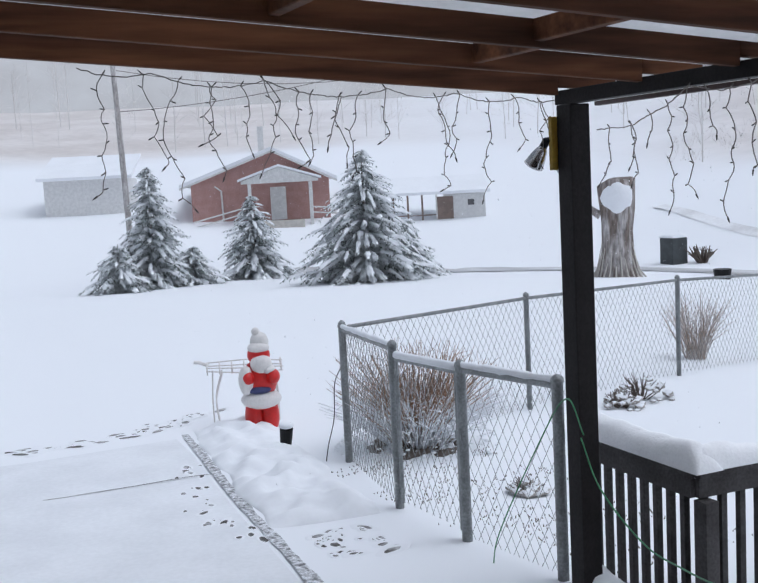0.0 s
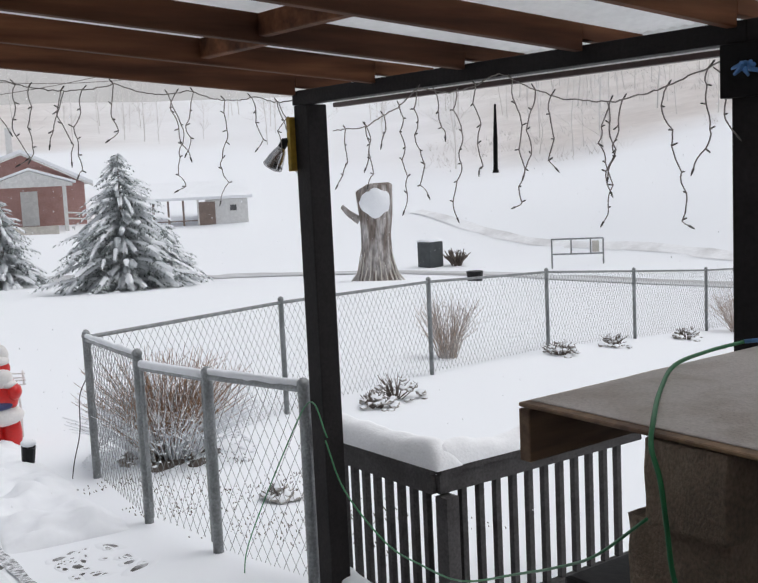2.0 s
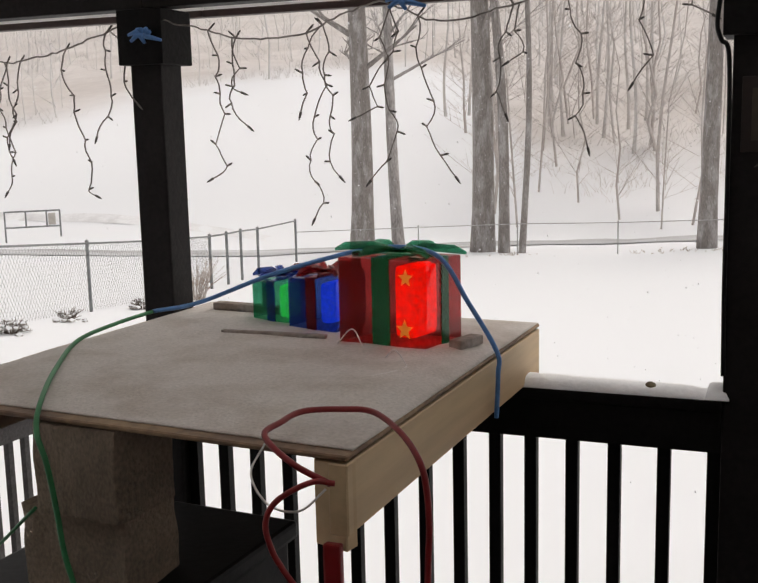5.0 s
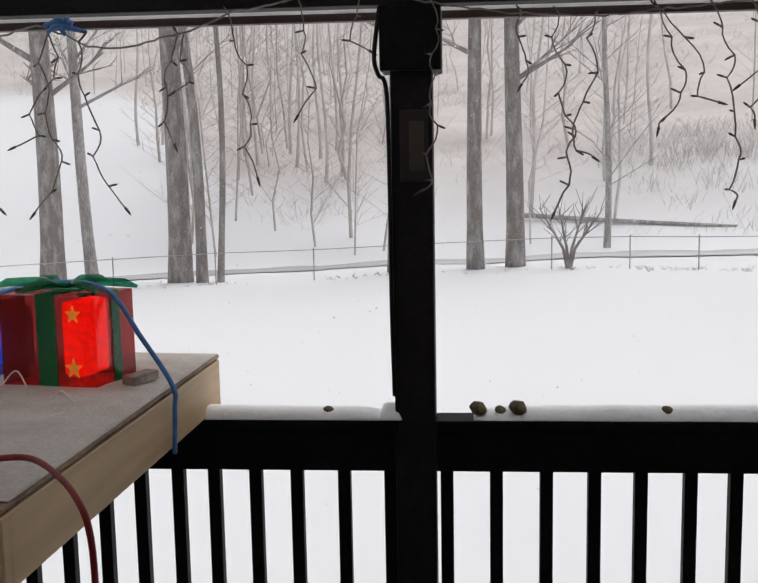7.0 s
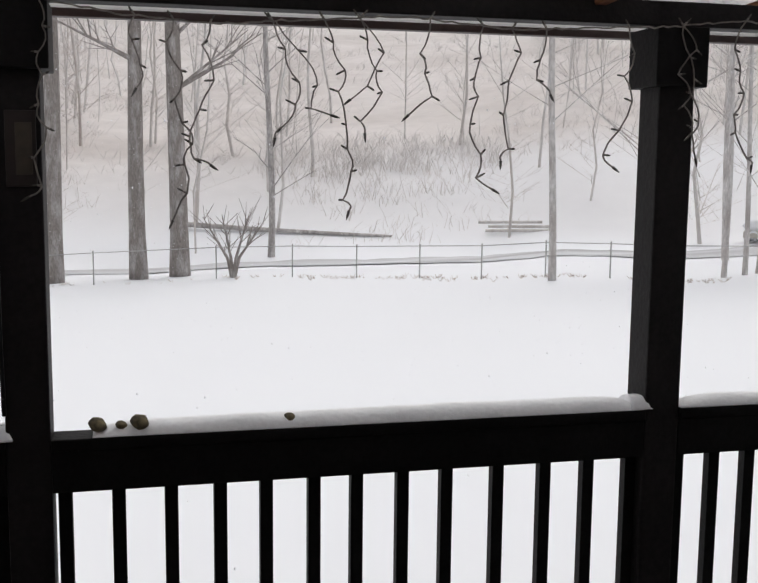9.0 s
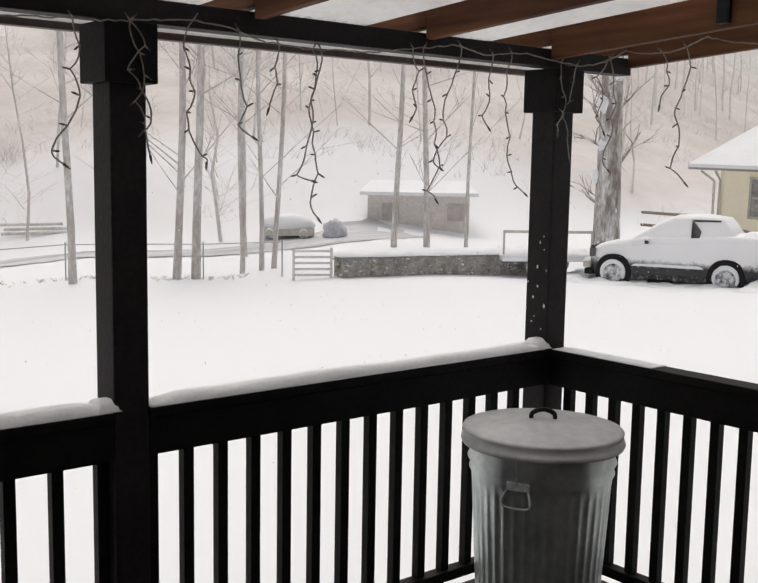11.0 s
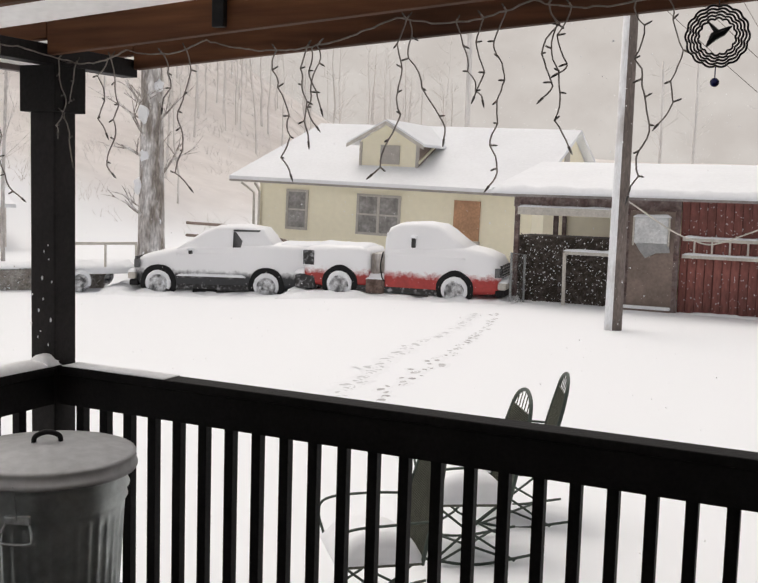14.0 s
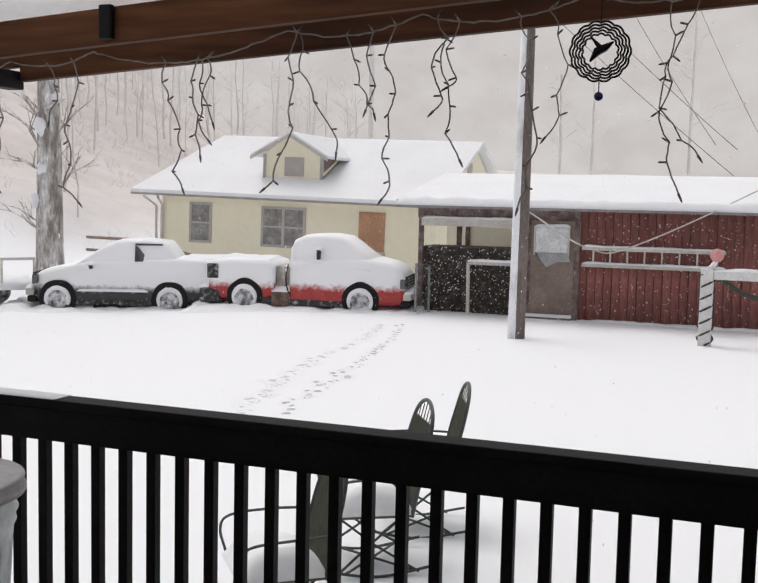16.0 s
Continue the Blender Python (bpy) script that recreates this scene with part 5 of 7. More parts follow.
def bare_tree(x, y, height, r, seed, lean=0.0, label="tall bare tree with grey bark dusted with snow", limbs=14, first=0.3, group="bare trees", material=None, fine=1.0):
    rng = random.Random(seed)
    t = thing("bare_tree", label, "tree", on(x, y, -0.1), group=group)
    ph = rng.uniform(0, 6)
    wob = 0.12 if r < 0.2 else 0.03
    spine = [Vector((lean * height * u + 0.12 * math.sin(3 * u + ph) * r * 3 + wob * (math.sin(7 * u + ph) - math.sin(ph)), 0.1 * math.sin(4 * u + ph) * r * 3, height * u)) for u in [k / 12 for k in range(13)]]
    part("trunk", tube(bmesh.new(), spine, [r * 1.14] + [r * (1 - 0.55 * k / 12) for k in range(1, 13)], 14), material or BARK, t, smooth=True)
    bm = bmesh.new()

    def limb(p, d, length, rad, depth):
        q1 = p + d * length * 0.5 + Vector((0, 0, 0.06 * length))
        q2 = p + d * length + Vector((rng.uniform(-0.1, 0.1), rng.uniform(-0.1, 0.1), 0.12 * length))
        tube(bm, [p, q1, q2], [rad, rad * 0.7, rad * 0.25], 5 if depth == 0 else 3, cap=False)
        if depth < 2:
            for _ in range(4 if depth == 0 else 3):
                u = rng.uniform(0.3, 0.95)
                o = p.lerp(q1, u * 2) if u < 0.5 else q1.lerp(q2, u * 2 - 1)
                e = (d + Vector((rng.uniform(-0.9, 0.9), rng.uniform(-0.9, 0.9), rng.uniform(-0.3, 0.7)))).normalized()
                limb(o, e, length * rng.uniform(0.35, 0.6), rad * 0.45, depth + 1)

    for _ in range(limbs):
        u = rng.uniform(first, 0.97)
        i = int(u * 12)
        p = spine[i].lerp(spine[min(i + 1, 12)], u * 12 - i)
        a = rng.uniform(0, 6.283)
        d = Vector((math.cos(a), math.sin(a), rng.uniform(0.1, 0.9))).normalized()
        limb(p, d, height * rng.uniform(0.1, 0.22) * (1.2 - u * 0.6) * (0.5 + 0.5 * fine), r * rng.uniform(0.16, 0.32) * fine, 0)
    tagged(part("branch_work", bm, material or BARK, t), kind="stuff")
    return t


# trees near the back fence
NEAR_TREES = [(-13.55, 29.86, 0.40, 0.01), (-12.46, 31.04, 0.21, -0.03), (-8.64, 27.76, 0.36, 0.0), (-7.73, 27.44, 0.17, -0.06), (-7.15, 27.3, 0.10, 0.0), (-1.85, 28.1, 0.27, -0.01), (0.531, 28.95, 0.26, -0.01), (1.572, 29.04, 0.29, 0.0),
              (5.36, 36.06, 0.21, 0.0), (10.61, 21.51, 0.16, 0.005), (13.25, 21.06, 0.17, 0.0), (13.69, 20.83, 0.19, -0.01), (18.31, 25.95, 0.17, 0.0), (15.16, 20.97, 0.11, -0.02), (15.89, 21.16, 0.11, 0.01), (16.43, 21.35, 0.12, 0.02), (23.69, 24.77, 0.17, 0.01), (24.8, 24.3, 0.18, -0.01), (26.32, 23.86, 0.11, 0.0)]
# Bark of the eastern trees, made paler to imitate the snowfall's haze.
BARK_HAZY = mat("hazy_bark", (0.50, 0.465, 0.445), 0.95, var=0.25, scale=3, fine=18, bump=0.5, alt=(0.70, 0.685, 0.675), grain=2, blend=0.52)
for k, (x, y, r, lean) in enumerate(NEAR_TREES):
    bare_tree(x, y, 15 + 5 * r, r if x < 3 else r * 0.6, 100 + k, lean, "bare tree with grey-brown bark in falling snow" if r > 0.2 else "slender bare tree dusted with snow", limbs=12 if x < 3 else 24, first=0.34 if x < 3 else 0.12, material=BARK_SNOW_HAZE if y > 31 else BARK_HAZY if x > 6 else BARK, fine=1.0 if x < 3 else 0.8)
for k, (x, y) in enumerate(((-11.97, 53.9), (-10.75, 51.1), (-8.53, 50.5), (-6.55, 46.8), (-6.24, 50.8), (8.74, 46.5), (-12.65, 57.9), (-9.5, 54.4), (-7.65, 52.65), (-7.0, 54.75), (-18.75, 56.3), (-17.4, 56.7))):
    bare_tree(x, y, 9 + (k * 7) % 5, 0.09, 300 + k, 0.02 * ((k * 5) % 3 - 1), "slim tree on the snowy hillside, paled by painted haze", limbs=14, first=0.15, group="hillside trees", material=MIST_WOOD, fine=0.55)
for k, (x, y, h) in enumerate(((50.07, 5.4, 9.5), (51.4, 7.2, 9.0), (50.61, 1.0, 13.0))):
    bare_tree(x, y, h, 0.10, 340 + k, 0.0, "bare tree behind the shed roof, paled by painted haze", limbs=22, first=0.35, group="far frosted trees", material=FAR_WOOD, fine=0.5)
PLASTERED_BARK = mat("snow_plastered_bark", (0.30, 0.265, 0.24), 0.9, var=0.45, scale=3.4, fine=16, bump=0.8, alt=(0.78, 0.77, 0.77), blend=0.55, grain=2)
snowy = bare_tree(26.12, 17.47, 13, 0.43, 77, 0.0, "stout dead tree trunk plastered with snow", limbs=18, first=0.12, material=PLASTERED_BARK, fine=0.5)
rng = random.Random(61)
for k in range(10):
    a, z = radians(rng.uniform(120, 300)), 0.8 + k * 1.0 + rng.uniform(-0.2, 0.2)
    rr = 0.43 * (1 - 0.55 * z / 13)
    part("snow_lump", blob(bmesh.new(), (rr * math.cos(a), rr * math.sin(a), z), (rng.uniform(0.10, 0.2), rng.uniform(0.10, 0.2), rng.uniform(0.14, 0.34)), 0, 0.5, 2), SNOW, snowy, "snow plastered on the bark", smooth=True)
weeds = bmesh.new()
rng = random.Random(71)
FOOT = [(-9.99, 25.98), (-4.28, 26.87), (2.62, 27.15), (6.43, 25.57), (9.43, 23.5), (12.32, 21.7), (14.9, 19.7)]
for (ax, ay), (bx, by) in zip(FOOT, FOOT[1:]):
    for _ in range(46):
        u = rng.random()
        x, y = ax + (bx - ax) * u + rng.gauss(0, 0.12), ay + (by - ay) * u + rng.gauss(0, 0.28)
        if noise.noise((x * 0.7, y * 0.7, 2.0)) < -0.1:
            continue
        z, h, a = ground_z(x, y), rng.uniform(0.02, 0.10), rng.uniform(0, 6.283)
        for d in (-0.4, 0.0, 0.5):
            tube(weeds, [(x, y, z - 0.03), (x + h * 1.6 * math.cos(a + 2 * d), y + h * 1.6 * math.sin(a + 2 * d), z + h)], [0.008, 0.004], 3, cap=False)
tagged(part("weeds", weeds, TWIG_PALE), "sparse dry weeds along the foot of the wire fence", "weeds", kind="stuff")
vtree = thing("sapling", "small forked bare sapling in the snow", "tree", on(3.1, 27.1) @ Matrix.Scale(1.35, 4))
rng = random.Random(12)
fork = bmesh.new()
for a, up in ((-0.55, 0.75), (-0.2, 0.8), (0.3, 0.78), (0.62, 0.7)):
    knee, tip = Vector((a * 0.22, 0.05 * a, 0.42)), Vector((a * 1.15, 0.1 * a, 0.55 + up))
    tube(fork, [(0, 0, -0.1), knee, tip], [0.05, 0.032, 0.008], 6)
    for _ in range(14):
        p = knee.lerp(tip, rng.uniform(0.1, 0.95))
        tube(fork, [p, p + Vector((rng.uniform(-0.4, 0.4) + 0.3 * a, rng.uniform(-0.25, 0.25), rng.uniform(0.2, 0.55)))], [0.012, 0.004], 4, cap=False)
part("fork", fork, BARK, vtree, "forked stem and bare twigs")
logs = thing("fallen_trunk", "long fallen tree trunk lying on the snowy slope", "fallen tree")
part("trunk", tubed([(x, y, ground_z(x, y) + h) for x, y, h in ((2.01, 41.7, 0.24), (5, 40.39, 0.17), (8, 39.45, 0.10), (10.71, 38.42, 0.03))], [0.11, 0.10, 0.08, 0.05], 8), BARK_SNOW_HAZE, logs)


BRUSH = (12.4, 48.0)


def woods():
    """Many slim bare trunks with branches on the slopes."""
    rng = random.Random(31)
    verts, faces = {0: [], 1: [], 2: []}, {0: [], 1: [], 2: []}

    def rod(which, pts, radii, sides):
        vs, fs = verts[which], faces[which]
        start = len(vs)
        for p, r in zip(pts, radii):
            for k in range(sides):
                a = 2 * math.pi * k / sides
                vs.append((p[0] + r * math.cos(a), p[1] + r * math.sin(a), p[2]))
        for i in range(len(pts) - 1):
            for k in range(sides):
                a, b = start + i * sides + k, start + i * sides + (k + 1) % sides
                fs.append((a, b, b + sides, a + sides))

    count = 0
    while count < 540:
        az, r = rng.uniform(-68, 90), 40 + 108 * rng.random() ** 1.25
        if az > 48 and r < 104:
            continue
        if az > 17 and r < 84 - 10 * smooth_step(20, 45, az):
            continue
        if az > 41 and rng.random() < 0.45:
            continue
        if az < -34 and r < 47:
            continue
        if -80 < az < -47 and r < 56:
            continue
        if rng.random() > (0.18 if -22 < az < -4 else (0.3 if r < 75 else 0.9) if az <= -22 else 0.72 if 0 < az < 17 else 1.0):
            continue
        count += 1
        x, y = -r * math.sin(radians(az)), r * math.cos(radians(az)) - 2.7
        z = ground_z(x, y)
        h, rad = rng.uniform(7, 15), rng.uniform(0.03, 0.10) * (1.5 if rng.random() < 0.12 else 1) * (0.6 if az > 17 else 1)
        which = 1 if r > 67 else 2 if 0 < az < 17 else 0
        lean = rng.uniform(-0.10, 0.10)
        bend = [0.0] + [rng.gauss(0, 0.16) for _ in range(4)] + [rng.gauss(0, 0.3)]
        rod(which, [(x + lean * h * u + b, y, z + h * u) for u, b in zip((-0.02, 0.18, 0.36, 0.55, 0.76, 1.0), bend)], [rad, rad * 0.88, rad * 0.76, rad * 0.6, rad * 0.42, rad * 0.12], 5)
        for _ in range(30):
            u = rng.uniform(0.08, 0.98)
            a, l = rng.uniform(0, 6.283), rng.uniform(0.8, 3.0) * (1.15 - 0.6 * u)
            p = (x + lean * h * u, y, z + h * u)
            q = (p[0] + l * math.cos(a), p[1] + l * math.sin(a), p[2] + l * rng.uniform(0.2, 0.9))
            rod(which, [p, q], [rad * 0.2 + 0.010, 0.006], 3)
            for part_way in (0.2, 0.35, 0.5, 0.65, 0.8, 0.95):
                b, g = rng.uniform(0, 6.283), rng.uniform(0.3, 1.3)
                m = tuple(i + (j - i) * part_way for i, j in zip(p, q))
                rod(which, [m, (m[0] + g * math.cos(b), m[1] + g * math.sin(b), m[2] + g * rng.uniform(0.1, 0.9))], [0.011, 0.004], 3)
    for _ in range(2700):
        az, r = rng.uniform(-66, 48), 41 + 81 * rng.random()
        if az > 15 and r < 83 - 10 * smooth_step(20, 45, az):
            continue
        if -80 < az < -32 and r < 50:
            continue
        x, y = -r * math.sin(radians(az)), r * math.cos(radians(az)) - 2.7
        z = ground_z(x, y)
        patch = noise.noise((x * 0.09, y * 0.09, 6.0))
        if patch < (0.02 if -34 < az < 0 else -0.05):
            continue
        which = 0 if patch > 0.12 and r < 90 else 1
        for _ in range(9):
            a, l, lie = rng.uniform(0, 6.283), rng.uniform(0.15, 1.0), rng.uniform(0.4, 1.4)
            ox, oy = rng.uniform(-0.6, 0.6), rng.uniform(-0.6, 0.6)
            mid = (x + ox + 0.5 * lie * l * math.cos(a), y + oy + 0.5 * lie * l * math.sin(a), z + 0.6 * l)
            rod(which, [(x + ox, y + oy, z - 0.05), mid, (x + ox + lie * l * math.cos(a + 0.5), y + oy + lie * l * math.sin(a + 0.5), z + l * 0.9)], [0.011, 0.008, 0.004], 3)
    for _ in range(190):
        a, u = rng.uniform(0, 6.283), rng.random() ** 0.7
        x, y = BRUSH[0] + 6.5 * u * math.cos(a), BRUSH[1] + 6.0 * u * math.sin(a)
        z = ground_z(x, y)
        for _ in range(8):
            b, l = rng.uniform(0, 6.283), rng.uniform(0.3, 1.1)
            ox, oy = rng.uniform(-0.4, 0.4), rng.uniform(-0.4, 0.4)
            rod(1 if rng.random() < 0.5 else 0, [(x + ox, y + oy, z - 0.05), (x + ox + 0.3 * l * math.cos(b), y + oy + 0.3 * l * math.sin(b), z + 0.6 * l), (x + ox + 0.9 * l * math.cos(b + 0.4), y + oy + 0.9 * l * math.sin(b + 0.4), z + l)], [0.013, 0.009, 0.004], 3)
    # The far woods' paler wood stands for haze between them and the porch.
    for which, m, name, label in ((0, MIST_WOOD, "near_woods", "bare grey woods on the snowy slope"), (2, GREY_WOOD, "dense_woods", "dense dark grey bare woods on the near slope"), (1, FAR_WOOD, "far_woods", "bare woods higher on the hill, paled by painted haze")):
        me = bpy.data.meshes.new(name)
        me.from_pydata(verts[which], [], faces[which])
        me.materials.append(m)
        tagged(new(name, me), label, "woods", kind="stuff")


woods()


# a pale far hillside in the falling snow, all round, its haze given off as glow
def far_ring():
    bm = bmesh.new()
    n = 96
    rows = []
    for z in (-20, 20, 45, 70, 110):
        rows.append([bm.verts.new((330 * math.cos(2 * math.pi * k / n), 330 * math.sin(2 * math.pi * k / n), z)) for k in range(n)])
    for a, b in zip(rows, rows[1:]):
        for k in range(n):
            bm.faces.new((a[k], b[k], b[(k + 1) % n], a[(k + 1) % n]))
    m = bpy.data.materials.new("glowing_snowfall_haze")
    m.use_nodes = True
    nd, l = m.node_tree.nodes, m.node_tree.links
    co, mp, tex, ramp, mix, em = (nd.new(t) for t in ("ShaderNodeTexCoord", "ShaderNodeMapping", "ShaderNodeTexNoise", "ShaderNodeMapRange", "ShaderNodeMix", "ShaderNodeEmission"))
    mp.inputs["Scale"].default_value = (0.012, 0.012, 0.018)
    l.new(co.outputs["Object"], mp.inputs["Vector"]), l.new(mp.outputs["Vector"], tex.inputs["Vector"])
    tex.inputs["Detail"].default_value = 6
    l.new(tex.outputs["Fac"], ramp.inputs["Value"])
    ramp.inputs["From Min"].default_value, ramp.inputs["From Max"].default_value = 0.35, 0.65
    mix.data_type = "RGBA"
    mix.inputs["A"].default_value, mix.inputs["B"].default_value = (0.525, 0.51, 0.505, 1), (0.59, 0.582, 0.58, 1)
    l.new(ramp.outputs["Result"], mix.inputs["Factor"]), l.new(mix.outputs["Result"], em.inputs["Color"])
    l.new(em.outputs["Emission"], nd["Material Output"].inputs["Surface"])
    return bm, m


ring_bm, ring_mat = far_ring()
tagged(part("backdrop", ring_bm, ring_mat, smooth=True), "glowing backdrop of a pale grey hillside lost in falling snow", "backdrop", kind="structure")

# ---------- hedge and gate behind the yard ----------
hedge = thing("hedge", "clipped dark hedge with a thick cap of snow", "hedge", on(16.05, 17.94, 0, -3.2 + math.degrees(math.atan2(-1.42, 5.6))))
hb = bmesh.new()
rng = random.Random(4)
for _ in range(1900):
    p = Vector((rng.uniform(0, 6.4), rng.uniform(-0.35, 0.35), rng.uniform(0, 0.55)))
    d = Vector((rng.uniform(-1, 1), rng.uniform(-1, 1), rng.uniform(-0.4, 1))).normalized() * 0.11
    e = d.orthogonal().normalized() * 0.05
    hb.faces.new([hb.verts.new(q) for q in (p - e, p + d, p + e)])
box(hb, 0.05, 6.35, -0.3, 0.3, -0.1, 0.5)
part("leaves", hb, HEDGE, hedge)
part("snow_cap", mound(bmesh.new(), -0.05, 6.45, -0.42, 0.42, 0.53, 0.13, nx=50, ny=8, seed=2), SNOW, hedge, smooth=True)
fgate = thing("farm_gate", "snow-lined white bar gate beside the hedge", "gate", on(15.02, 18.39, 0, -28.2))
for z in (0.1, 0.25, 0.4, 0.55, 0.7):
    part("bar", boxed(0, 1.0, -0.02, 0.02, z, z + 0.06), WHITE_TRIM, fgate)
for x in (0.0, 0.95):
    part("upright", boxed(x, x + 0.06, -0.03, 0.019, -0.2, 0.82), WHITE_TRIM, fgate)


# ---------- buildings ----------
def wall_box(bm, x0, x1, y0, y1, z0, z1):
    return box(bm, x0, x1, y0, y1, z0, z1)


HOUSE_GLASS = mat("frosted_house_glass", (0.24, 0.23, 0.225), 0.2, var=0.3, scale=1.6, fine=9, bump=0, alt=(0.38, 0.37, 0.36), blend=0.56)
HOUSE_TRIM = mat("grey_house_trim", (0.50, 0.47, 0.43), 0.7, var=0.12, scale=4, fine=20)


def window(parent, x, z, w, h, y=-0.03, label="double-hung window with pale frame", mull=1):
    f = bmesh.new()
    t = 0.09
    box(f, x - t, x, y - 0.03, y + 0.05, z - t, z + h + t), box(f, x + w, x + w + t, y - 0.03, y + 0.05, z - t, z + h + t)
    box(f, x, x + w, y - 0.03, y + 0.05, z + h, z + h + t), box(f, x, x + w, y - 0.045, y + 0.05, z - t, z)
    win = part("window", f, HOUSE_TRIM, parent, label)
    part("pane", boxed(x, x + w, y + 0.0, y + 0.02, z, z + h, bevel=0), HOUSE_GLASS, win)
    bars = bmesh.new()
    box(bars, x, x + w, y - 0.02, y - 0.002, z + h / 2 - 0.03, z + h / 2 + 0.03)
    for k in range(1, mull):
        box(bars, x + w * k / mull - 0.05, x + w * k / mull + 0.05, y - 0.022, y - 0.003, z, z + h)
    part("sash_bars", bars, HOUSE_TRIM, win)
    return win


def slab(bm, corners, thick):
    """A sloping roof plane with thickness."""
    low = [bm.verts.new(c) for c in corners]
    top = [bm.verts.new(Vector(c) + Vector((0, 0, thick))) for c in corners]
    n = len(corners)
    bm.faces.new(low[::-1]), bm.faces.new(top)
    for i in range(n):
        bm.faces.new((low[i], low[(i + 1) % n], top[(i + 1) % n], top[i]))
    return bm


def along_wall(x0, x1, z):
    """One lap of siding, thicker at its foot."""
    bm = bmesh.new()
    v = [bm.verts.new((x, y, h)) for x in (x0, x1) for y, h in ((0, z), (-0.016, z), (-0.004, z + 0.158), (0, z + 0.158))]
    for f in ((0, 1, 2, 3), (7, 6, 5, 4), (0, 4, 5, 1), (1, 5, 6, 2), (2, 6, 7, 3)):
        bm.faces.new([v[i] for i in f])
    return bm


HOUSE = pose(32.85, 17.93, -1.165, 0, 1.3, -89.9)
house = thing("yellow_house", "cream-sided house with a snow-covered roof and a dormer", "house", HOUSE)
part("wall", wall_box(bmesh.new(), 0, 10.4, 0, 8.4, -0.5, 2.9), CREAM, house)
for k in range(19):
    part("siding_board", along_wall(0.02, 10.38, -0.16 + k * 0.16), CREAM, house)
rb = bmesh.new()
slab(rb, [(-0.95, -0.6, 2.90), (10.7, -0.6, 2.90), (10.7, 4.2, 5.12), (0.1, 4.2, 5.12)], 0.13)
slab(rb, [(10.7, 4.2, 5.12), (10.7, 9.0, 2.90), (-0.95, 9.0, 2.90), (0.1, 4.2, 5.12)], 0.13)
slab(rb, [(-0.95, 9.0, 2.90), (-0.95, -0.6, 2.90), (0.1, 4.2, 5.12)], 0.13)
part("roof", rb, SNOW, house, "roof under thick snow")
part("eave_board", boxed(-0.93, 10.7, -0.62, -0.57, 2.83, 2.905), mat("eave_grey", (0.42, 0.39, 0.36), 0.7), house)


def gable_end(points, depth, name, parent):
    """A triangular wall with thickness."""
    bm = bmesh.new()
    near = [bm.verts.new(p) for p in points]
    back = [bm.verts.new(Vector(p) + Vector((0, depth, 0))) for p in points]
    bm.faces.new(near), bm.faces.new(back[::-1])
    for i in range(3):
        bm.faces.new((near[i], back[i], back[(i + 1) % 3], near[(i + 1) % 3]))
    bmesh.ops.recalc_face_normals(bm, faces=bm.faces)
    return part(name, bm, CREAM, parent)


gw = bmesh.new()
ends = [[gw.verts.new((x, y, z)) for y, z in ((0.0, 2.9), (8.4, 2.9), (4.2, 5.1))] for x in (10.2, 10.4)]
gw.faces.new(ends[0]), gw.faces.new(ends[1][::-1])
for i in range(3):
    gw.faces.new((ends[0][i], ends[1][i], ends[1][(i + 1) % 3], ends[0][(i + 1) % 3]))
bmesh.ops.recalc_face_normals(gw, faces=gw.faces)
part("gable_wall", gw, CREAM, house)
part("gable_vent", boxed(10.395, 10.43, 3.3, 3.9, 3.95, 4.45), HOUSE_TRIM, house)
dorm = part("dormer", wall_box(bmesh.new(), 3.71, 5.95, 0.7, 3.2, 3.2, 4.5), CREAM, house)
db = bmesh.new()
slab(db, [(3.34, 0.35, 4.33), (4.84, 0.35, 5.14), (4.84, 4.0, 5.14), (3.34, 4.0, 4.33)], 0.10)
slab(db, [(4.84, 0.35, 5.14), (6.30, 0.35, 4.33), (6.30, 4.0, 4.33), (4.84, 4.0, 5.14)], 0.10)
part("dormer_roof", db, SNOW, dorm)
for p, q in (((3.34, 4.30), (4.84, 5.11)), ((4.84, 5.11), (6.30, 4.30))):
    part("rake_board", slab(bmesh.new(), [(p[0], 0.30, p[1] - 0.06), (q[0], 0.30, q[1] - 0.06), (q[0], 0.345, q[1] - 0.06), (p[0], 0.345, p[1] - 0.06)], 0.12), PLASTER, dorm)
gable_end([(3.71, 0.69, 4.49), (5.95, 0.69, 4.49), (4.82, 0.69, 5.18)], 0.14, "dormer_gable", dorm)
for x in (3.68, 5.88):
    part("corner_board", boxed(x, x + 0.1, 0.66, 0.76, 3.35, 4.45), HOUSE_TRIM, dorm)
part("cheek_panel", boxed(5.951, 5.975, 0.77, 3.1, 3.3, 4.48, bevel=0), TAUPE, dorm, "darker taupe side of the dormer")
part("cheek_flashing", slab(bmesh.new(), [(5.976, 0.7, 3.74), (6.02, 0.7, 3.74), (6.02, 2.3, 4.48), (5.976, 2.3, 4.48)], 0.1), CREAM, dorm, "pale board along the roof line")
part("dormer_sill", boxed(3.68, 5.98, 0.62, 0.70, 3.50, 3.58), HOUSE_TRIM, dorm)
part("dormer_shutter", boxed(4.52, 5.26, 0.65, 0.695, 3.70, 4.36), HOUSE_TRIM, dorm, "boarded dormer window")
window(house, 1.26, 1.30, 0.72, 1.26, label="narrow double-hung window")
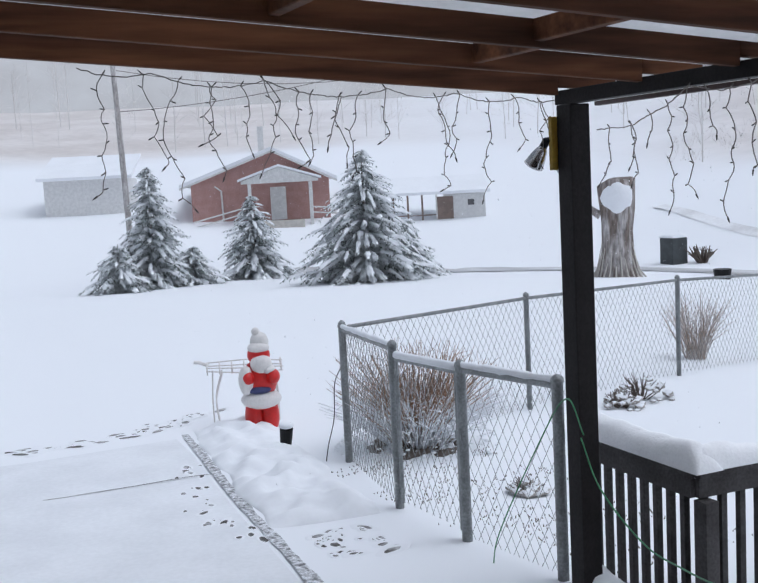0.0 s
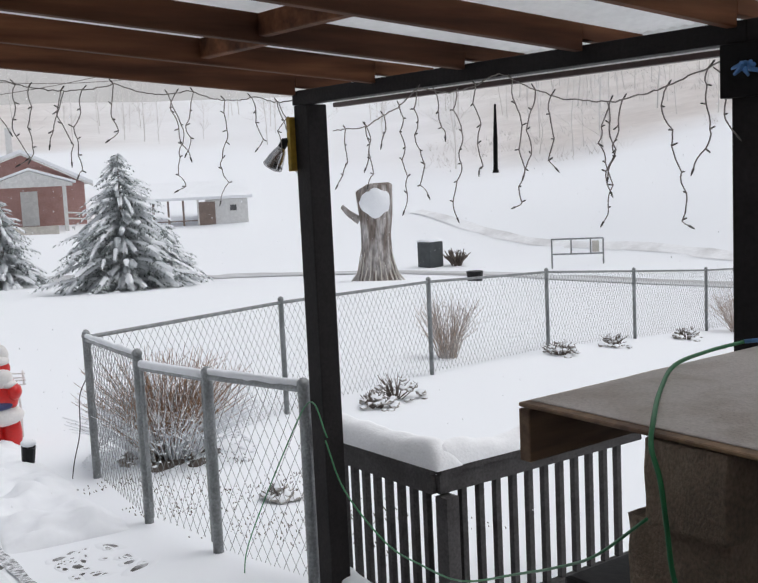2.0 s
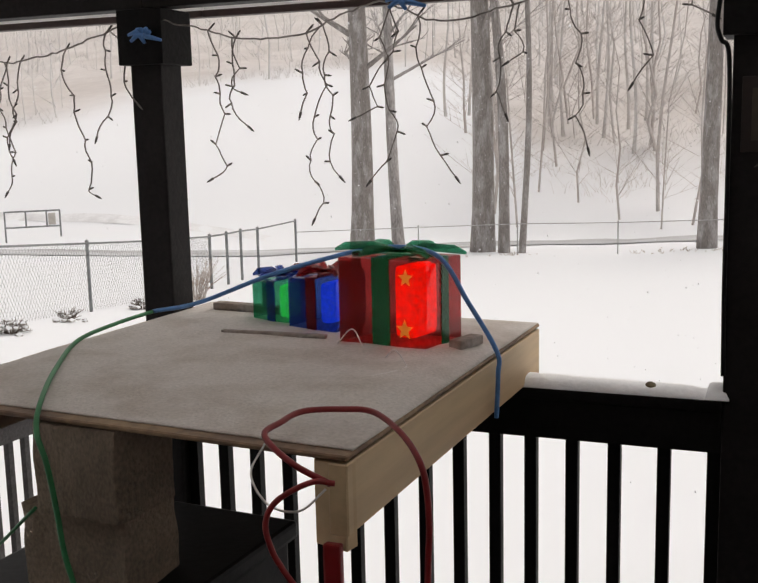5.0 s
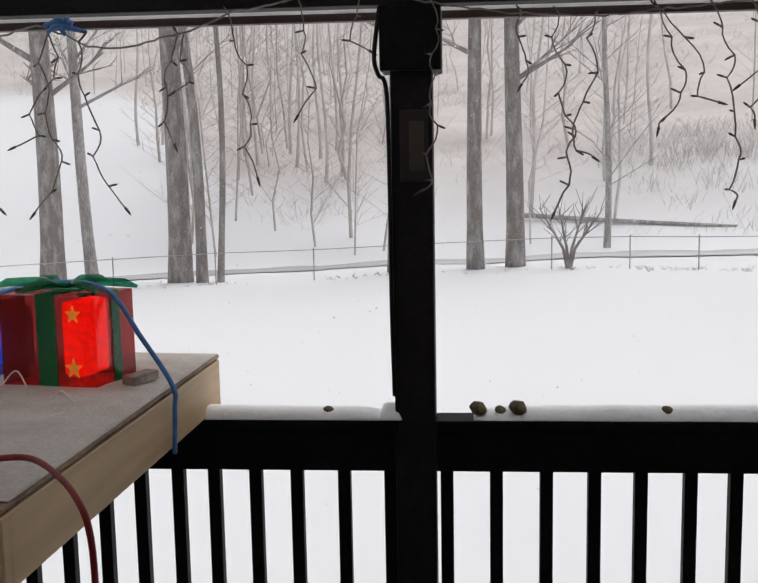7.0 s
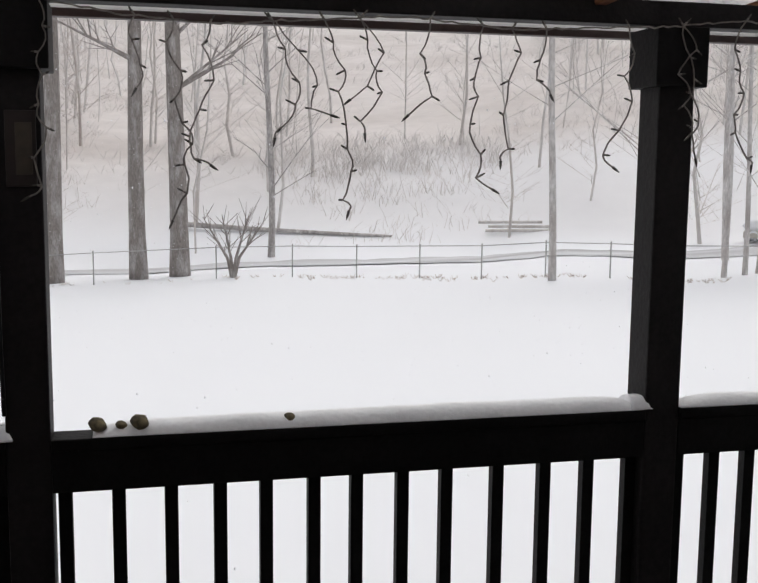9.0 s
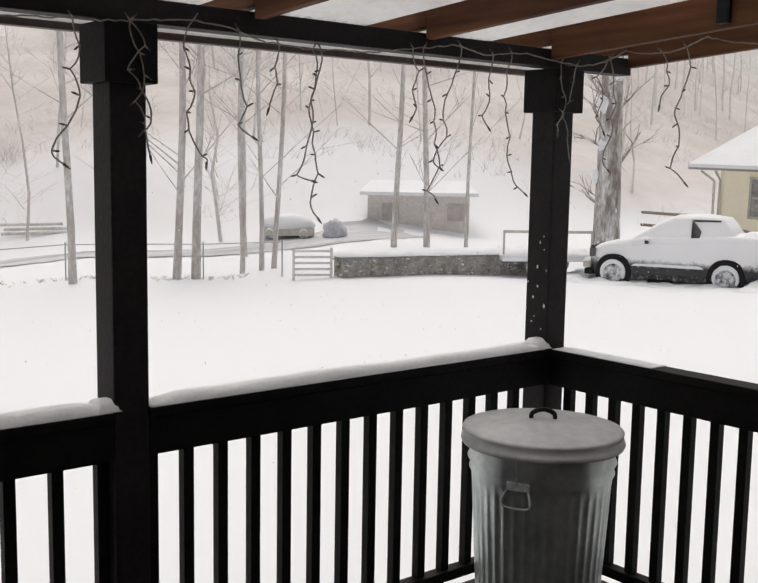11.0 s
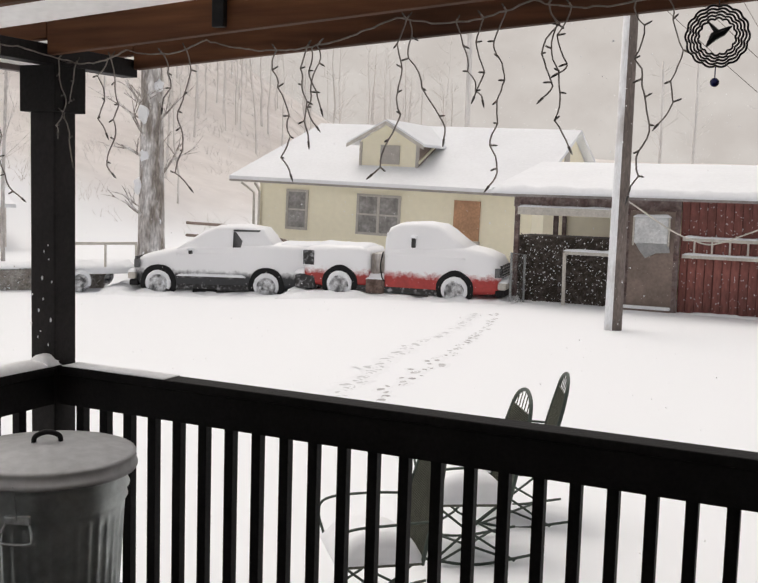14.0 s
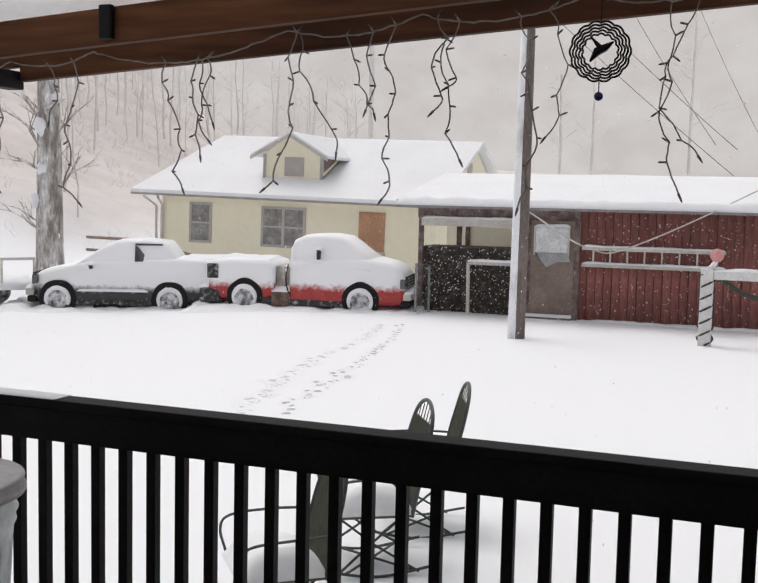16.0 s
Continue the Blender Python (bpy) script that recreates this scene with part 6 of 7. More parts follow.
window(house, 4.13, 1.31, 1.51, 1.23, mull=2, label="paired double-hung windows with pale frames")
part("boarded_window", boxed(7.70, 8.63, -0.06, -0.014, 1.28, 2.60), mat("orange_plywood", (0.52, 0.29, 0.17), 0.7, var=0.2, scale=2, fine=14), house, "window boarded over with orange plywood")
part("window_sill", boxed(7.66, 8.67, -0.09, -0.017, 1.16, 1.27), HOUSE_TRIM, house)
part("downspout", tubed([(-0.45, -0.55, 2.8), (-0.12, -0.2, 2.45), (-0.12, -0.09, -0.3)], 0.05, 8), PLASTER, house)
part("downspout", tubed([(0.1, -0.5, 2.8), (0.06, -0.12, 2.5), (0.06, -0.09, -0.3)], 0.045, 8), PLASTER, house)
for z0 in (0.95, 0.5):
    part("ramp_rail", tubed([(-2.2, -1.4, z0 + 0.28), (0.0, -1.5, z0 + 0.3), (2.6, -1.6, z0 - 0.15)], 0.055, 6), TAUPE, house, "snowy rail of an entrance ramp")

SHED = pose(23.44, 5.2, -1.1, 0, 0, -88)
OLD_BEAM = mat("dark_old_board", (0.13, 0.085, 0.078), 0.9, var=0.4, scale=4, fine=18, bump=0.4, alt=(0.24, 0.19, 0.18))
shed = thing("red_shed", "long dark red board shed with an open bay and snowy roof", "shed", SHED)
part("wall", wall_box(bmesh.new(), 3.86, 13.0, 1.4, 5.0, -0.5, 2.6), RED_BARN, shed)
for k in range(48):
    w = 0.175 + 0.006 * ((k * 5) % 3 - 1)
    lift = 0.004 * ((k * 7) % 4)
    one = part("wall_board", boxed(0, w, 1.36 - lift, 1.396, -0.2, 2.6, bevel=0.004), RED_BARN, shed)
    one.location.x = 3.86 + k * 0.19
part("bay_wall", boxed(-0.2, 3.85, 4.4, 4.5, -0.4, 2.6), CREAM, shed)
for x in (0.35, 1.75, 3.0):
    part("bay_stud", boxed(x, x + 0.1, 4.3, 4.39, -0.4, 2.5), OLD_BEAM if x < 1 else PLASTER, shed)
part("bay_beam", boxed(-0.1, 3.85, 1.3, 1.42, 2.36, 2.6), OLD_BEAM, shed)
part("bay_header", boxed(0.02, 2.62, 1.2, 1.29, 2.17, 2.35), PLASTER, shed, "snow-topped pale header board")
part("header_snow", mound(bmesh.new(), 0.02, 2.62, 1.17, 1.30, 2.351, 0.05, nx=40, ny=5), SNOW, shed, smooth=True)
for x, y in ((-0.08, 1.31), (0.55, 2.6), (2.60, 1.31)):
    part("bay_post", boxed(x, x + 0.11, y, y + 0.11, -0.4, 2.36), OLD_BEAM, shed)
brush = bmesh.new()
rng = random.Random(9)
for _ in range(2600):
    p = Vector((rng.uniform(0.02, 2.6), rng.uniform(1.42, 1.6), rng.uniform(-0.1, 1.62)))
    d = Vector((rng.uniform(-1, 1), rng.uniform(-1, 0.1), rng.uniform(-1, 1))).normalized() * rng.uniform(0.05, 0.14)
    tube(brush, [p, p + d], [0.014, 0.006], 3, cap=False)
box(brush, 0.0, 2.62, 1.5, 2.5, -0.2, 1.66)
part("stacked_brush", brush, mat("dark_brush", (0.065, 0.052, 0.042), 0.9, var=0.5, scale=9, fine=40, alt=(0.17, 0.145, 0.13), blend=0.58), shed, "dark piled brush inside the bay")
clots = bmesh.new()
for _ in range(420):
    c = Vector((rng.uniform(0.0, 2.6), rng.uniform(1.38, 1.47), rng.uniform(0.0, 1.66)))
    made = bmesh.ops.create_icosphere(clots, subdivisions=1, radius=rng.uniform(0.008, 0.021))["verts"]
    bmesh.ops.translate(clots, verts=made, vec=c)
for _ in range(520):
    c = Vector((rng.uniform(3.9, 9.5), rng.uniform(1.335, 1.352), rng.uniform(0.1, 2.5)))
    made = bmesh.ops.create_icosphere(clots, subdivisions=1, radius=rng.uniform(0.006, 0.015))["verts"]
    bmesh.ops.translate(clots, verts=made, vec=c)
tagged(part("clotted_snow", clots, SNOW, shed, "flecks of snow stuck to brush and boards"), kind="stuff")
part("taupe_panel", boxed(2.72, 3.85, 1.22, 1.275, 0.12, 2.36), TAUPE, shed, "taupe sheet beside the bay")
part("corner_board", boxed(3.74, 3.86, 1.19, 1.219, 0.0, 2.36), OLD_BEAM, shed)
part("sill_snow", boxed(2.5, 3.74, 1.05, 1.215, 0.10, 0.17, bevel=0.03), SNOW, shed)
part("sill_board", boxed(2.5, 3.74, 1.08, 1.2, -0.1, 0.098, bevel=0.01), TAUPE, shed)
part("base_board", boxed(3.87, 13.0, 1.15, 1.33, -0.3, 0.03, bevel=0.01), OLD_BEAM, shed)
part("base_snow", mound(bmesh.new(), 3.87, 13.0, 1.13, 1.34, 0.031, 0.06, nx=120, ny=5, rough=0.9, seed=6), SNOW, shed, smooth=True)
part("roof", slab(bmesh.new(), [(-0.5, 0.75, 2.66), (13.4, 0.75, 2.66), (13.4, 5.2, 3.42), (-0.5, 5.2, 3.42)], 0.14), SNOW, shed, "low roof under thick snow")
part("roof_edge_snow", mound(bmesh.new(), -0.5, 13.4, 0.66, 1.1, 2.70, 0.16, nx=120, ny=8, seed=4), SNOW, shed, "rounded lip of snow along the eaves", smooth=True)
part("eave_board", boxed(-0.5, 13.4, 0.74, 0.80, 2.60, 2.66), mat("grey_gutter", (0.30, 0.275, 0.27), 0.6), shed)
cover = part("wall_cover", boxed(2.84, 3.60, 1.13, 1.215, 1.62, 2.22, bevel=0.03), mat("milky_plastic", (0.58, 0.60, 0.61), 0.4, var=0.18, scale=4, fine=20, bump=0.3, alt=(0.72, 0.73, 0.74)), shed, "milky plastic-wrapped box on the wall")
part("cover_snow", mound(bmesh.new(), 2.80, 3.66, 1.08, 1.22, 2.221, 0.07, nx=20, ny=5), SNOW, cover, smooth=True)
for x in (2.805, 3.605):
    part("cover_frame", boxed(x, x + 0.034, 1.11, 1.215, 1.56, 2.22, bevel=0.008), PLASTER, cover)
sheet = bmesh.new()
sv = [sheet.verts.new(p) for p in ((2.86, 1.15, 1.63), (3.62, 1.15, 1.63), (3.66, 1.17, 1.42), (3.35, 1.14, 1.40), (3.12, 1.12, 1.28), (2.98, 1.14, 1.44))]
sheet.faces.new(sv)
bmesh.ops.solidify(sheet, geom=sheet.faces[:], thickness=0.01)
part("loose_sheet", sheet, mat("milky_plastic", (0.58, 0.60, 0.61)), cover, "torn flap of plastic")
ladder = thing("ladder", "pale ladder hung level on the red shed wall", "ladder", SHED)
for z in (1.71, 1.32):
    part("rail", boxed(3.92, 7.1, 1.22, 1.30, z, z + 0.07), PLASTER, ladder)
    part("rail_snow", mound(bmesh.new(), 3.92, 7.1, 1.20, 1.31, z + 0.071, 0.05, nx=70, ny=5, seed=z), SNOW, ladder, smooth=True)
for k in range(8):
    part("rung", boxed(4.16 + k * 0.385, 4.20 + k * 0.385, 1.24, 1.28, 1.39, 1.71), PLASTER, ladder)
goal = thing("pipe_frame", "snow-topped pale pipe frame standing in the bay", "frame", SHED)
part("upright", tubed([(1.28, 1.05, -0.1), (1.26, 1.05, 1.31)], 0.045, 8), PLASTER, goal)
part("crossbar", tubed([(1.26, 1.05, 1.31), (2.6, 1.05, 1.31)], 0.045, 8), PLASTER, goal)
part("crossbar_snow", mound(bmesh.new(), 1.22, 2.6, 1.0, 1.1, 1.345, 0.06, nx=30, ny=5), SNOW, goal, smooth=True)
wing = thing("wire_gate", "open wire gate beside the shed bay", "gate", on(24.01, 5.11, 0, -31.3))
part("frame_tube", tubed([(0, 0, -0.1), (0, 0, 1.2), (0.5, 0.1, 1.15), (0.5, 0.1, -0.1)], 0.03, 8), FENCE_STEEL, wing)
part("wire_mesh", chain(bmesh.new(), (0, 0, 0), (0.5, 0.1, 0), 0.0, 1.15, 0.1, 0.003), FENCE_STEEL, wing)

# ---------- vehicles ----------


CAKED_TYRE = mat("snow_caked_rubber", (0.06, 0.06, 0.062), 0.9, var=0.3, scale=7, fine=40, bump=0.4, alt=(0.80, 0.82, 0.85), blend=0.47)


def wheel(parent, x, y, r, w, snowy=False, z=None):
    z = r if z is None else z
    bm = lathe(bmesh.new(), [(r * 0.6, -w / 2), (r * 0.92, -w / 2), (r, -w * 0.3), (r, w * 0.3), (r * 0.92, w / 2), (r * 0.6, w / 2)], 28)
    bmesh.ops.transform(bm, matrix=pose(x, y, z, 90), verts=bm.verts)
    t = part("wheel", bm, CAKED_TYRE if snowy else TYRE, parent, smooth=True)
    s = -1 if y < 0 else 1
    rimb = lathe(bmesh.new(), [(0.03, -0.06), (r * 0.2, -0.055), (r * 0.3, -0.02), (r * 0.5, -0.03), (r * 0.62, -0.06), (r * 0.62, 0.04), (0.03, 0.04)], 24)
    bmesh.ops.transform(rimb, matrix=pose(x, y + s * w * 0.36, z, 90), verts=rimb.verts)
    part("rim", rimb, RIM, t, smooth=True)
    if snowy:
        n = 20
        packed = [(x + r * 0.86 * math.cos(a), y + s * w * 0.42, z + r * 0.86 * math.sin(a)) for a in [-0.5 + (math.pi + 1.0) * k / n for k in range(n + 1)]]
        part("packed_snow", tubed(packed, [0.035 + 0.025 * math.sin(math.pi * k / n) + 0.012 * noise.noise((k * 0.8, x, y)) for k in range(n + 1)], 8), SNOW, t, "snow packed on the tyre", smooth=True)
    return t


def wheel_well(parent, x, side, r, z, deep):
    """A black disc on the wing that stands in for the shaded opening over its wheel."""
    bm = lathe(bmesh.new(), [(0.0, -0.15), (r * 0.96, -0.15), (r, -0.13), (r, 0.0), (r * 0.97, 0.006), (0.0, 0.006)], 28, lambda a, h: 1 + 0.02 * math.sin(5 * a))
    bmesh.ops.transform(bm, matrix=pose(x, side * deep, z, -90 * side), verts=bm.verts)
    part("wheel_well", bm, BLACK, parent)


def plastered(name, paint, line, ragged=0.14):
    """Paint below, wind-packed snow above a ragged line at the given height."""
    m = mat(name, paint, 0.45, var=0.15, scale=3, fine=16, bump=0.35)
    n, l = m.node_tree.nodes, m.node_tree.links
    co, sep, tex, mul, add, span, mix = (n.new(k) for k in ("ShaderNodeTexCoord", "ShaderNodeSeparateXYZ", "ShaderNodeTexNoise", "ShaderNodeMath", "ShaderNodeMath", "ShaderNodeMapRange", "ShaderNodeMix"))
    l.new(co.outputs["Object"], sep.inputs["Vector"]), l.new(co.outputs["Object"], tex.inputs["Vector"])
    tex.inputs["Scale"].default_value, tex.inputs["Detail"].default_value, tex.inputs["Roughness"].default_value = 4.5, 8, 0.8
    mul.operation, add.operation, mix.data_type = "MULTIPLY", "ADD", "RGBA"
    mul.inputs[1].default_value = ragged * 4
    l.new(tex.outputs["Fac"], mul.inputs[0]), l.new(mul.outputs["Value"], add.inputs[0]), l.new(sep.outputs["Z"], add.inputs[1])
    middle = line + ragged * 2
    span.inputs["From Min"].default_value, span.inputs["From Max"].default_value = middle - 0.07, middle + 0.09
    l.new(add.outputs["Value"], span.inputs["Value"]), l.new(span.outputs["Result"], mix.inputs["Factor"])
    bsdf = n["Principled BSDF"]
    l.new(bsdf.inputs["Base Color"].links[0].from_socket, mix.inputs["A"])
    mix.inputs["B"].default_value = (0.92, 0.93, 0.95, 1)
    l.new(mix.outputs["Result"], bsdf.inputs["Base Color"])
    return m


def loft(stations, seg=5):
    """A closed body through upright rounded sections: x, low z, high z, half width low, half width high."""
    bm, rings = bmesh.new(), []
    for x, z0, z1, w0, w1 in stations:
        h = z1 - z0
        c = min(0.14, h * 0.3)
        side = [(w0 * 0.94, z0), (w0, z0 + h * 0.12), (w0 * 0.5 + w1 * 0.5, z0 + h * 0.5), (w1, z1 - c)]
        side += [(w1 - c + c * math.cos(a), z1 - c + c * math.sin(a)) for a in [math.pi / 2 * k / seg for k in range(1, seg + 1)]]
        ring = [(y, z) for y, z in side] + [(0, z1 + 0.02)] + [(-y, z) for y, z in side[::-1]]
        rings.append([bm.verts.new((x, y, z)) for y, z in ring])
    n = len(rings[0])
    for a, b in zip(rings, rings[1:]):
        for k in range(n):
            bm.faces.new((a[k], a[(k + 1) % n], b[(k + 1) % n], b[k]))
    bm.faces.new(rings[0]), bm.faces.new(rings[-1][::-1])
    bmesh.ops.recalc_face_normals(bm, faces=bm.faces)
    return bm


def pickup(m, base, bodies, cab, paint, label, bed, mirror, glass, tail, low):
    """A pickup, its front towards +x, sunk a little into the snow at z = 0."""
    t = thing("pickup_truck", label, "pickup", m, group="parked pickups")
    for name, stations in bodies:
        part(name, loft(stations), paint, t, smooth=True)
    part("cab", loft(cab), paint, t, "cab hidden under snow", smooth=True)
    x0, x1, z = bed
    part("bed_snow", mound(bmesh.new(), x0, x1, -0.74, 0.74, z, 0.09, nx=20, ny=12, rough=0.6), SNOW, t, "snow heaped in the bed", smooth=True)
    part("snow_drift", mound(bmesh.new(), -base / 2 - 1.4, base / 2 + 1.5, -1.8, 1.8, -0.12, 0.20, nx=70, ny=30, rough=0.7, seed=base), SNOW, t, "snow drifted under and round the wheels", smooth=True)
    front, back = bodies[-1][1][-1][0], bodies[0][1][0][0]
    part("bumper", boxed(front - 0.1, front + 0.13, -0.85, 0.85, low + 0.0, low + 0.16, bevel=0.04), BLACK, t)
    part("bumper", boxed(front - 0.04, front + 0.17, -0.87, 0.87, low + 0.17, low + 0.34, bevel=0.05), PLASTER, t, "snow-filmed front bumper")
    part("bumper_snow", mound(bmesh.new(), front - 0.02, front + 0.2, -0.88, 0.88, low + 0.341, 0.09, nx=6, ny=14), SNOW, t, smooth=True)
    part("bumper", boxed(back - 0.24, back + 0.3, -0.895, 0.895, 0.10, 0.44, bevel=0.06), GRILLE, t, "dark rear corner flecked with snow")
    part("bumper_snow", mound(bmesh.new(), back - 0.28, back + 0.02, -0.88, 0.88, 0.461, 0.16, nx=6, ny=14), SNOW, t, smooth=True)
    part("grille", boxed(front - 0.05, front + 0.035, -0.66, 0.66, low + 0.44, low + 0.74, bevel=0.01), GRILLE, t, "dark grille flecked with snow")
    for k in range(4):
        part("grille_bar", boxed(front + 0.036, front + 0.05, -0.62, 0.62, low + 0.47 + k * 0.07, low + 0.49 + k * 0.07, bevel=0.004), RIM, t)
    for s in (-1, 1):
        part("headlight", boxed(front - 0.12, front + 0.01, s * 0.72 - 0.12, s * 0.72 + 0.12, low + 0.46, low + 0.68, bevel=0.02), GLASS_DARK, t)
        part("tail_light", boxed(back - 0.03, back + 0.26, s * 0.83 - 0.06, s * 0.83 + 0.055, tail, tail + 0.36, bevel=0.02), GRILLE, t, "dark tail corner bare of snow")
        for shape in glass:
            pane = bmesh.new()
            pane.faces.new([pane.verts.new((x, s * y, z)) for x, y, z in shape])
            bmesh.ops.solidify(pane, geom=pane.faces[:], thickness=0.03)
            part("side_window", pane, GLASS_DARK, t, "bare strip of dark side glass")
        part("side_mirror", boxed(mirror[0], mirror[0] + 0.09, s * 0.97 - 0.08, s * 0.97 + 0.08, mirror[1], mirror[1] + mirror[2], bevel=0.03), GRILLE, t)
        part("mirror_snow", blob(bmesh.new(), (mirror[0] + 0.05, s * 0.97, mirror[1] + mirror[2]), (0.09, 0.10, 0.05), 0, sub=2), SNOW, t, smooth=True)
        part("rocker_panel", boxed(-base / 2 + 0.36, base / 2 - 0.36, s * 0.80 - 0.10, s * 0.80 + 0.085, 0.10, 0.26, bevel=0.03), GRILLE, t, "dark sill flecked with snow")
        for x in (-base / 2, base / 2):
            wheel_well(t, x, s, 0.46, 0.27, 0.907)
            wheel(t, x, s * 0.84, 0.325, 0.24, True, 0.25)
    return t


GRILLE = mat("snow_flecked_black", (0.035, 0.034, 0.035), 0.7, var=0.4, scale=9, fine=60, bump=0.3, alt=(0.5, 0.51, 0.53), blend=0.64)
CHARCOAL = plastered("charcoal_under_snow", (0.045, 0.047, 0.052), 0.53, 0.10)
TRUCK_RED = plastered("red_under_snow", (0.46, 0.045, 0.04), 0.56, 0.14)
dark = pickup(pose(23.09, 12.81, -1.22, 0, 0, 113.6), 2.76,
       [("body", [(-2.80, 0.30, 1.20, 0.84, 0.84), (-2.7, 0.24, 1.27, 0.88, 0.86), (-1.6, 0.18, 1.31, 0.90, 0.87), (0.6, 0.16, 1.22, 0.90, 0.86), (0.98, 0.16, 1.14, 0.90, 0.84), (1.5, 0.18, 1.03, 0.89, 0.80), (1.85, 0.20, 0.93, 0.85, 0.72), (2.02, 0.24, 0.82, 0.78, 0.62)])],
       [(-1.56, 0.95, 1.28, 0.86, 0.82), (-1.42, 0.95, 1.50, 0.86, 0.76), (-1.26, 0.95, 1.70, 0.86, 0.71), (-0.7, 0.95, 1.77, 0.87, 0.70), (-0.05, 0.95, 1.73, 0.87, 0.70), (0.25, 0.95, 1.60, 0.87, 0.72), (0.58, 0.95, 1.40, 0.87, 0.76), (0.95, 0.95, 1.14, 0.87, 0.80)],
       CHARCOAL, "charcoal pickup plastered with snow, parked facing the woods", (-2.68, -1.65, 1.28), (0.50, 1.02, 0.12),
       [((-0.50, 0.85, 1.16), (-0.50, 0.745, 1.60), (-0.56, 0.745, 1.60), (-0.74, 0.80, 1.38), (-0.70, 0.85, 1.17)), ((-0.50, 0.75, 1.61), (-0.50, 0.735, 1.66), (-1.18, 0.735, 1.66), (-1.18, 0.75, 1.62))], 0.82, 0.16)
part("running_board", boxed(-0.85, 0.9, 0.82, 1.02, 0.42, 0.46, bevel=0.015), GRILLE, dark)
part("board_snow", mound(bmesh.new(), -0.85, 0.9, 0.82, 1.03, 0.461, 0.06, nx=30, ny=6), SNOW, dark, "snow along the running board", smooth=True)
part("step_bracket", boxed(-0.1, 0.5, 0.75, 0.95, -0.03, 0.14, bevel=0.03), BLACK, dark)
red = pickup(pose(24.29, 7.99, -1.05, 0, 0, -79.5), 2.90,
       [("bed_box", [(-2.40, 0.28, 1.05, 0.82, 0.82), (-2.28, 0.22, 1.16, 0.87, 0.86), (-1.9, 0.2, 1.20, 0.90, 0.87), (-1.0, 0.2, 1.20, 0.90, 0.87), (-0.80, 0.22, 1.14, 0.87, 0.85), (-0.73, 0.26, 1.02, 0.83, 0.80)]),
        ("front_body", [(-0.32, 0.16, 1.05, 0.86, 0.84), (-0.26, 0.14, 1.24, 0.90, 0.87), (1.2, 0.14, 1.30, 0.91, 0.87), (1.7, 0.16, 1.28, 0.91, 0.86), (2.1, 0.18, 1.20, 0.90, 0.82), (2.4, 0.20, 1.08, 0.87, 0.76), (2.52, 0.24, 0.90, 0.80, 0.66)])],
       [(-0.32, 0.95, 1.50, 0.87, 0.80), (-0.24, 0.95, 1.70, 0.87, 0.75), (0.0, 0.95, 1.81, 0.88, 0.73), (0.55, 0.95, 1.85, 0.88, 0.73), (0.95, 0.95, 1.80, 0.88, 0.73), (1.15, 0.95, 1.68, 0.88, 0.75), (1.4, 0.95, 1.48, 0.88, 0.78), (1.68, 0.95, 1.28, 0.88, 0.80)],
       TRUCK_RED, "red pickup plastered with snow, parked by the shed", (-2.3, -0.85, 1.16), (0.38, 1.24, 0.26),
       [], 0.70, 0.14)
part("chassis_step", boxed(-0.78, -0.30, -0.92, 0.92, 0.06, 0.42, bevel=0.04), mat("rusty_step", (0.10, 0.062, 0.05), 0.8, var=0.4, scale=5, fine=30, alt=(0.2, 0.14, 0.12)), red, "rusty box step between bed and cab")
part("step_snow", mound(bmesh.new(), -0.78, -0.30, -0.93, 0.93, 0.421, 0.22, nx=12, ny=20), SNOW, red, "snow heaped on the step", smooth=True)
part("bed_front", boxed(-0.70, -0.34, -0.70, 0.70, 0.3, 1.04, bevel=0.02), PLASTERED_BARK, red, "snow-filmed panel behind the cab")
part("hose", tubed(soft([(-0.36, -0.86, 1.1), (-0.40, -0.93, 0.8), (-0.36, -0.93, 0.5), (-0.30, -0.9, 0.38)]), 0.018, 6), BLACK, red)
for x in (0.15, 0.75):
    part("strut", tubed([(x, -0.8, 0.12), (x + 0.05, -0.82, -0.08)], 0.018, 6), BLACK, red)
trailer = thing("flat_trailer", "small snow-covered utility trailer with a rail", "trailer", on(21.39, 15.88, 0, 146.2))
part("bed", boxed(-1.2, 1.2, -0.7, 0.7, 0.45, 0.6, bevel=0.02), SNOW, trailer)
for x in (-1.2, -0.4, 0.4, 1.15):
    part("stake", boxed(x, x + 0.05, 0.66, 0.7, 0.6, 1.25), PLASTER, trailer)
part("rail", boxed(-1.2, 1.2, 0.66, 0.7, 1.2, 1.27), PLASTER, trailer)
part("bed_snow", mound(bmesh.new(), -1.25, 1.25, -0.74, 0.74, 0.602, 0.16, nx=24, ny=14, rough=0.7), SNOW, trailer, smooth=True)
for x, y in ((0.3, -0.75), (0.3, 0.75), (-0.7, -0.75)):
    wheel(trailer, x, y, 0.28, 0.18, True)

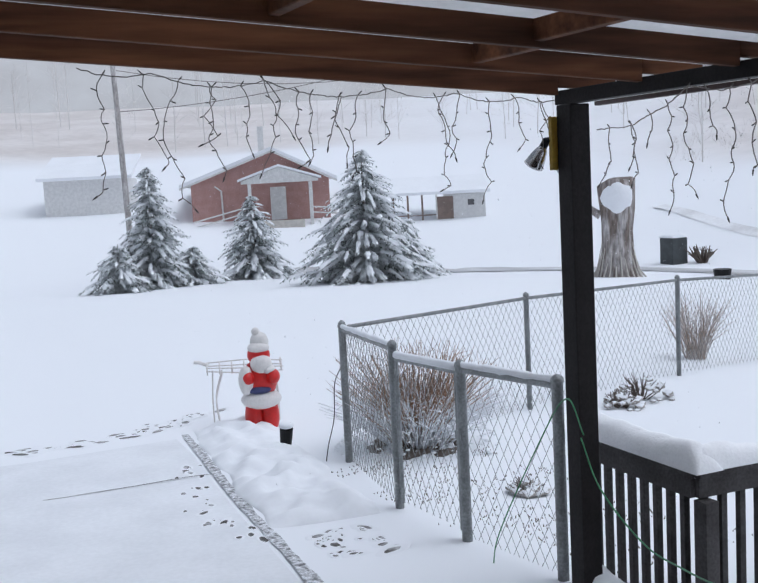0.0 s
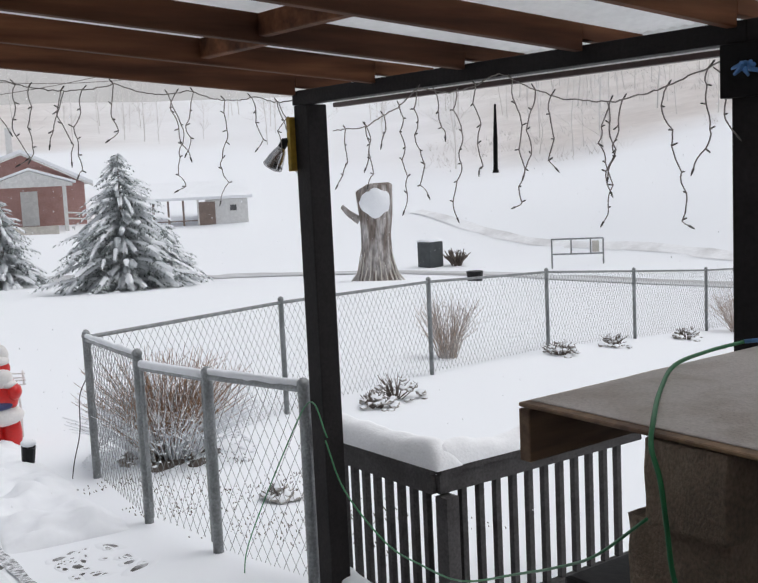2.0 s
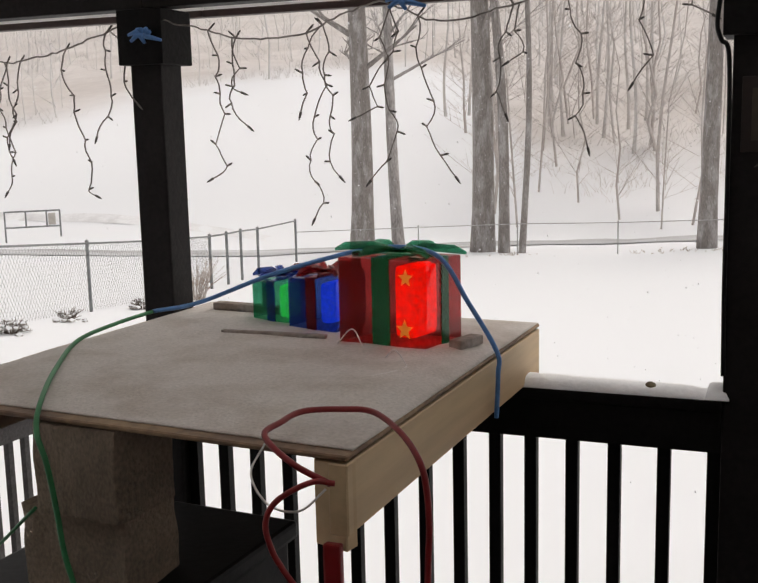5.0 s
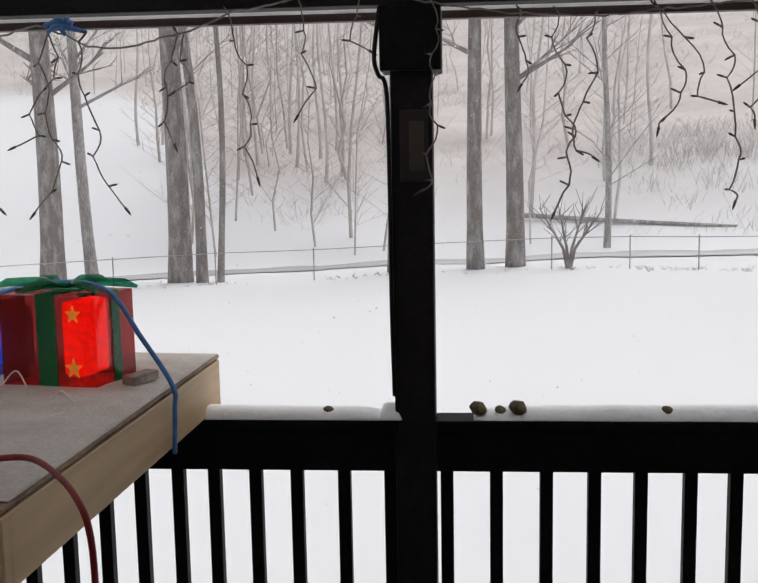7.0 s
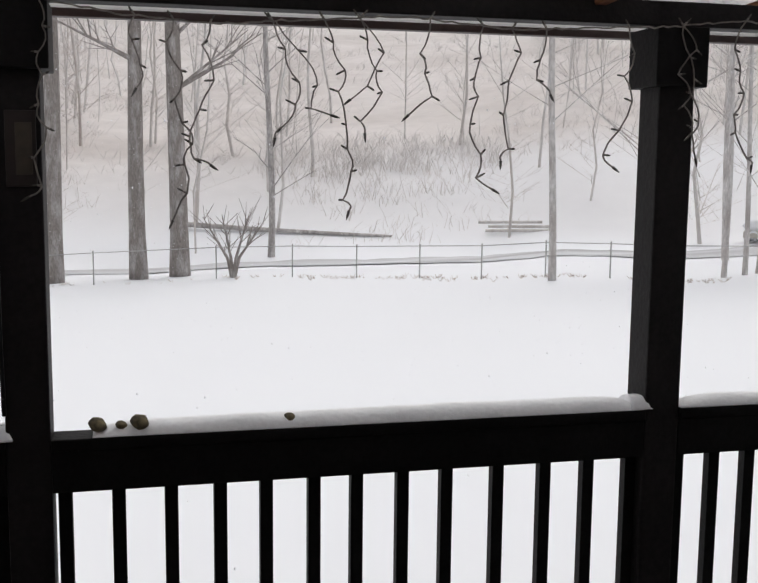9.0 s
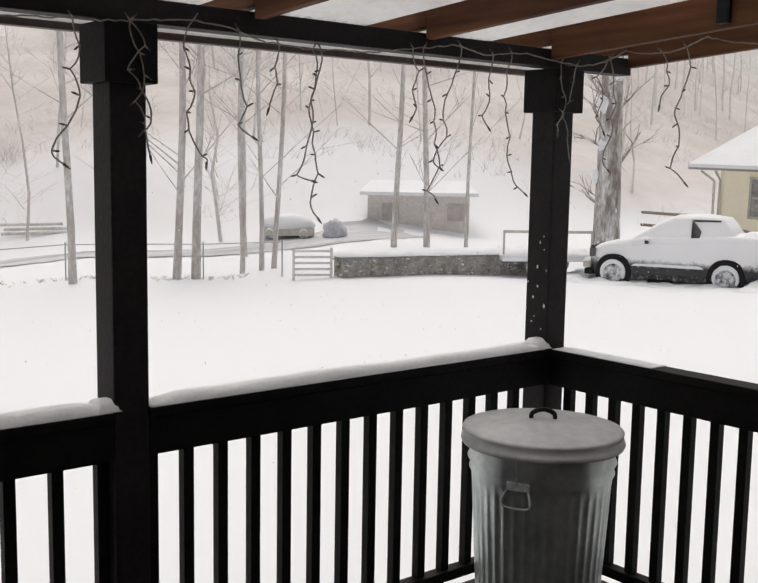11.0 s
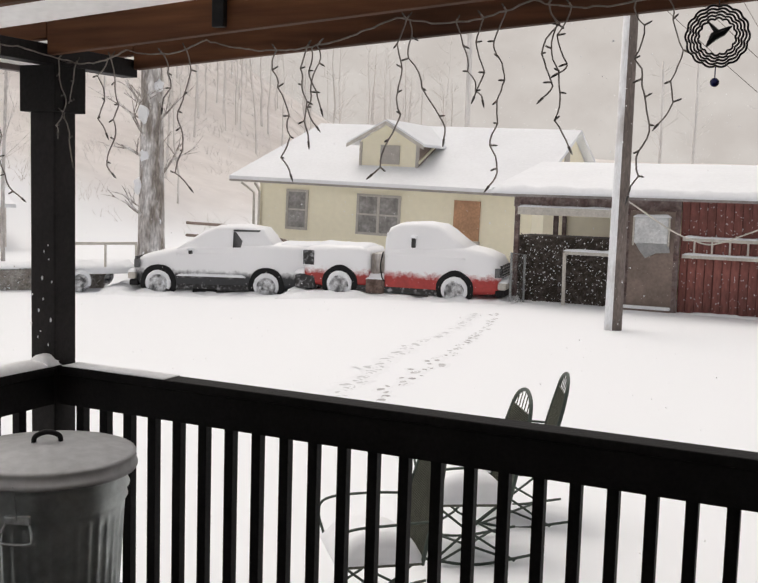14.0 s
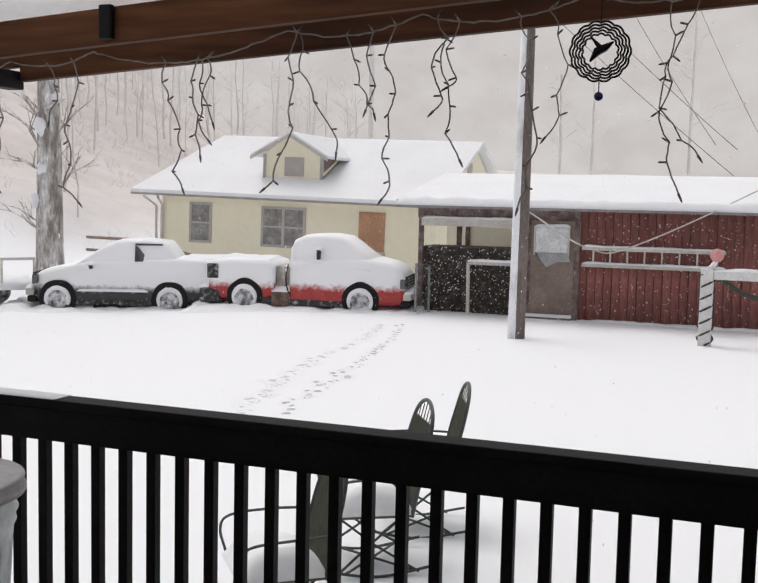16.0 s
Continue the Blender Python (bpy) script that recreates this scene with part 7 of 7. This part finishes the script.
# ---------- poles and cables ----------
POLE_SNOW = mat("snow_stuck_to_wood", (0.85, 0.865, 0.89), 0.9, var=0.1, scale=3, fine=40, bump=0.4, alt=(0.42, 0.375, 0.35), blend=0.6, grain=2)
pole = thing("utility_pole", "weathered wooden utility pole with a snowy side", "pole", on(20.13, 1.712))
part("shaft", tubed([(-0.0, 0, -0.4), (0.1, 0.0, 3.0), (0.28, 0.02, 9.0)], [0.155, 0.142, 0.11], 16), POLE_WOOD, pole, smooth=True)
part("snow_strip", tubed([(-0.04, 0.052, -0.1), (0.06, 0.048, 3.0), (0.24, 0.06, 9.0)], [0.122, 0.112, 0.086], 14), POLE_SNOW, pole, "snow stuck along one side", smooth=True)
tagged(part("guy_cable", tubed(soft([(20.33, 1.67, 1.533), (21.7, 0.665, 0.784), (22.98, -0.136, 0.836), (25.57, -2.968, 2.365), (29.99, -8.13, 5.58)]), 0.016, 5), PLASTER), "slack cable sagging from the pole past the ladder", "cable")
for (p, q) in (((33.88, 4.81, 8.31), (30.73, -1.78, 2.48)), ((34.13, 3.62, 8.37), (30.73, -1.77, 3.25)), ((34.4, 1.99, 8.27), (30.7, -1.2, 3.38)), ((34.64, -0.2, 8.07), (30.74, -2.28, 3.71))):
    a, b = Vector(p), Vector(q)
    tagged(part("power_line", tubed([a.lerp(b, k / 10) - Vector((0, 0, 0.1 * 4 * (k / 10) * (1 - k / 10))) for k in range(11)], 0.012, 4), WIRE_DARK), "overhead power line in the snowfall", "power line", group="power lines")
far_pole = thing("street_light_pole", "thin far light pole with a curved arm", "pole", on(38.9, 12.23))
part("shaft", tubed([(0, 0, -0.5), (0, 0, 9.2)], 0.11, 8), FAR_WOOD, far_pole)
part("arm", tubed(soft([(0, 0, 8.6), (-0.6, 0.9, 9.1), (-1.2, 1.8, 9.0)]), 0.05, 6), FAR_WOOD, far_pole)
lp = thing("utility_pole", "far leaning utility pole beside the road", "pole", on(-50.67, 8.34))
part("shaft", tubed([(0, 0, -0.4), (0, -0.3, 11.6)], [0.16, 0.12], 10), BARK_SNOW_HAZE, lp)
for (p, q, sag) in (((-51.31, 8.29, 7.65), (-48.21, 28.96, 8.46), 1.2), ((-51.16, 8.23, 5.63), (-45.4, 22.89, 8), 0.5), ((-51.33, 8.29, 7.86), (-25.71, 46.83, 14.59), 1.5)):
    a, b = Vector(p), Vector(q)
    tagged(part("power_line", tubed([a.lerp(b, k / 10) - Vector((0, 0, sag * 4 * (k / 10) * (1 - k / 10))) for k in range(11)], 0.022, 4), WIRE_DARK), "overhead power line in the snowfall", "power line", group="power lines")


# ---------- garden chairs ----------
def garden_chair(m, label):
    c = thing("rocking_chair", label, "chair", m, group="garden chairs")
    iron = mat("green_iron", (0.05, 0.075, 0.06), 0.5, var=0.3, bump=0.1)
    mesh = mat("green_mesh", (0.115, 0.12, 0.09), 0.6, var=0.25, scale=20, fine=160, bump=0.5)
    back = bmesh.new()
    outline = [(-0.25, 0.0, 0.36), (-0.26, 0.05, 0.62), (-0.24, 0.10, 0.82), (-0.17, 0.135, 0.97), (0.0, 0.15, 1.03), (0.17, 0.135, 0.97), (0.24, 0.10, 0.82), (0.26, 0.05, 0.62), (0.25, 0.0, 0.36)]
    part("back_frame", tubed(soft(outline, 5), 0.013, 8), iron, c)
    half = [(0.36, 0.25, 0.0), (0.62, 0.26, 0.05), (0.82, 0.24, 0.10), (0.97, 0.17, 0.135), (1.03, 0.03, 0.15)]

    def rim_at(z):
        for (a, wa, ya), (b, wb, yb) in zip(half, half[1:]):
            if a <= z <= b:
                u = (z - a) / (b - a)
                return wa + (wb - wa) * u, ya + (yb - ya) * u
        return half[-1][1:]

    for k in range(44):
        z = 0.37 + 0.54 * k / 43
        w, y = rim_at(z)
        tube(back, [(-w, y, z), (w, y, z)], 0.0038, 3, cap=False)
    for k in range(33):
        x = -0.256 + 0.512 * k / 32
        zs = [0.36 + (0.55 if k % 4 else 0.67) * i / 24 for i in range(25)]
        line = [(x, rim_at(z)[1], z) for z in zs if rim_at(z)[0] > abs(x)]
        if len(line) > 1:
            tube(back, line, 0.0038, 3, cap=False)
    tagged(part("backrest", back, mesh, c, "dull green mesh back"), kind="stuff")
    part("seat", boxed(-0.26, 0.26, -0.48, 0.0, 0.36, 0.375, bevel=0.005), mesh, c)
    part("seat_snow", mound(bmesh.new(), -0.26, 0.26, -0.5, 0.02, 0.377, 0.16, nx=12, ny=12, rough=0.3), SNOW, c, "deep cushion of snow on the seat", smooth=True)
    for s in (-1, 1):
        part("arm", tubed(soft([(0.28 * s, 0.05, 0.62), (0.31 * s, -0.2, 0.62), (0.31 * s, -0.44, 0.60), (0.31 * s, -0.5, 0.52), (0.3 * s, -0.46, 0.36)]), 0.0085, 8), iron, c)
        part("leg", tubed([(0.24 * s, -0.06, 0.36), (0.2 * s, -0.25, 0.18), (0.26 * s, -0.46, 0.02)], 0.008, 6), iron, c)
        part("leg", tubed([(0.24 * s, -0.44, 0.36), (0.2 * s, -0.22, 0.18), (0.26 * s, 0.05, 0.02)], 0.008, 6), iron, c)
        part("rocker", tubed(soft([(0.26 * s, -0.55, 0.05), (0.26 * s, -0.2, 0.0), (0.26 * s, 0.18, 0.06)]), 0.009, 6), iron, c)
    part("brace", tubed([(-0.26, -0.4, 0.03), (0.26, 0.02, 0.03)], 0.009, 6), iron, c)
    part("brace", tubed([(0.26, -0.4, 0.03), (-0.26, 0.02, 0.03)], 0.009, 6), iron, c)
    return c


garden_chair(on(5.26, -0.78, 0.0, -140.3) @ Matrix.Scale(0.84, 4), "green mesh rocking chair with deep snow on its seat")
garden_chair(on(6.27, -0.883, 0.0, -147.3) @ Matrix.Scale(0.915, 4), "green mesh rocking chair half buried in snow")
garden_chair(on(7.01, -0.907, 0.0, -157.3) @ Matrix.Scale(0.915, 4), "green mesh rocking chair turned towards another")

# ---------- striped post by the shed ----------
candy = thing("wrapped_post", "pale post wrapped with dark ribbon and a pink bow", "post", on(21.54, -1.666))
part("shaft", boxed(-0.12, 0.12, -0.12, 0.12, -0.2, 1.5, bevel=0.02), WHITE_TRIM, candy)
for start in (0.0, math.pi):
    wrap = [(0.145 * math.cos(a + start), 0.145 * math.sin(a + start), 0.02 + a * 0.075) for a in [k * 0.25 for k in range(74)]]
    part("ribbon", tubed(wrap, 0.02, 5), mat("dark_garland", (0.06, 0.065, 0.05), 0.8), candy, "dark ribbon wound round the post")
globe = bmesh.new()
bmesh.ops.create_icosphere(globe, subdivisions=3, radius=0.13)
for v in globe.verts:
    v.co = v.co * (1 + 0.12 * noise.noise(v.co * 9)) + Vector((-0.02, -0.16, 1.76))
part("globe_ornament", globe, mat("pink_plastic", (0.72, 0.32, 0.32), 0.5, var=0.2), candy, "round pink ornament on top", smooth=True)
part("ornament_stem", tubed([(0.0, -0.05, 1.49), (-0.01, -0.12, 1.60), (-0.02, -0.15, 1.68)], [0.07, 0.05, 0.05], 8), SNOW, candy, smooth=True)
part("crossbar", boxed(-0.16, -0.06, -2.6, -0.125, 1.30, 1.46, bevel=0.01), WHITE_TRIM, candy)
part("crossbar_snow", mound(bmesh.new(), -0.18, -0.04, -2.6, -0.1, 1.461, 0.07, nx=6, ny=40), SNOW, candy, smooth=True)
part("garland", tubed(soft([(0.1, -0.2, 1.3), (0.1, -1.0, 0.95), (0.1, -2.2, 1.25)]), 0.05, 6), mat("dark_garland", (0.06, 0.065, 0.05)), candy)

# ---------- left: church, pavilion, figures ----------
CH = pose(-64.34, 15.01, -0.526, 0, 0, 70.1)
church = thing("brick_hall", "low red brick hall with a snow-covered gable roof and porch", "building", CH)
part("wall", wall_box(bmesh.new(), 0.4, 9.2, 0, 12, -1.5, 2.5), BRICK, church)
gb = bmesh.new()
v = [gb.verts.new(p) for p in ((0.4, 0, 2.5), (9.2, 0, 2.5), (5.6, 0, 4.35), (0.4, 0.3, 2.5), (9.2, 0.3, 2.5), (5.6, 0.3, 4.35))]
gb.faces.new((v[0], v[1], v[2])), gb.faces.new((v[5], v[4], v[3])), gb.faces.new((v[0], v[2], v[5], v[3])), gb.faces.new((v[2], v[1], v[4], v[5]))
part("gable", gb, BRICK, church)
rb = bmesh.new()
slab(rb, [(-0.3, -0.5, 2.3), (5.6, -0.5, 4.45), (5.6, 12.5, 4.45), (-0.3, 12.5, 2.3)], 0.2)
slab(rb, [(5.6, -0.5, 4.45), (9.7, -0.5, 2.4), (9.7, 12.5, 2.4), (5.6, 12.5, 4.45)], 0.2)
part("roof", rb, SNOW, church, "roof under snow")
part("rake_board", slab(bmesh.new(), [(-0.3, -0.55, 2.15), (5.6, -0.55, 4.3), (5.6, -0.5, 4.3), (-0.3, -0.5, 2.15)], 0.13), WHITE_TRIM, church)
part("rake_board", slab(bmesh.new(), [(5.6, -0.55, 4.3), (9.7, -0.55, 2.25), (9.7, -0.5, 2.25), (5.6, -0.5, 4.3)], 0.13), WHITE_TRIM, church)
entry = part("entry_porch", slab(bmesh.new(), [(3.6, -2.0, 2.35), (8.4, -2.0, 2.35), (8.4, 0, 2.35), (3.6, 0, 2.35)], 0.18), WHITE_TRIM, church, "white porch roof")
pb = bmesh.new()
slab(pb, [(3.4, -2.2, 2.5), (5.95, -2.2, 3.35), (5.95, 0, 3.35), (3.4, 0, 2.5)], 0.15)
slab(pb, [(5.95, -2.2, 3.35), (8.6, -2.2, 2.5), (8.6, 0, 2.5), (5.95, 0, 3.35)], 0.15)
part("porch_snow", pb, SNOW, entry)
gf = bmesh.new()
gv = [gf.verts.new(p) for p in ((3.6, -2.05, 2.52), (8.4, -2.05, 2.52), (5.95, -2.05, 3.33), (3.6, -1.95, 2.52), (8.4, -1.95, 2.52), (5.95, -1.95, 3.33))]
gf.faces.new((gv[0], gv[1], gv[2])), gf.faces.new((gv[5], gv[4], gv[3])), gf.faces.new((gv[0], gv[2], gv[5], gv[3])), gf.faces.new((gv[2], gv[1], gv[4], gv[5])), gf.faces.new((gv[1], gv[0], gv[3], gv[4]))
part("porch_gable", gf, WHITE_TRIM, entry)
for x in (4.0, 7.8):
    part("column", boxed(x, x + 0.22, -1.95, -1.73, -0.5, 2.34), WHITE_TRIM, church)
part("door", boxed(5.4, 6.4, -0.08, -0.01, 0.0, 2.1), WHITE_TRIM, church, "pale front door")
part("steps", boxed(4.6, 7.4, -2.8, -1.2, -0.6, 0.0), PLASTER, church)
for x0, x1, z0, z1 in ((0.6, 3.8, 0.1, 0.85), (8.0, 10.2, 0.7, 0.5)):
    for dz in (0.0, 0.35):
        part("ramp_rail", tubed([(x0, -1.8, z0 + dz - 0.3), (x1, -1.8, z1 + dz - 0.3)], 0.05, 6), WHITE_TRIM, church)
part("downspout", tubed([(1.9, -0.1, 2.3), (2.3, -0.1, 2.0), (2.35, -0.1, -0.3)], 0.06, 6), WHITE_TRIM, church)
part("vent_tower", boxed(4.8, 5.2, 6, 6.4, 4.3, 6.3), WHITE_TRIM, church)
PV = pose(-58.48, 24.76, -0.963, 0, 0, 60.1)
pav = thing("picnic_shelter", "long low white shelter with an open bay and snowy roof", "shelter", PV)
part("roof", slab(bmesh.new(), [(-0.2, -0.4, 1.55), (7.9, -0.4, 1.55), (7.6, 3.2, 2.5), (0.2, 3.2, 2.5)], 0.18), SNOW, pav)
part("wall", boxed(5.0, 7.6, 0, 2.8, -0.8, 1.5), WHITE_TRIM, pav)
part("door", boxed(4.6, 5.6, -0.06, -0.01, -0.1, 1.4), TAUPE, pav)
part("back_wall", boxed(0, 5.0, 2.7, 2.8, -0.8, 0.3), PLASTER, pav)
part("shelter_window", boxed(6.5, 6.9, -0.04, -0.005, 0.8, 1.15), GLASS_DARK, pav)
for x in (0.0, 0.9, 1.8, 2.7, 3.6, 4.5):
    part("post", boxed(x, x + 0.12, -0.05, 0.07, -0.8, 1.54), WHITE_TRIM if x > 4 else TAUPE, pav)
part("rail", boxed(0, 4.6, -0.03, 0.05, 0.25, 0.32), TAUPE, pav)
barn = thing("far_house", "white far house half lost in snowfall", "house", on(-71.66, 9.49, 0, 70.1))
part("wall", wall_box(bmesh.new(), -2, 3.5, 0, 6, -2, 2.4), WHITE_TRIM, barn)
part("roof", slab(bmesh.new(), [(-2.4, -0.4, 2.4), (3.9, -0.4, 2.4), (3.9, 6, 4.0), (-2.4, 6, 4.0)], 0.2), SNOW, barn)

fig = bmesh.new()


for c, s, mi in (((0, 0.1, 0.2), (0.13, 0.12, 0.24), 0), ((0, -0.1, 0.2), (0.13, 0.12, 0.24), 0), ((0.02, 0, 0.40), (0.22, 0.26, 0.115), 1), ((0.10, -0.18, 0.63), (0.11, 0.10, 0.17), 1), ((0, 0, 0.62), (0.18, 0.22, 0.24), 0), ((0.12, -0.02, 0.52), (0.09, 0.15, 0.05), 2), ((0.1, 0.16, 0.66), (0.14, 0.09, 0.09), 0), ((0.1, -0.16, 0.66), (0.14, 0.09, 0.09), 0), ((0.08, 0.02, 0.80), (0.13, 0.14, 0.12), 1), ((0.0, 0, 0.90), (0.14, 0.145, 0.12), 0), ((0.02, 0, 0.98), (0.13, 0.14, 0.07), 1), ((-0.02, 0.02, 1.04), (0.11, 0.12, 0.12), 1), ((0.0, -0.02, 1.16), (0.05, 0.055, 0.05), 1), ((0.06, 0.09, 0.02), (0.13, 0.08, 0.05), 3), ((0.06, -0.09, 0.02), (0.13, 0.08, 0.05), 3), ((0.09, 0.1, 0.74), (0.12, 0.1, 0.05), 1)):
    blob(fig, c, s, mi)
f = part("lawn_figure", fig, [RED_PLASTIC, WHITE_PLASTIC, mat("blue_sash", (0.05, 0.06, 0.18), 0.5), BLACK], smooth=True)
f.matrix_basis = on(-10.49, 0.483, -0.07, -15.9) @ Matrix.Diagonal((0.85, 0.85, 0.97, 1))
tagged(f, "red and white plastic lawn figure capped with snow", "statue")
wire = bmesh.new()
for leg in ((0.3, 0.1), (0.3, -0.1), (-0.3, 0.1), (-0.3, -0.1)):
    for k in (-0.03, 0.03):
        tube(wire, soft([(leg[0] + k, leg[1], -0.05), (leg[0] * 1.05 + k * 0.6, leg[1], 0.3), (leg[0] * 0.9 + k * 1.6, leg[1], 0.62)]), 0.008, 5)
for k in range(7):
    x = -0.38 + k * 0.125
    tube(wire, [(x, 0.10 * math.cos(a), 0.66 + 0.075 * math.sin(a)) for a in [2 * math.pi * i / 12 for i in range(13)]], 0.007, 5)
for a in (0, 1.57, 3.14, 4.71):
    tube(wire, [(-0.4, 0.08 * math.cos(a), 0.64 + 0.06 * math.sin(a)), (0.0, 0.11 * math.cos(a), 0.66 + 0.08 * math.sin(a)), (0.38, 0.07 * math.cos(a), 0.68 + 0.05 * math.sin(a))], 0.008, 5)
tube(wire, soft([(0.36, 0, 0.7), (0.44, 0, 0.74), (0.5, 0, 0.75)]), 0.02, 6)
w = part("wire_lawn_ornament", wire, WHITE_PLASTIC)
w.matrix_basis = on(-10.97, 0.465, 0.0, 253.1) @ Matrix.Diagonal((1.1, 1, 0.95, 1))
tagged(w, "white wire-frame lawn ornament dusted with snow", "statue")
pot = thing("spot_lamp", "small dark garden spot lamp with a snow cap", "garden lamp", on(-9.24, 0.267))
part("body", tubed([(0, 0, -0.05), (0.02, 0, 0.1), (0.05, 0, 0.22)], [0.04, 0.06, 0.065], 12), BLACK, pot)
part("snow_cap", blob(bmesh.new(), (0.05, 0, 0.25), (0.075, 0.075, 0.04), 0, sub=2), SNOW, pot, smooth=True)
cord("dark_cable", [(-8.37, 0.52, 0.06), (-8.42, 0.47, -0.10), (-8.43, 0.45, -0.41), (-8.50, 0.41, -0.67), (-8.52, 0.38, -0.86)], 0.0045, BLACK, "dark cable hanging from the fence post", "cable")

# beyond the road
bins = thing("rubbish_bin", "dark wheeled bin in the snow beyond the road", "bin", on(-37.24, 30.64))
part("body", boxed(-0.45, 0.45, -0.45, 0.45, -0.1, 1.25, bevel=0.06), mat("grey_bin", (0.07, 0.08, 0.085), 0.6), bins)
part("snow_cap", mound(bmesh.new(), -0.5, 0.5, -0.5, 0.5, 1.252, 0.15, nx=8, ny=8), SNOW, bins, smooth=True)
heap = thing("scrap_heap", "heap of scrap under snow beside the bin", "heap", on(-36.32, 31.53))
part("scrap", stems(30, 0.9, 1.0, 0.05, 3), TWIG_DARK, heap)
board = thing("sign_frame", "empty metal sign frame standing in the snow", "frame", on(-29.88, 32.73, 0, 41.6))
for x in (-1.1, -0.25, 0.6, 1.15):
    part("post", boxed(x, x + 0.07, -0.03, 0.03, -0.2 if x in (-1.1, 1.15) else 0.55, 1.25), FENCE_STEEL, board)
for z in (0.55, 1.22):
    part("rail", boxed(-1.1, 1.2, -0.028, 0.028, z, z + 0.07), FENCE_STEEL, board)
part("panel", boxed(0.7, 1.0, -0.05, -0.031, 0.65, 1.15), PLASTER, board)
tub = thing("tub", "small dark tub in the snow by the road", "tub", on(-25.73, 22.3))
part("body", lathe(bmesh.new(), [(0.25, -0.05), (0.3, 0.35), (0, 0.35)], 14), BLACK, tub)

# Cabin, van, tarpaulin and logs take paler colours, for the snowfall's haze.
CB = pose(26.89, 30.76, -1.0, 0, 0, -41.2)
cabin = thing("log_cabin", "brown cabin paled by painted haze, with a wide snowy roof behind bare trees", "cabin", CB)
part("wall", wall_box(bmesh.new(), 0.3, 4.5, 0, 3.2, -1, 1.45), mat("hazy_cabin_boards", (0.64, 0.595, 0.565), 0.9, var=0.12, scale=2, fine=9, alt=(0.71, 0.675, 0.65)), cabin)
part("roof", slab(bmesh.new(), [(0, -0.7, 1.42), (4.82, -0.7, 1.42), (4.5, 3, 1.85), (0.3, 3, 1.85)], 0.14), SNOW, cabin)
for x in (0.9, 3.6):
    part("window", boxed(x, x + 0.7, -0.05, -0.01, 0.4, 1.1), mat("hazy_glass", (0.54, 0.50, 0.48), 0.3, var=0.2), cabin)
cars = thing("parked_van", "snow-buried pale van among the trees", "van", on(22.93, 30.24, 0, -38.9) @ Matrix.Scale(0.72, 4))
part("body", blob(bmesh.new(), (0, 0, 0.75), (1.5, 0.8, 0.55), 0, 0.1), SNOW, cars, smooth=True)
part("lower_body", boxed(-1.4, 1.4, -0.75, 0.75, 0.15, 0.55, bevel=0.1), PLASTER, cars)
for x in (-0.9, 0.9):
    wheel(cars, x, -0.62, 0.27, 0.2, True)
tarp = thing("tarp_heap", "pale blue tarpaulin heap under snow", "tarpaulin", on(24.1, 28.75) @ Matrix.Scale(0.55, 4))
part("cover", blob(bmesh.new(), (0, 0, 0.4), (0.8, 0.7, 0.75), 0, 0.5), mat("pale_tarp", (0.66, 0.68, 0.74), 0.7, var=0.2), tarp, smooth=True)
pile = thing("log_pile", "stacked logs beyond the woods' edge, paled by painted haze", "logs", on(15.45, 36.45, 0, -20))
for k, (x, z) in enumerate(((0, 0.2), (0.1, 0.5), (-0.3, 0.8))):
    part("log", tubed([(-1.3 + x, 0.3 * k, z * 0.5), (1.3 + x, 0.3 * k, z * 0.5 + 0.05)], 0.06, 8), MIST_WOOD, pile)


# falling snow hanging in the air all round the porch
def falling_snow(count):
    rng = random.Random(90)
    verts, faces = [], []
    while count:
        az, r = radians(rng.uniform(-125, 80)), 2.2 + 24 * rng.random() ** 0.45
        x, y, z = -r * math.sin(az), r * math.cos(az) - 2.0, rng.uniform(-1.0, 0.42 * r + 1.2)
        if (-4.9 < x < 4.3 and y < 0.75) or z < ground_z(x, y) + 0.05:
            continue
        count -= 1
        s, k = rng.uniform(0.0022, 0.0058), len(verts)
        tall, way = s * rng.uniform(1.0, 1.9), rng.uniform(-0.5, 0.5) * s
        verts += [(x + s, y, z), (x, y + s, z), (x - s, y, z), (x, y - s, z), (x + way, y, z + tall), (x - way, y, z - tall)]
        faces += [(k + i, k + (i + 1) % 4, k + 4) for i in range(4)] + [(k + (i + 1) % 4, k + i, k + 5) for i in range(4)]
    me = bpy.data.meshes.new("falling_snow")
    me.from_pydata(verts, [], faces)
    me.materials.append(mat("snowflake", (0.95, 0.96, 0.98), 0.9, var=0.02, bump=0, sheer=0.5))
    tagged(new("falling_snow", me), "fine snowflakes falling through the cold air", "snow", kind="stuff")


falling_snow(26000)
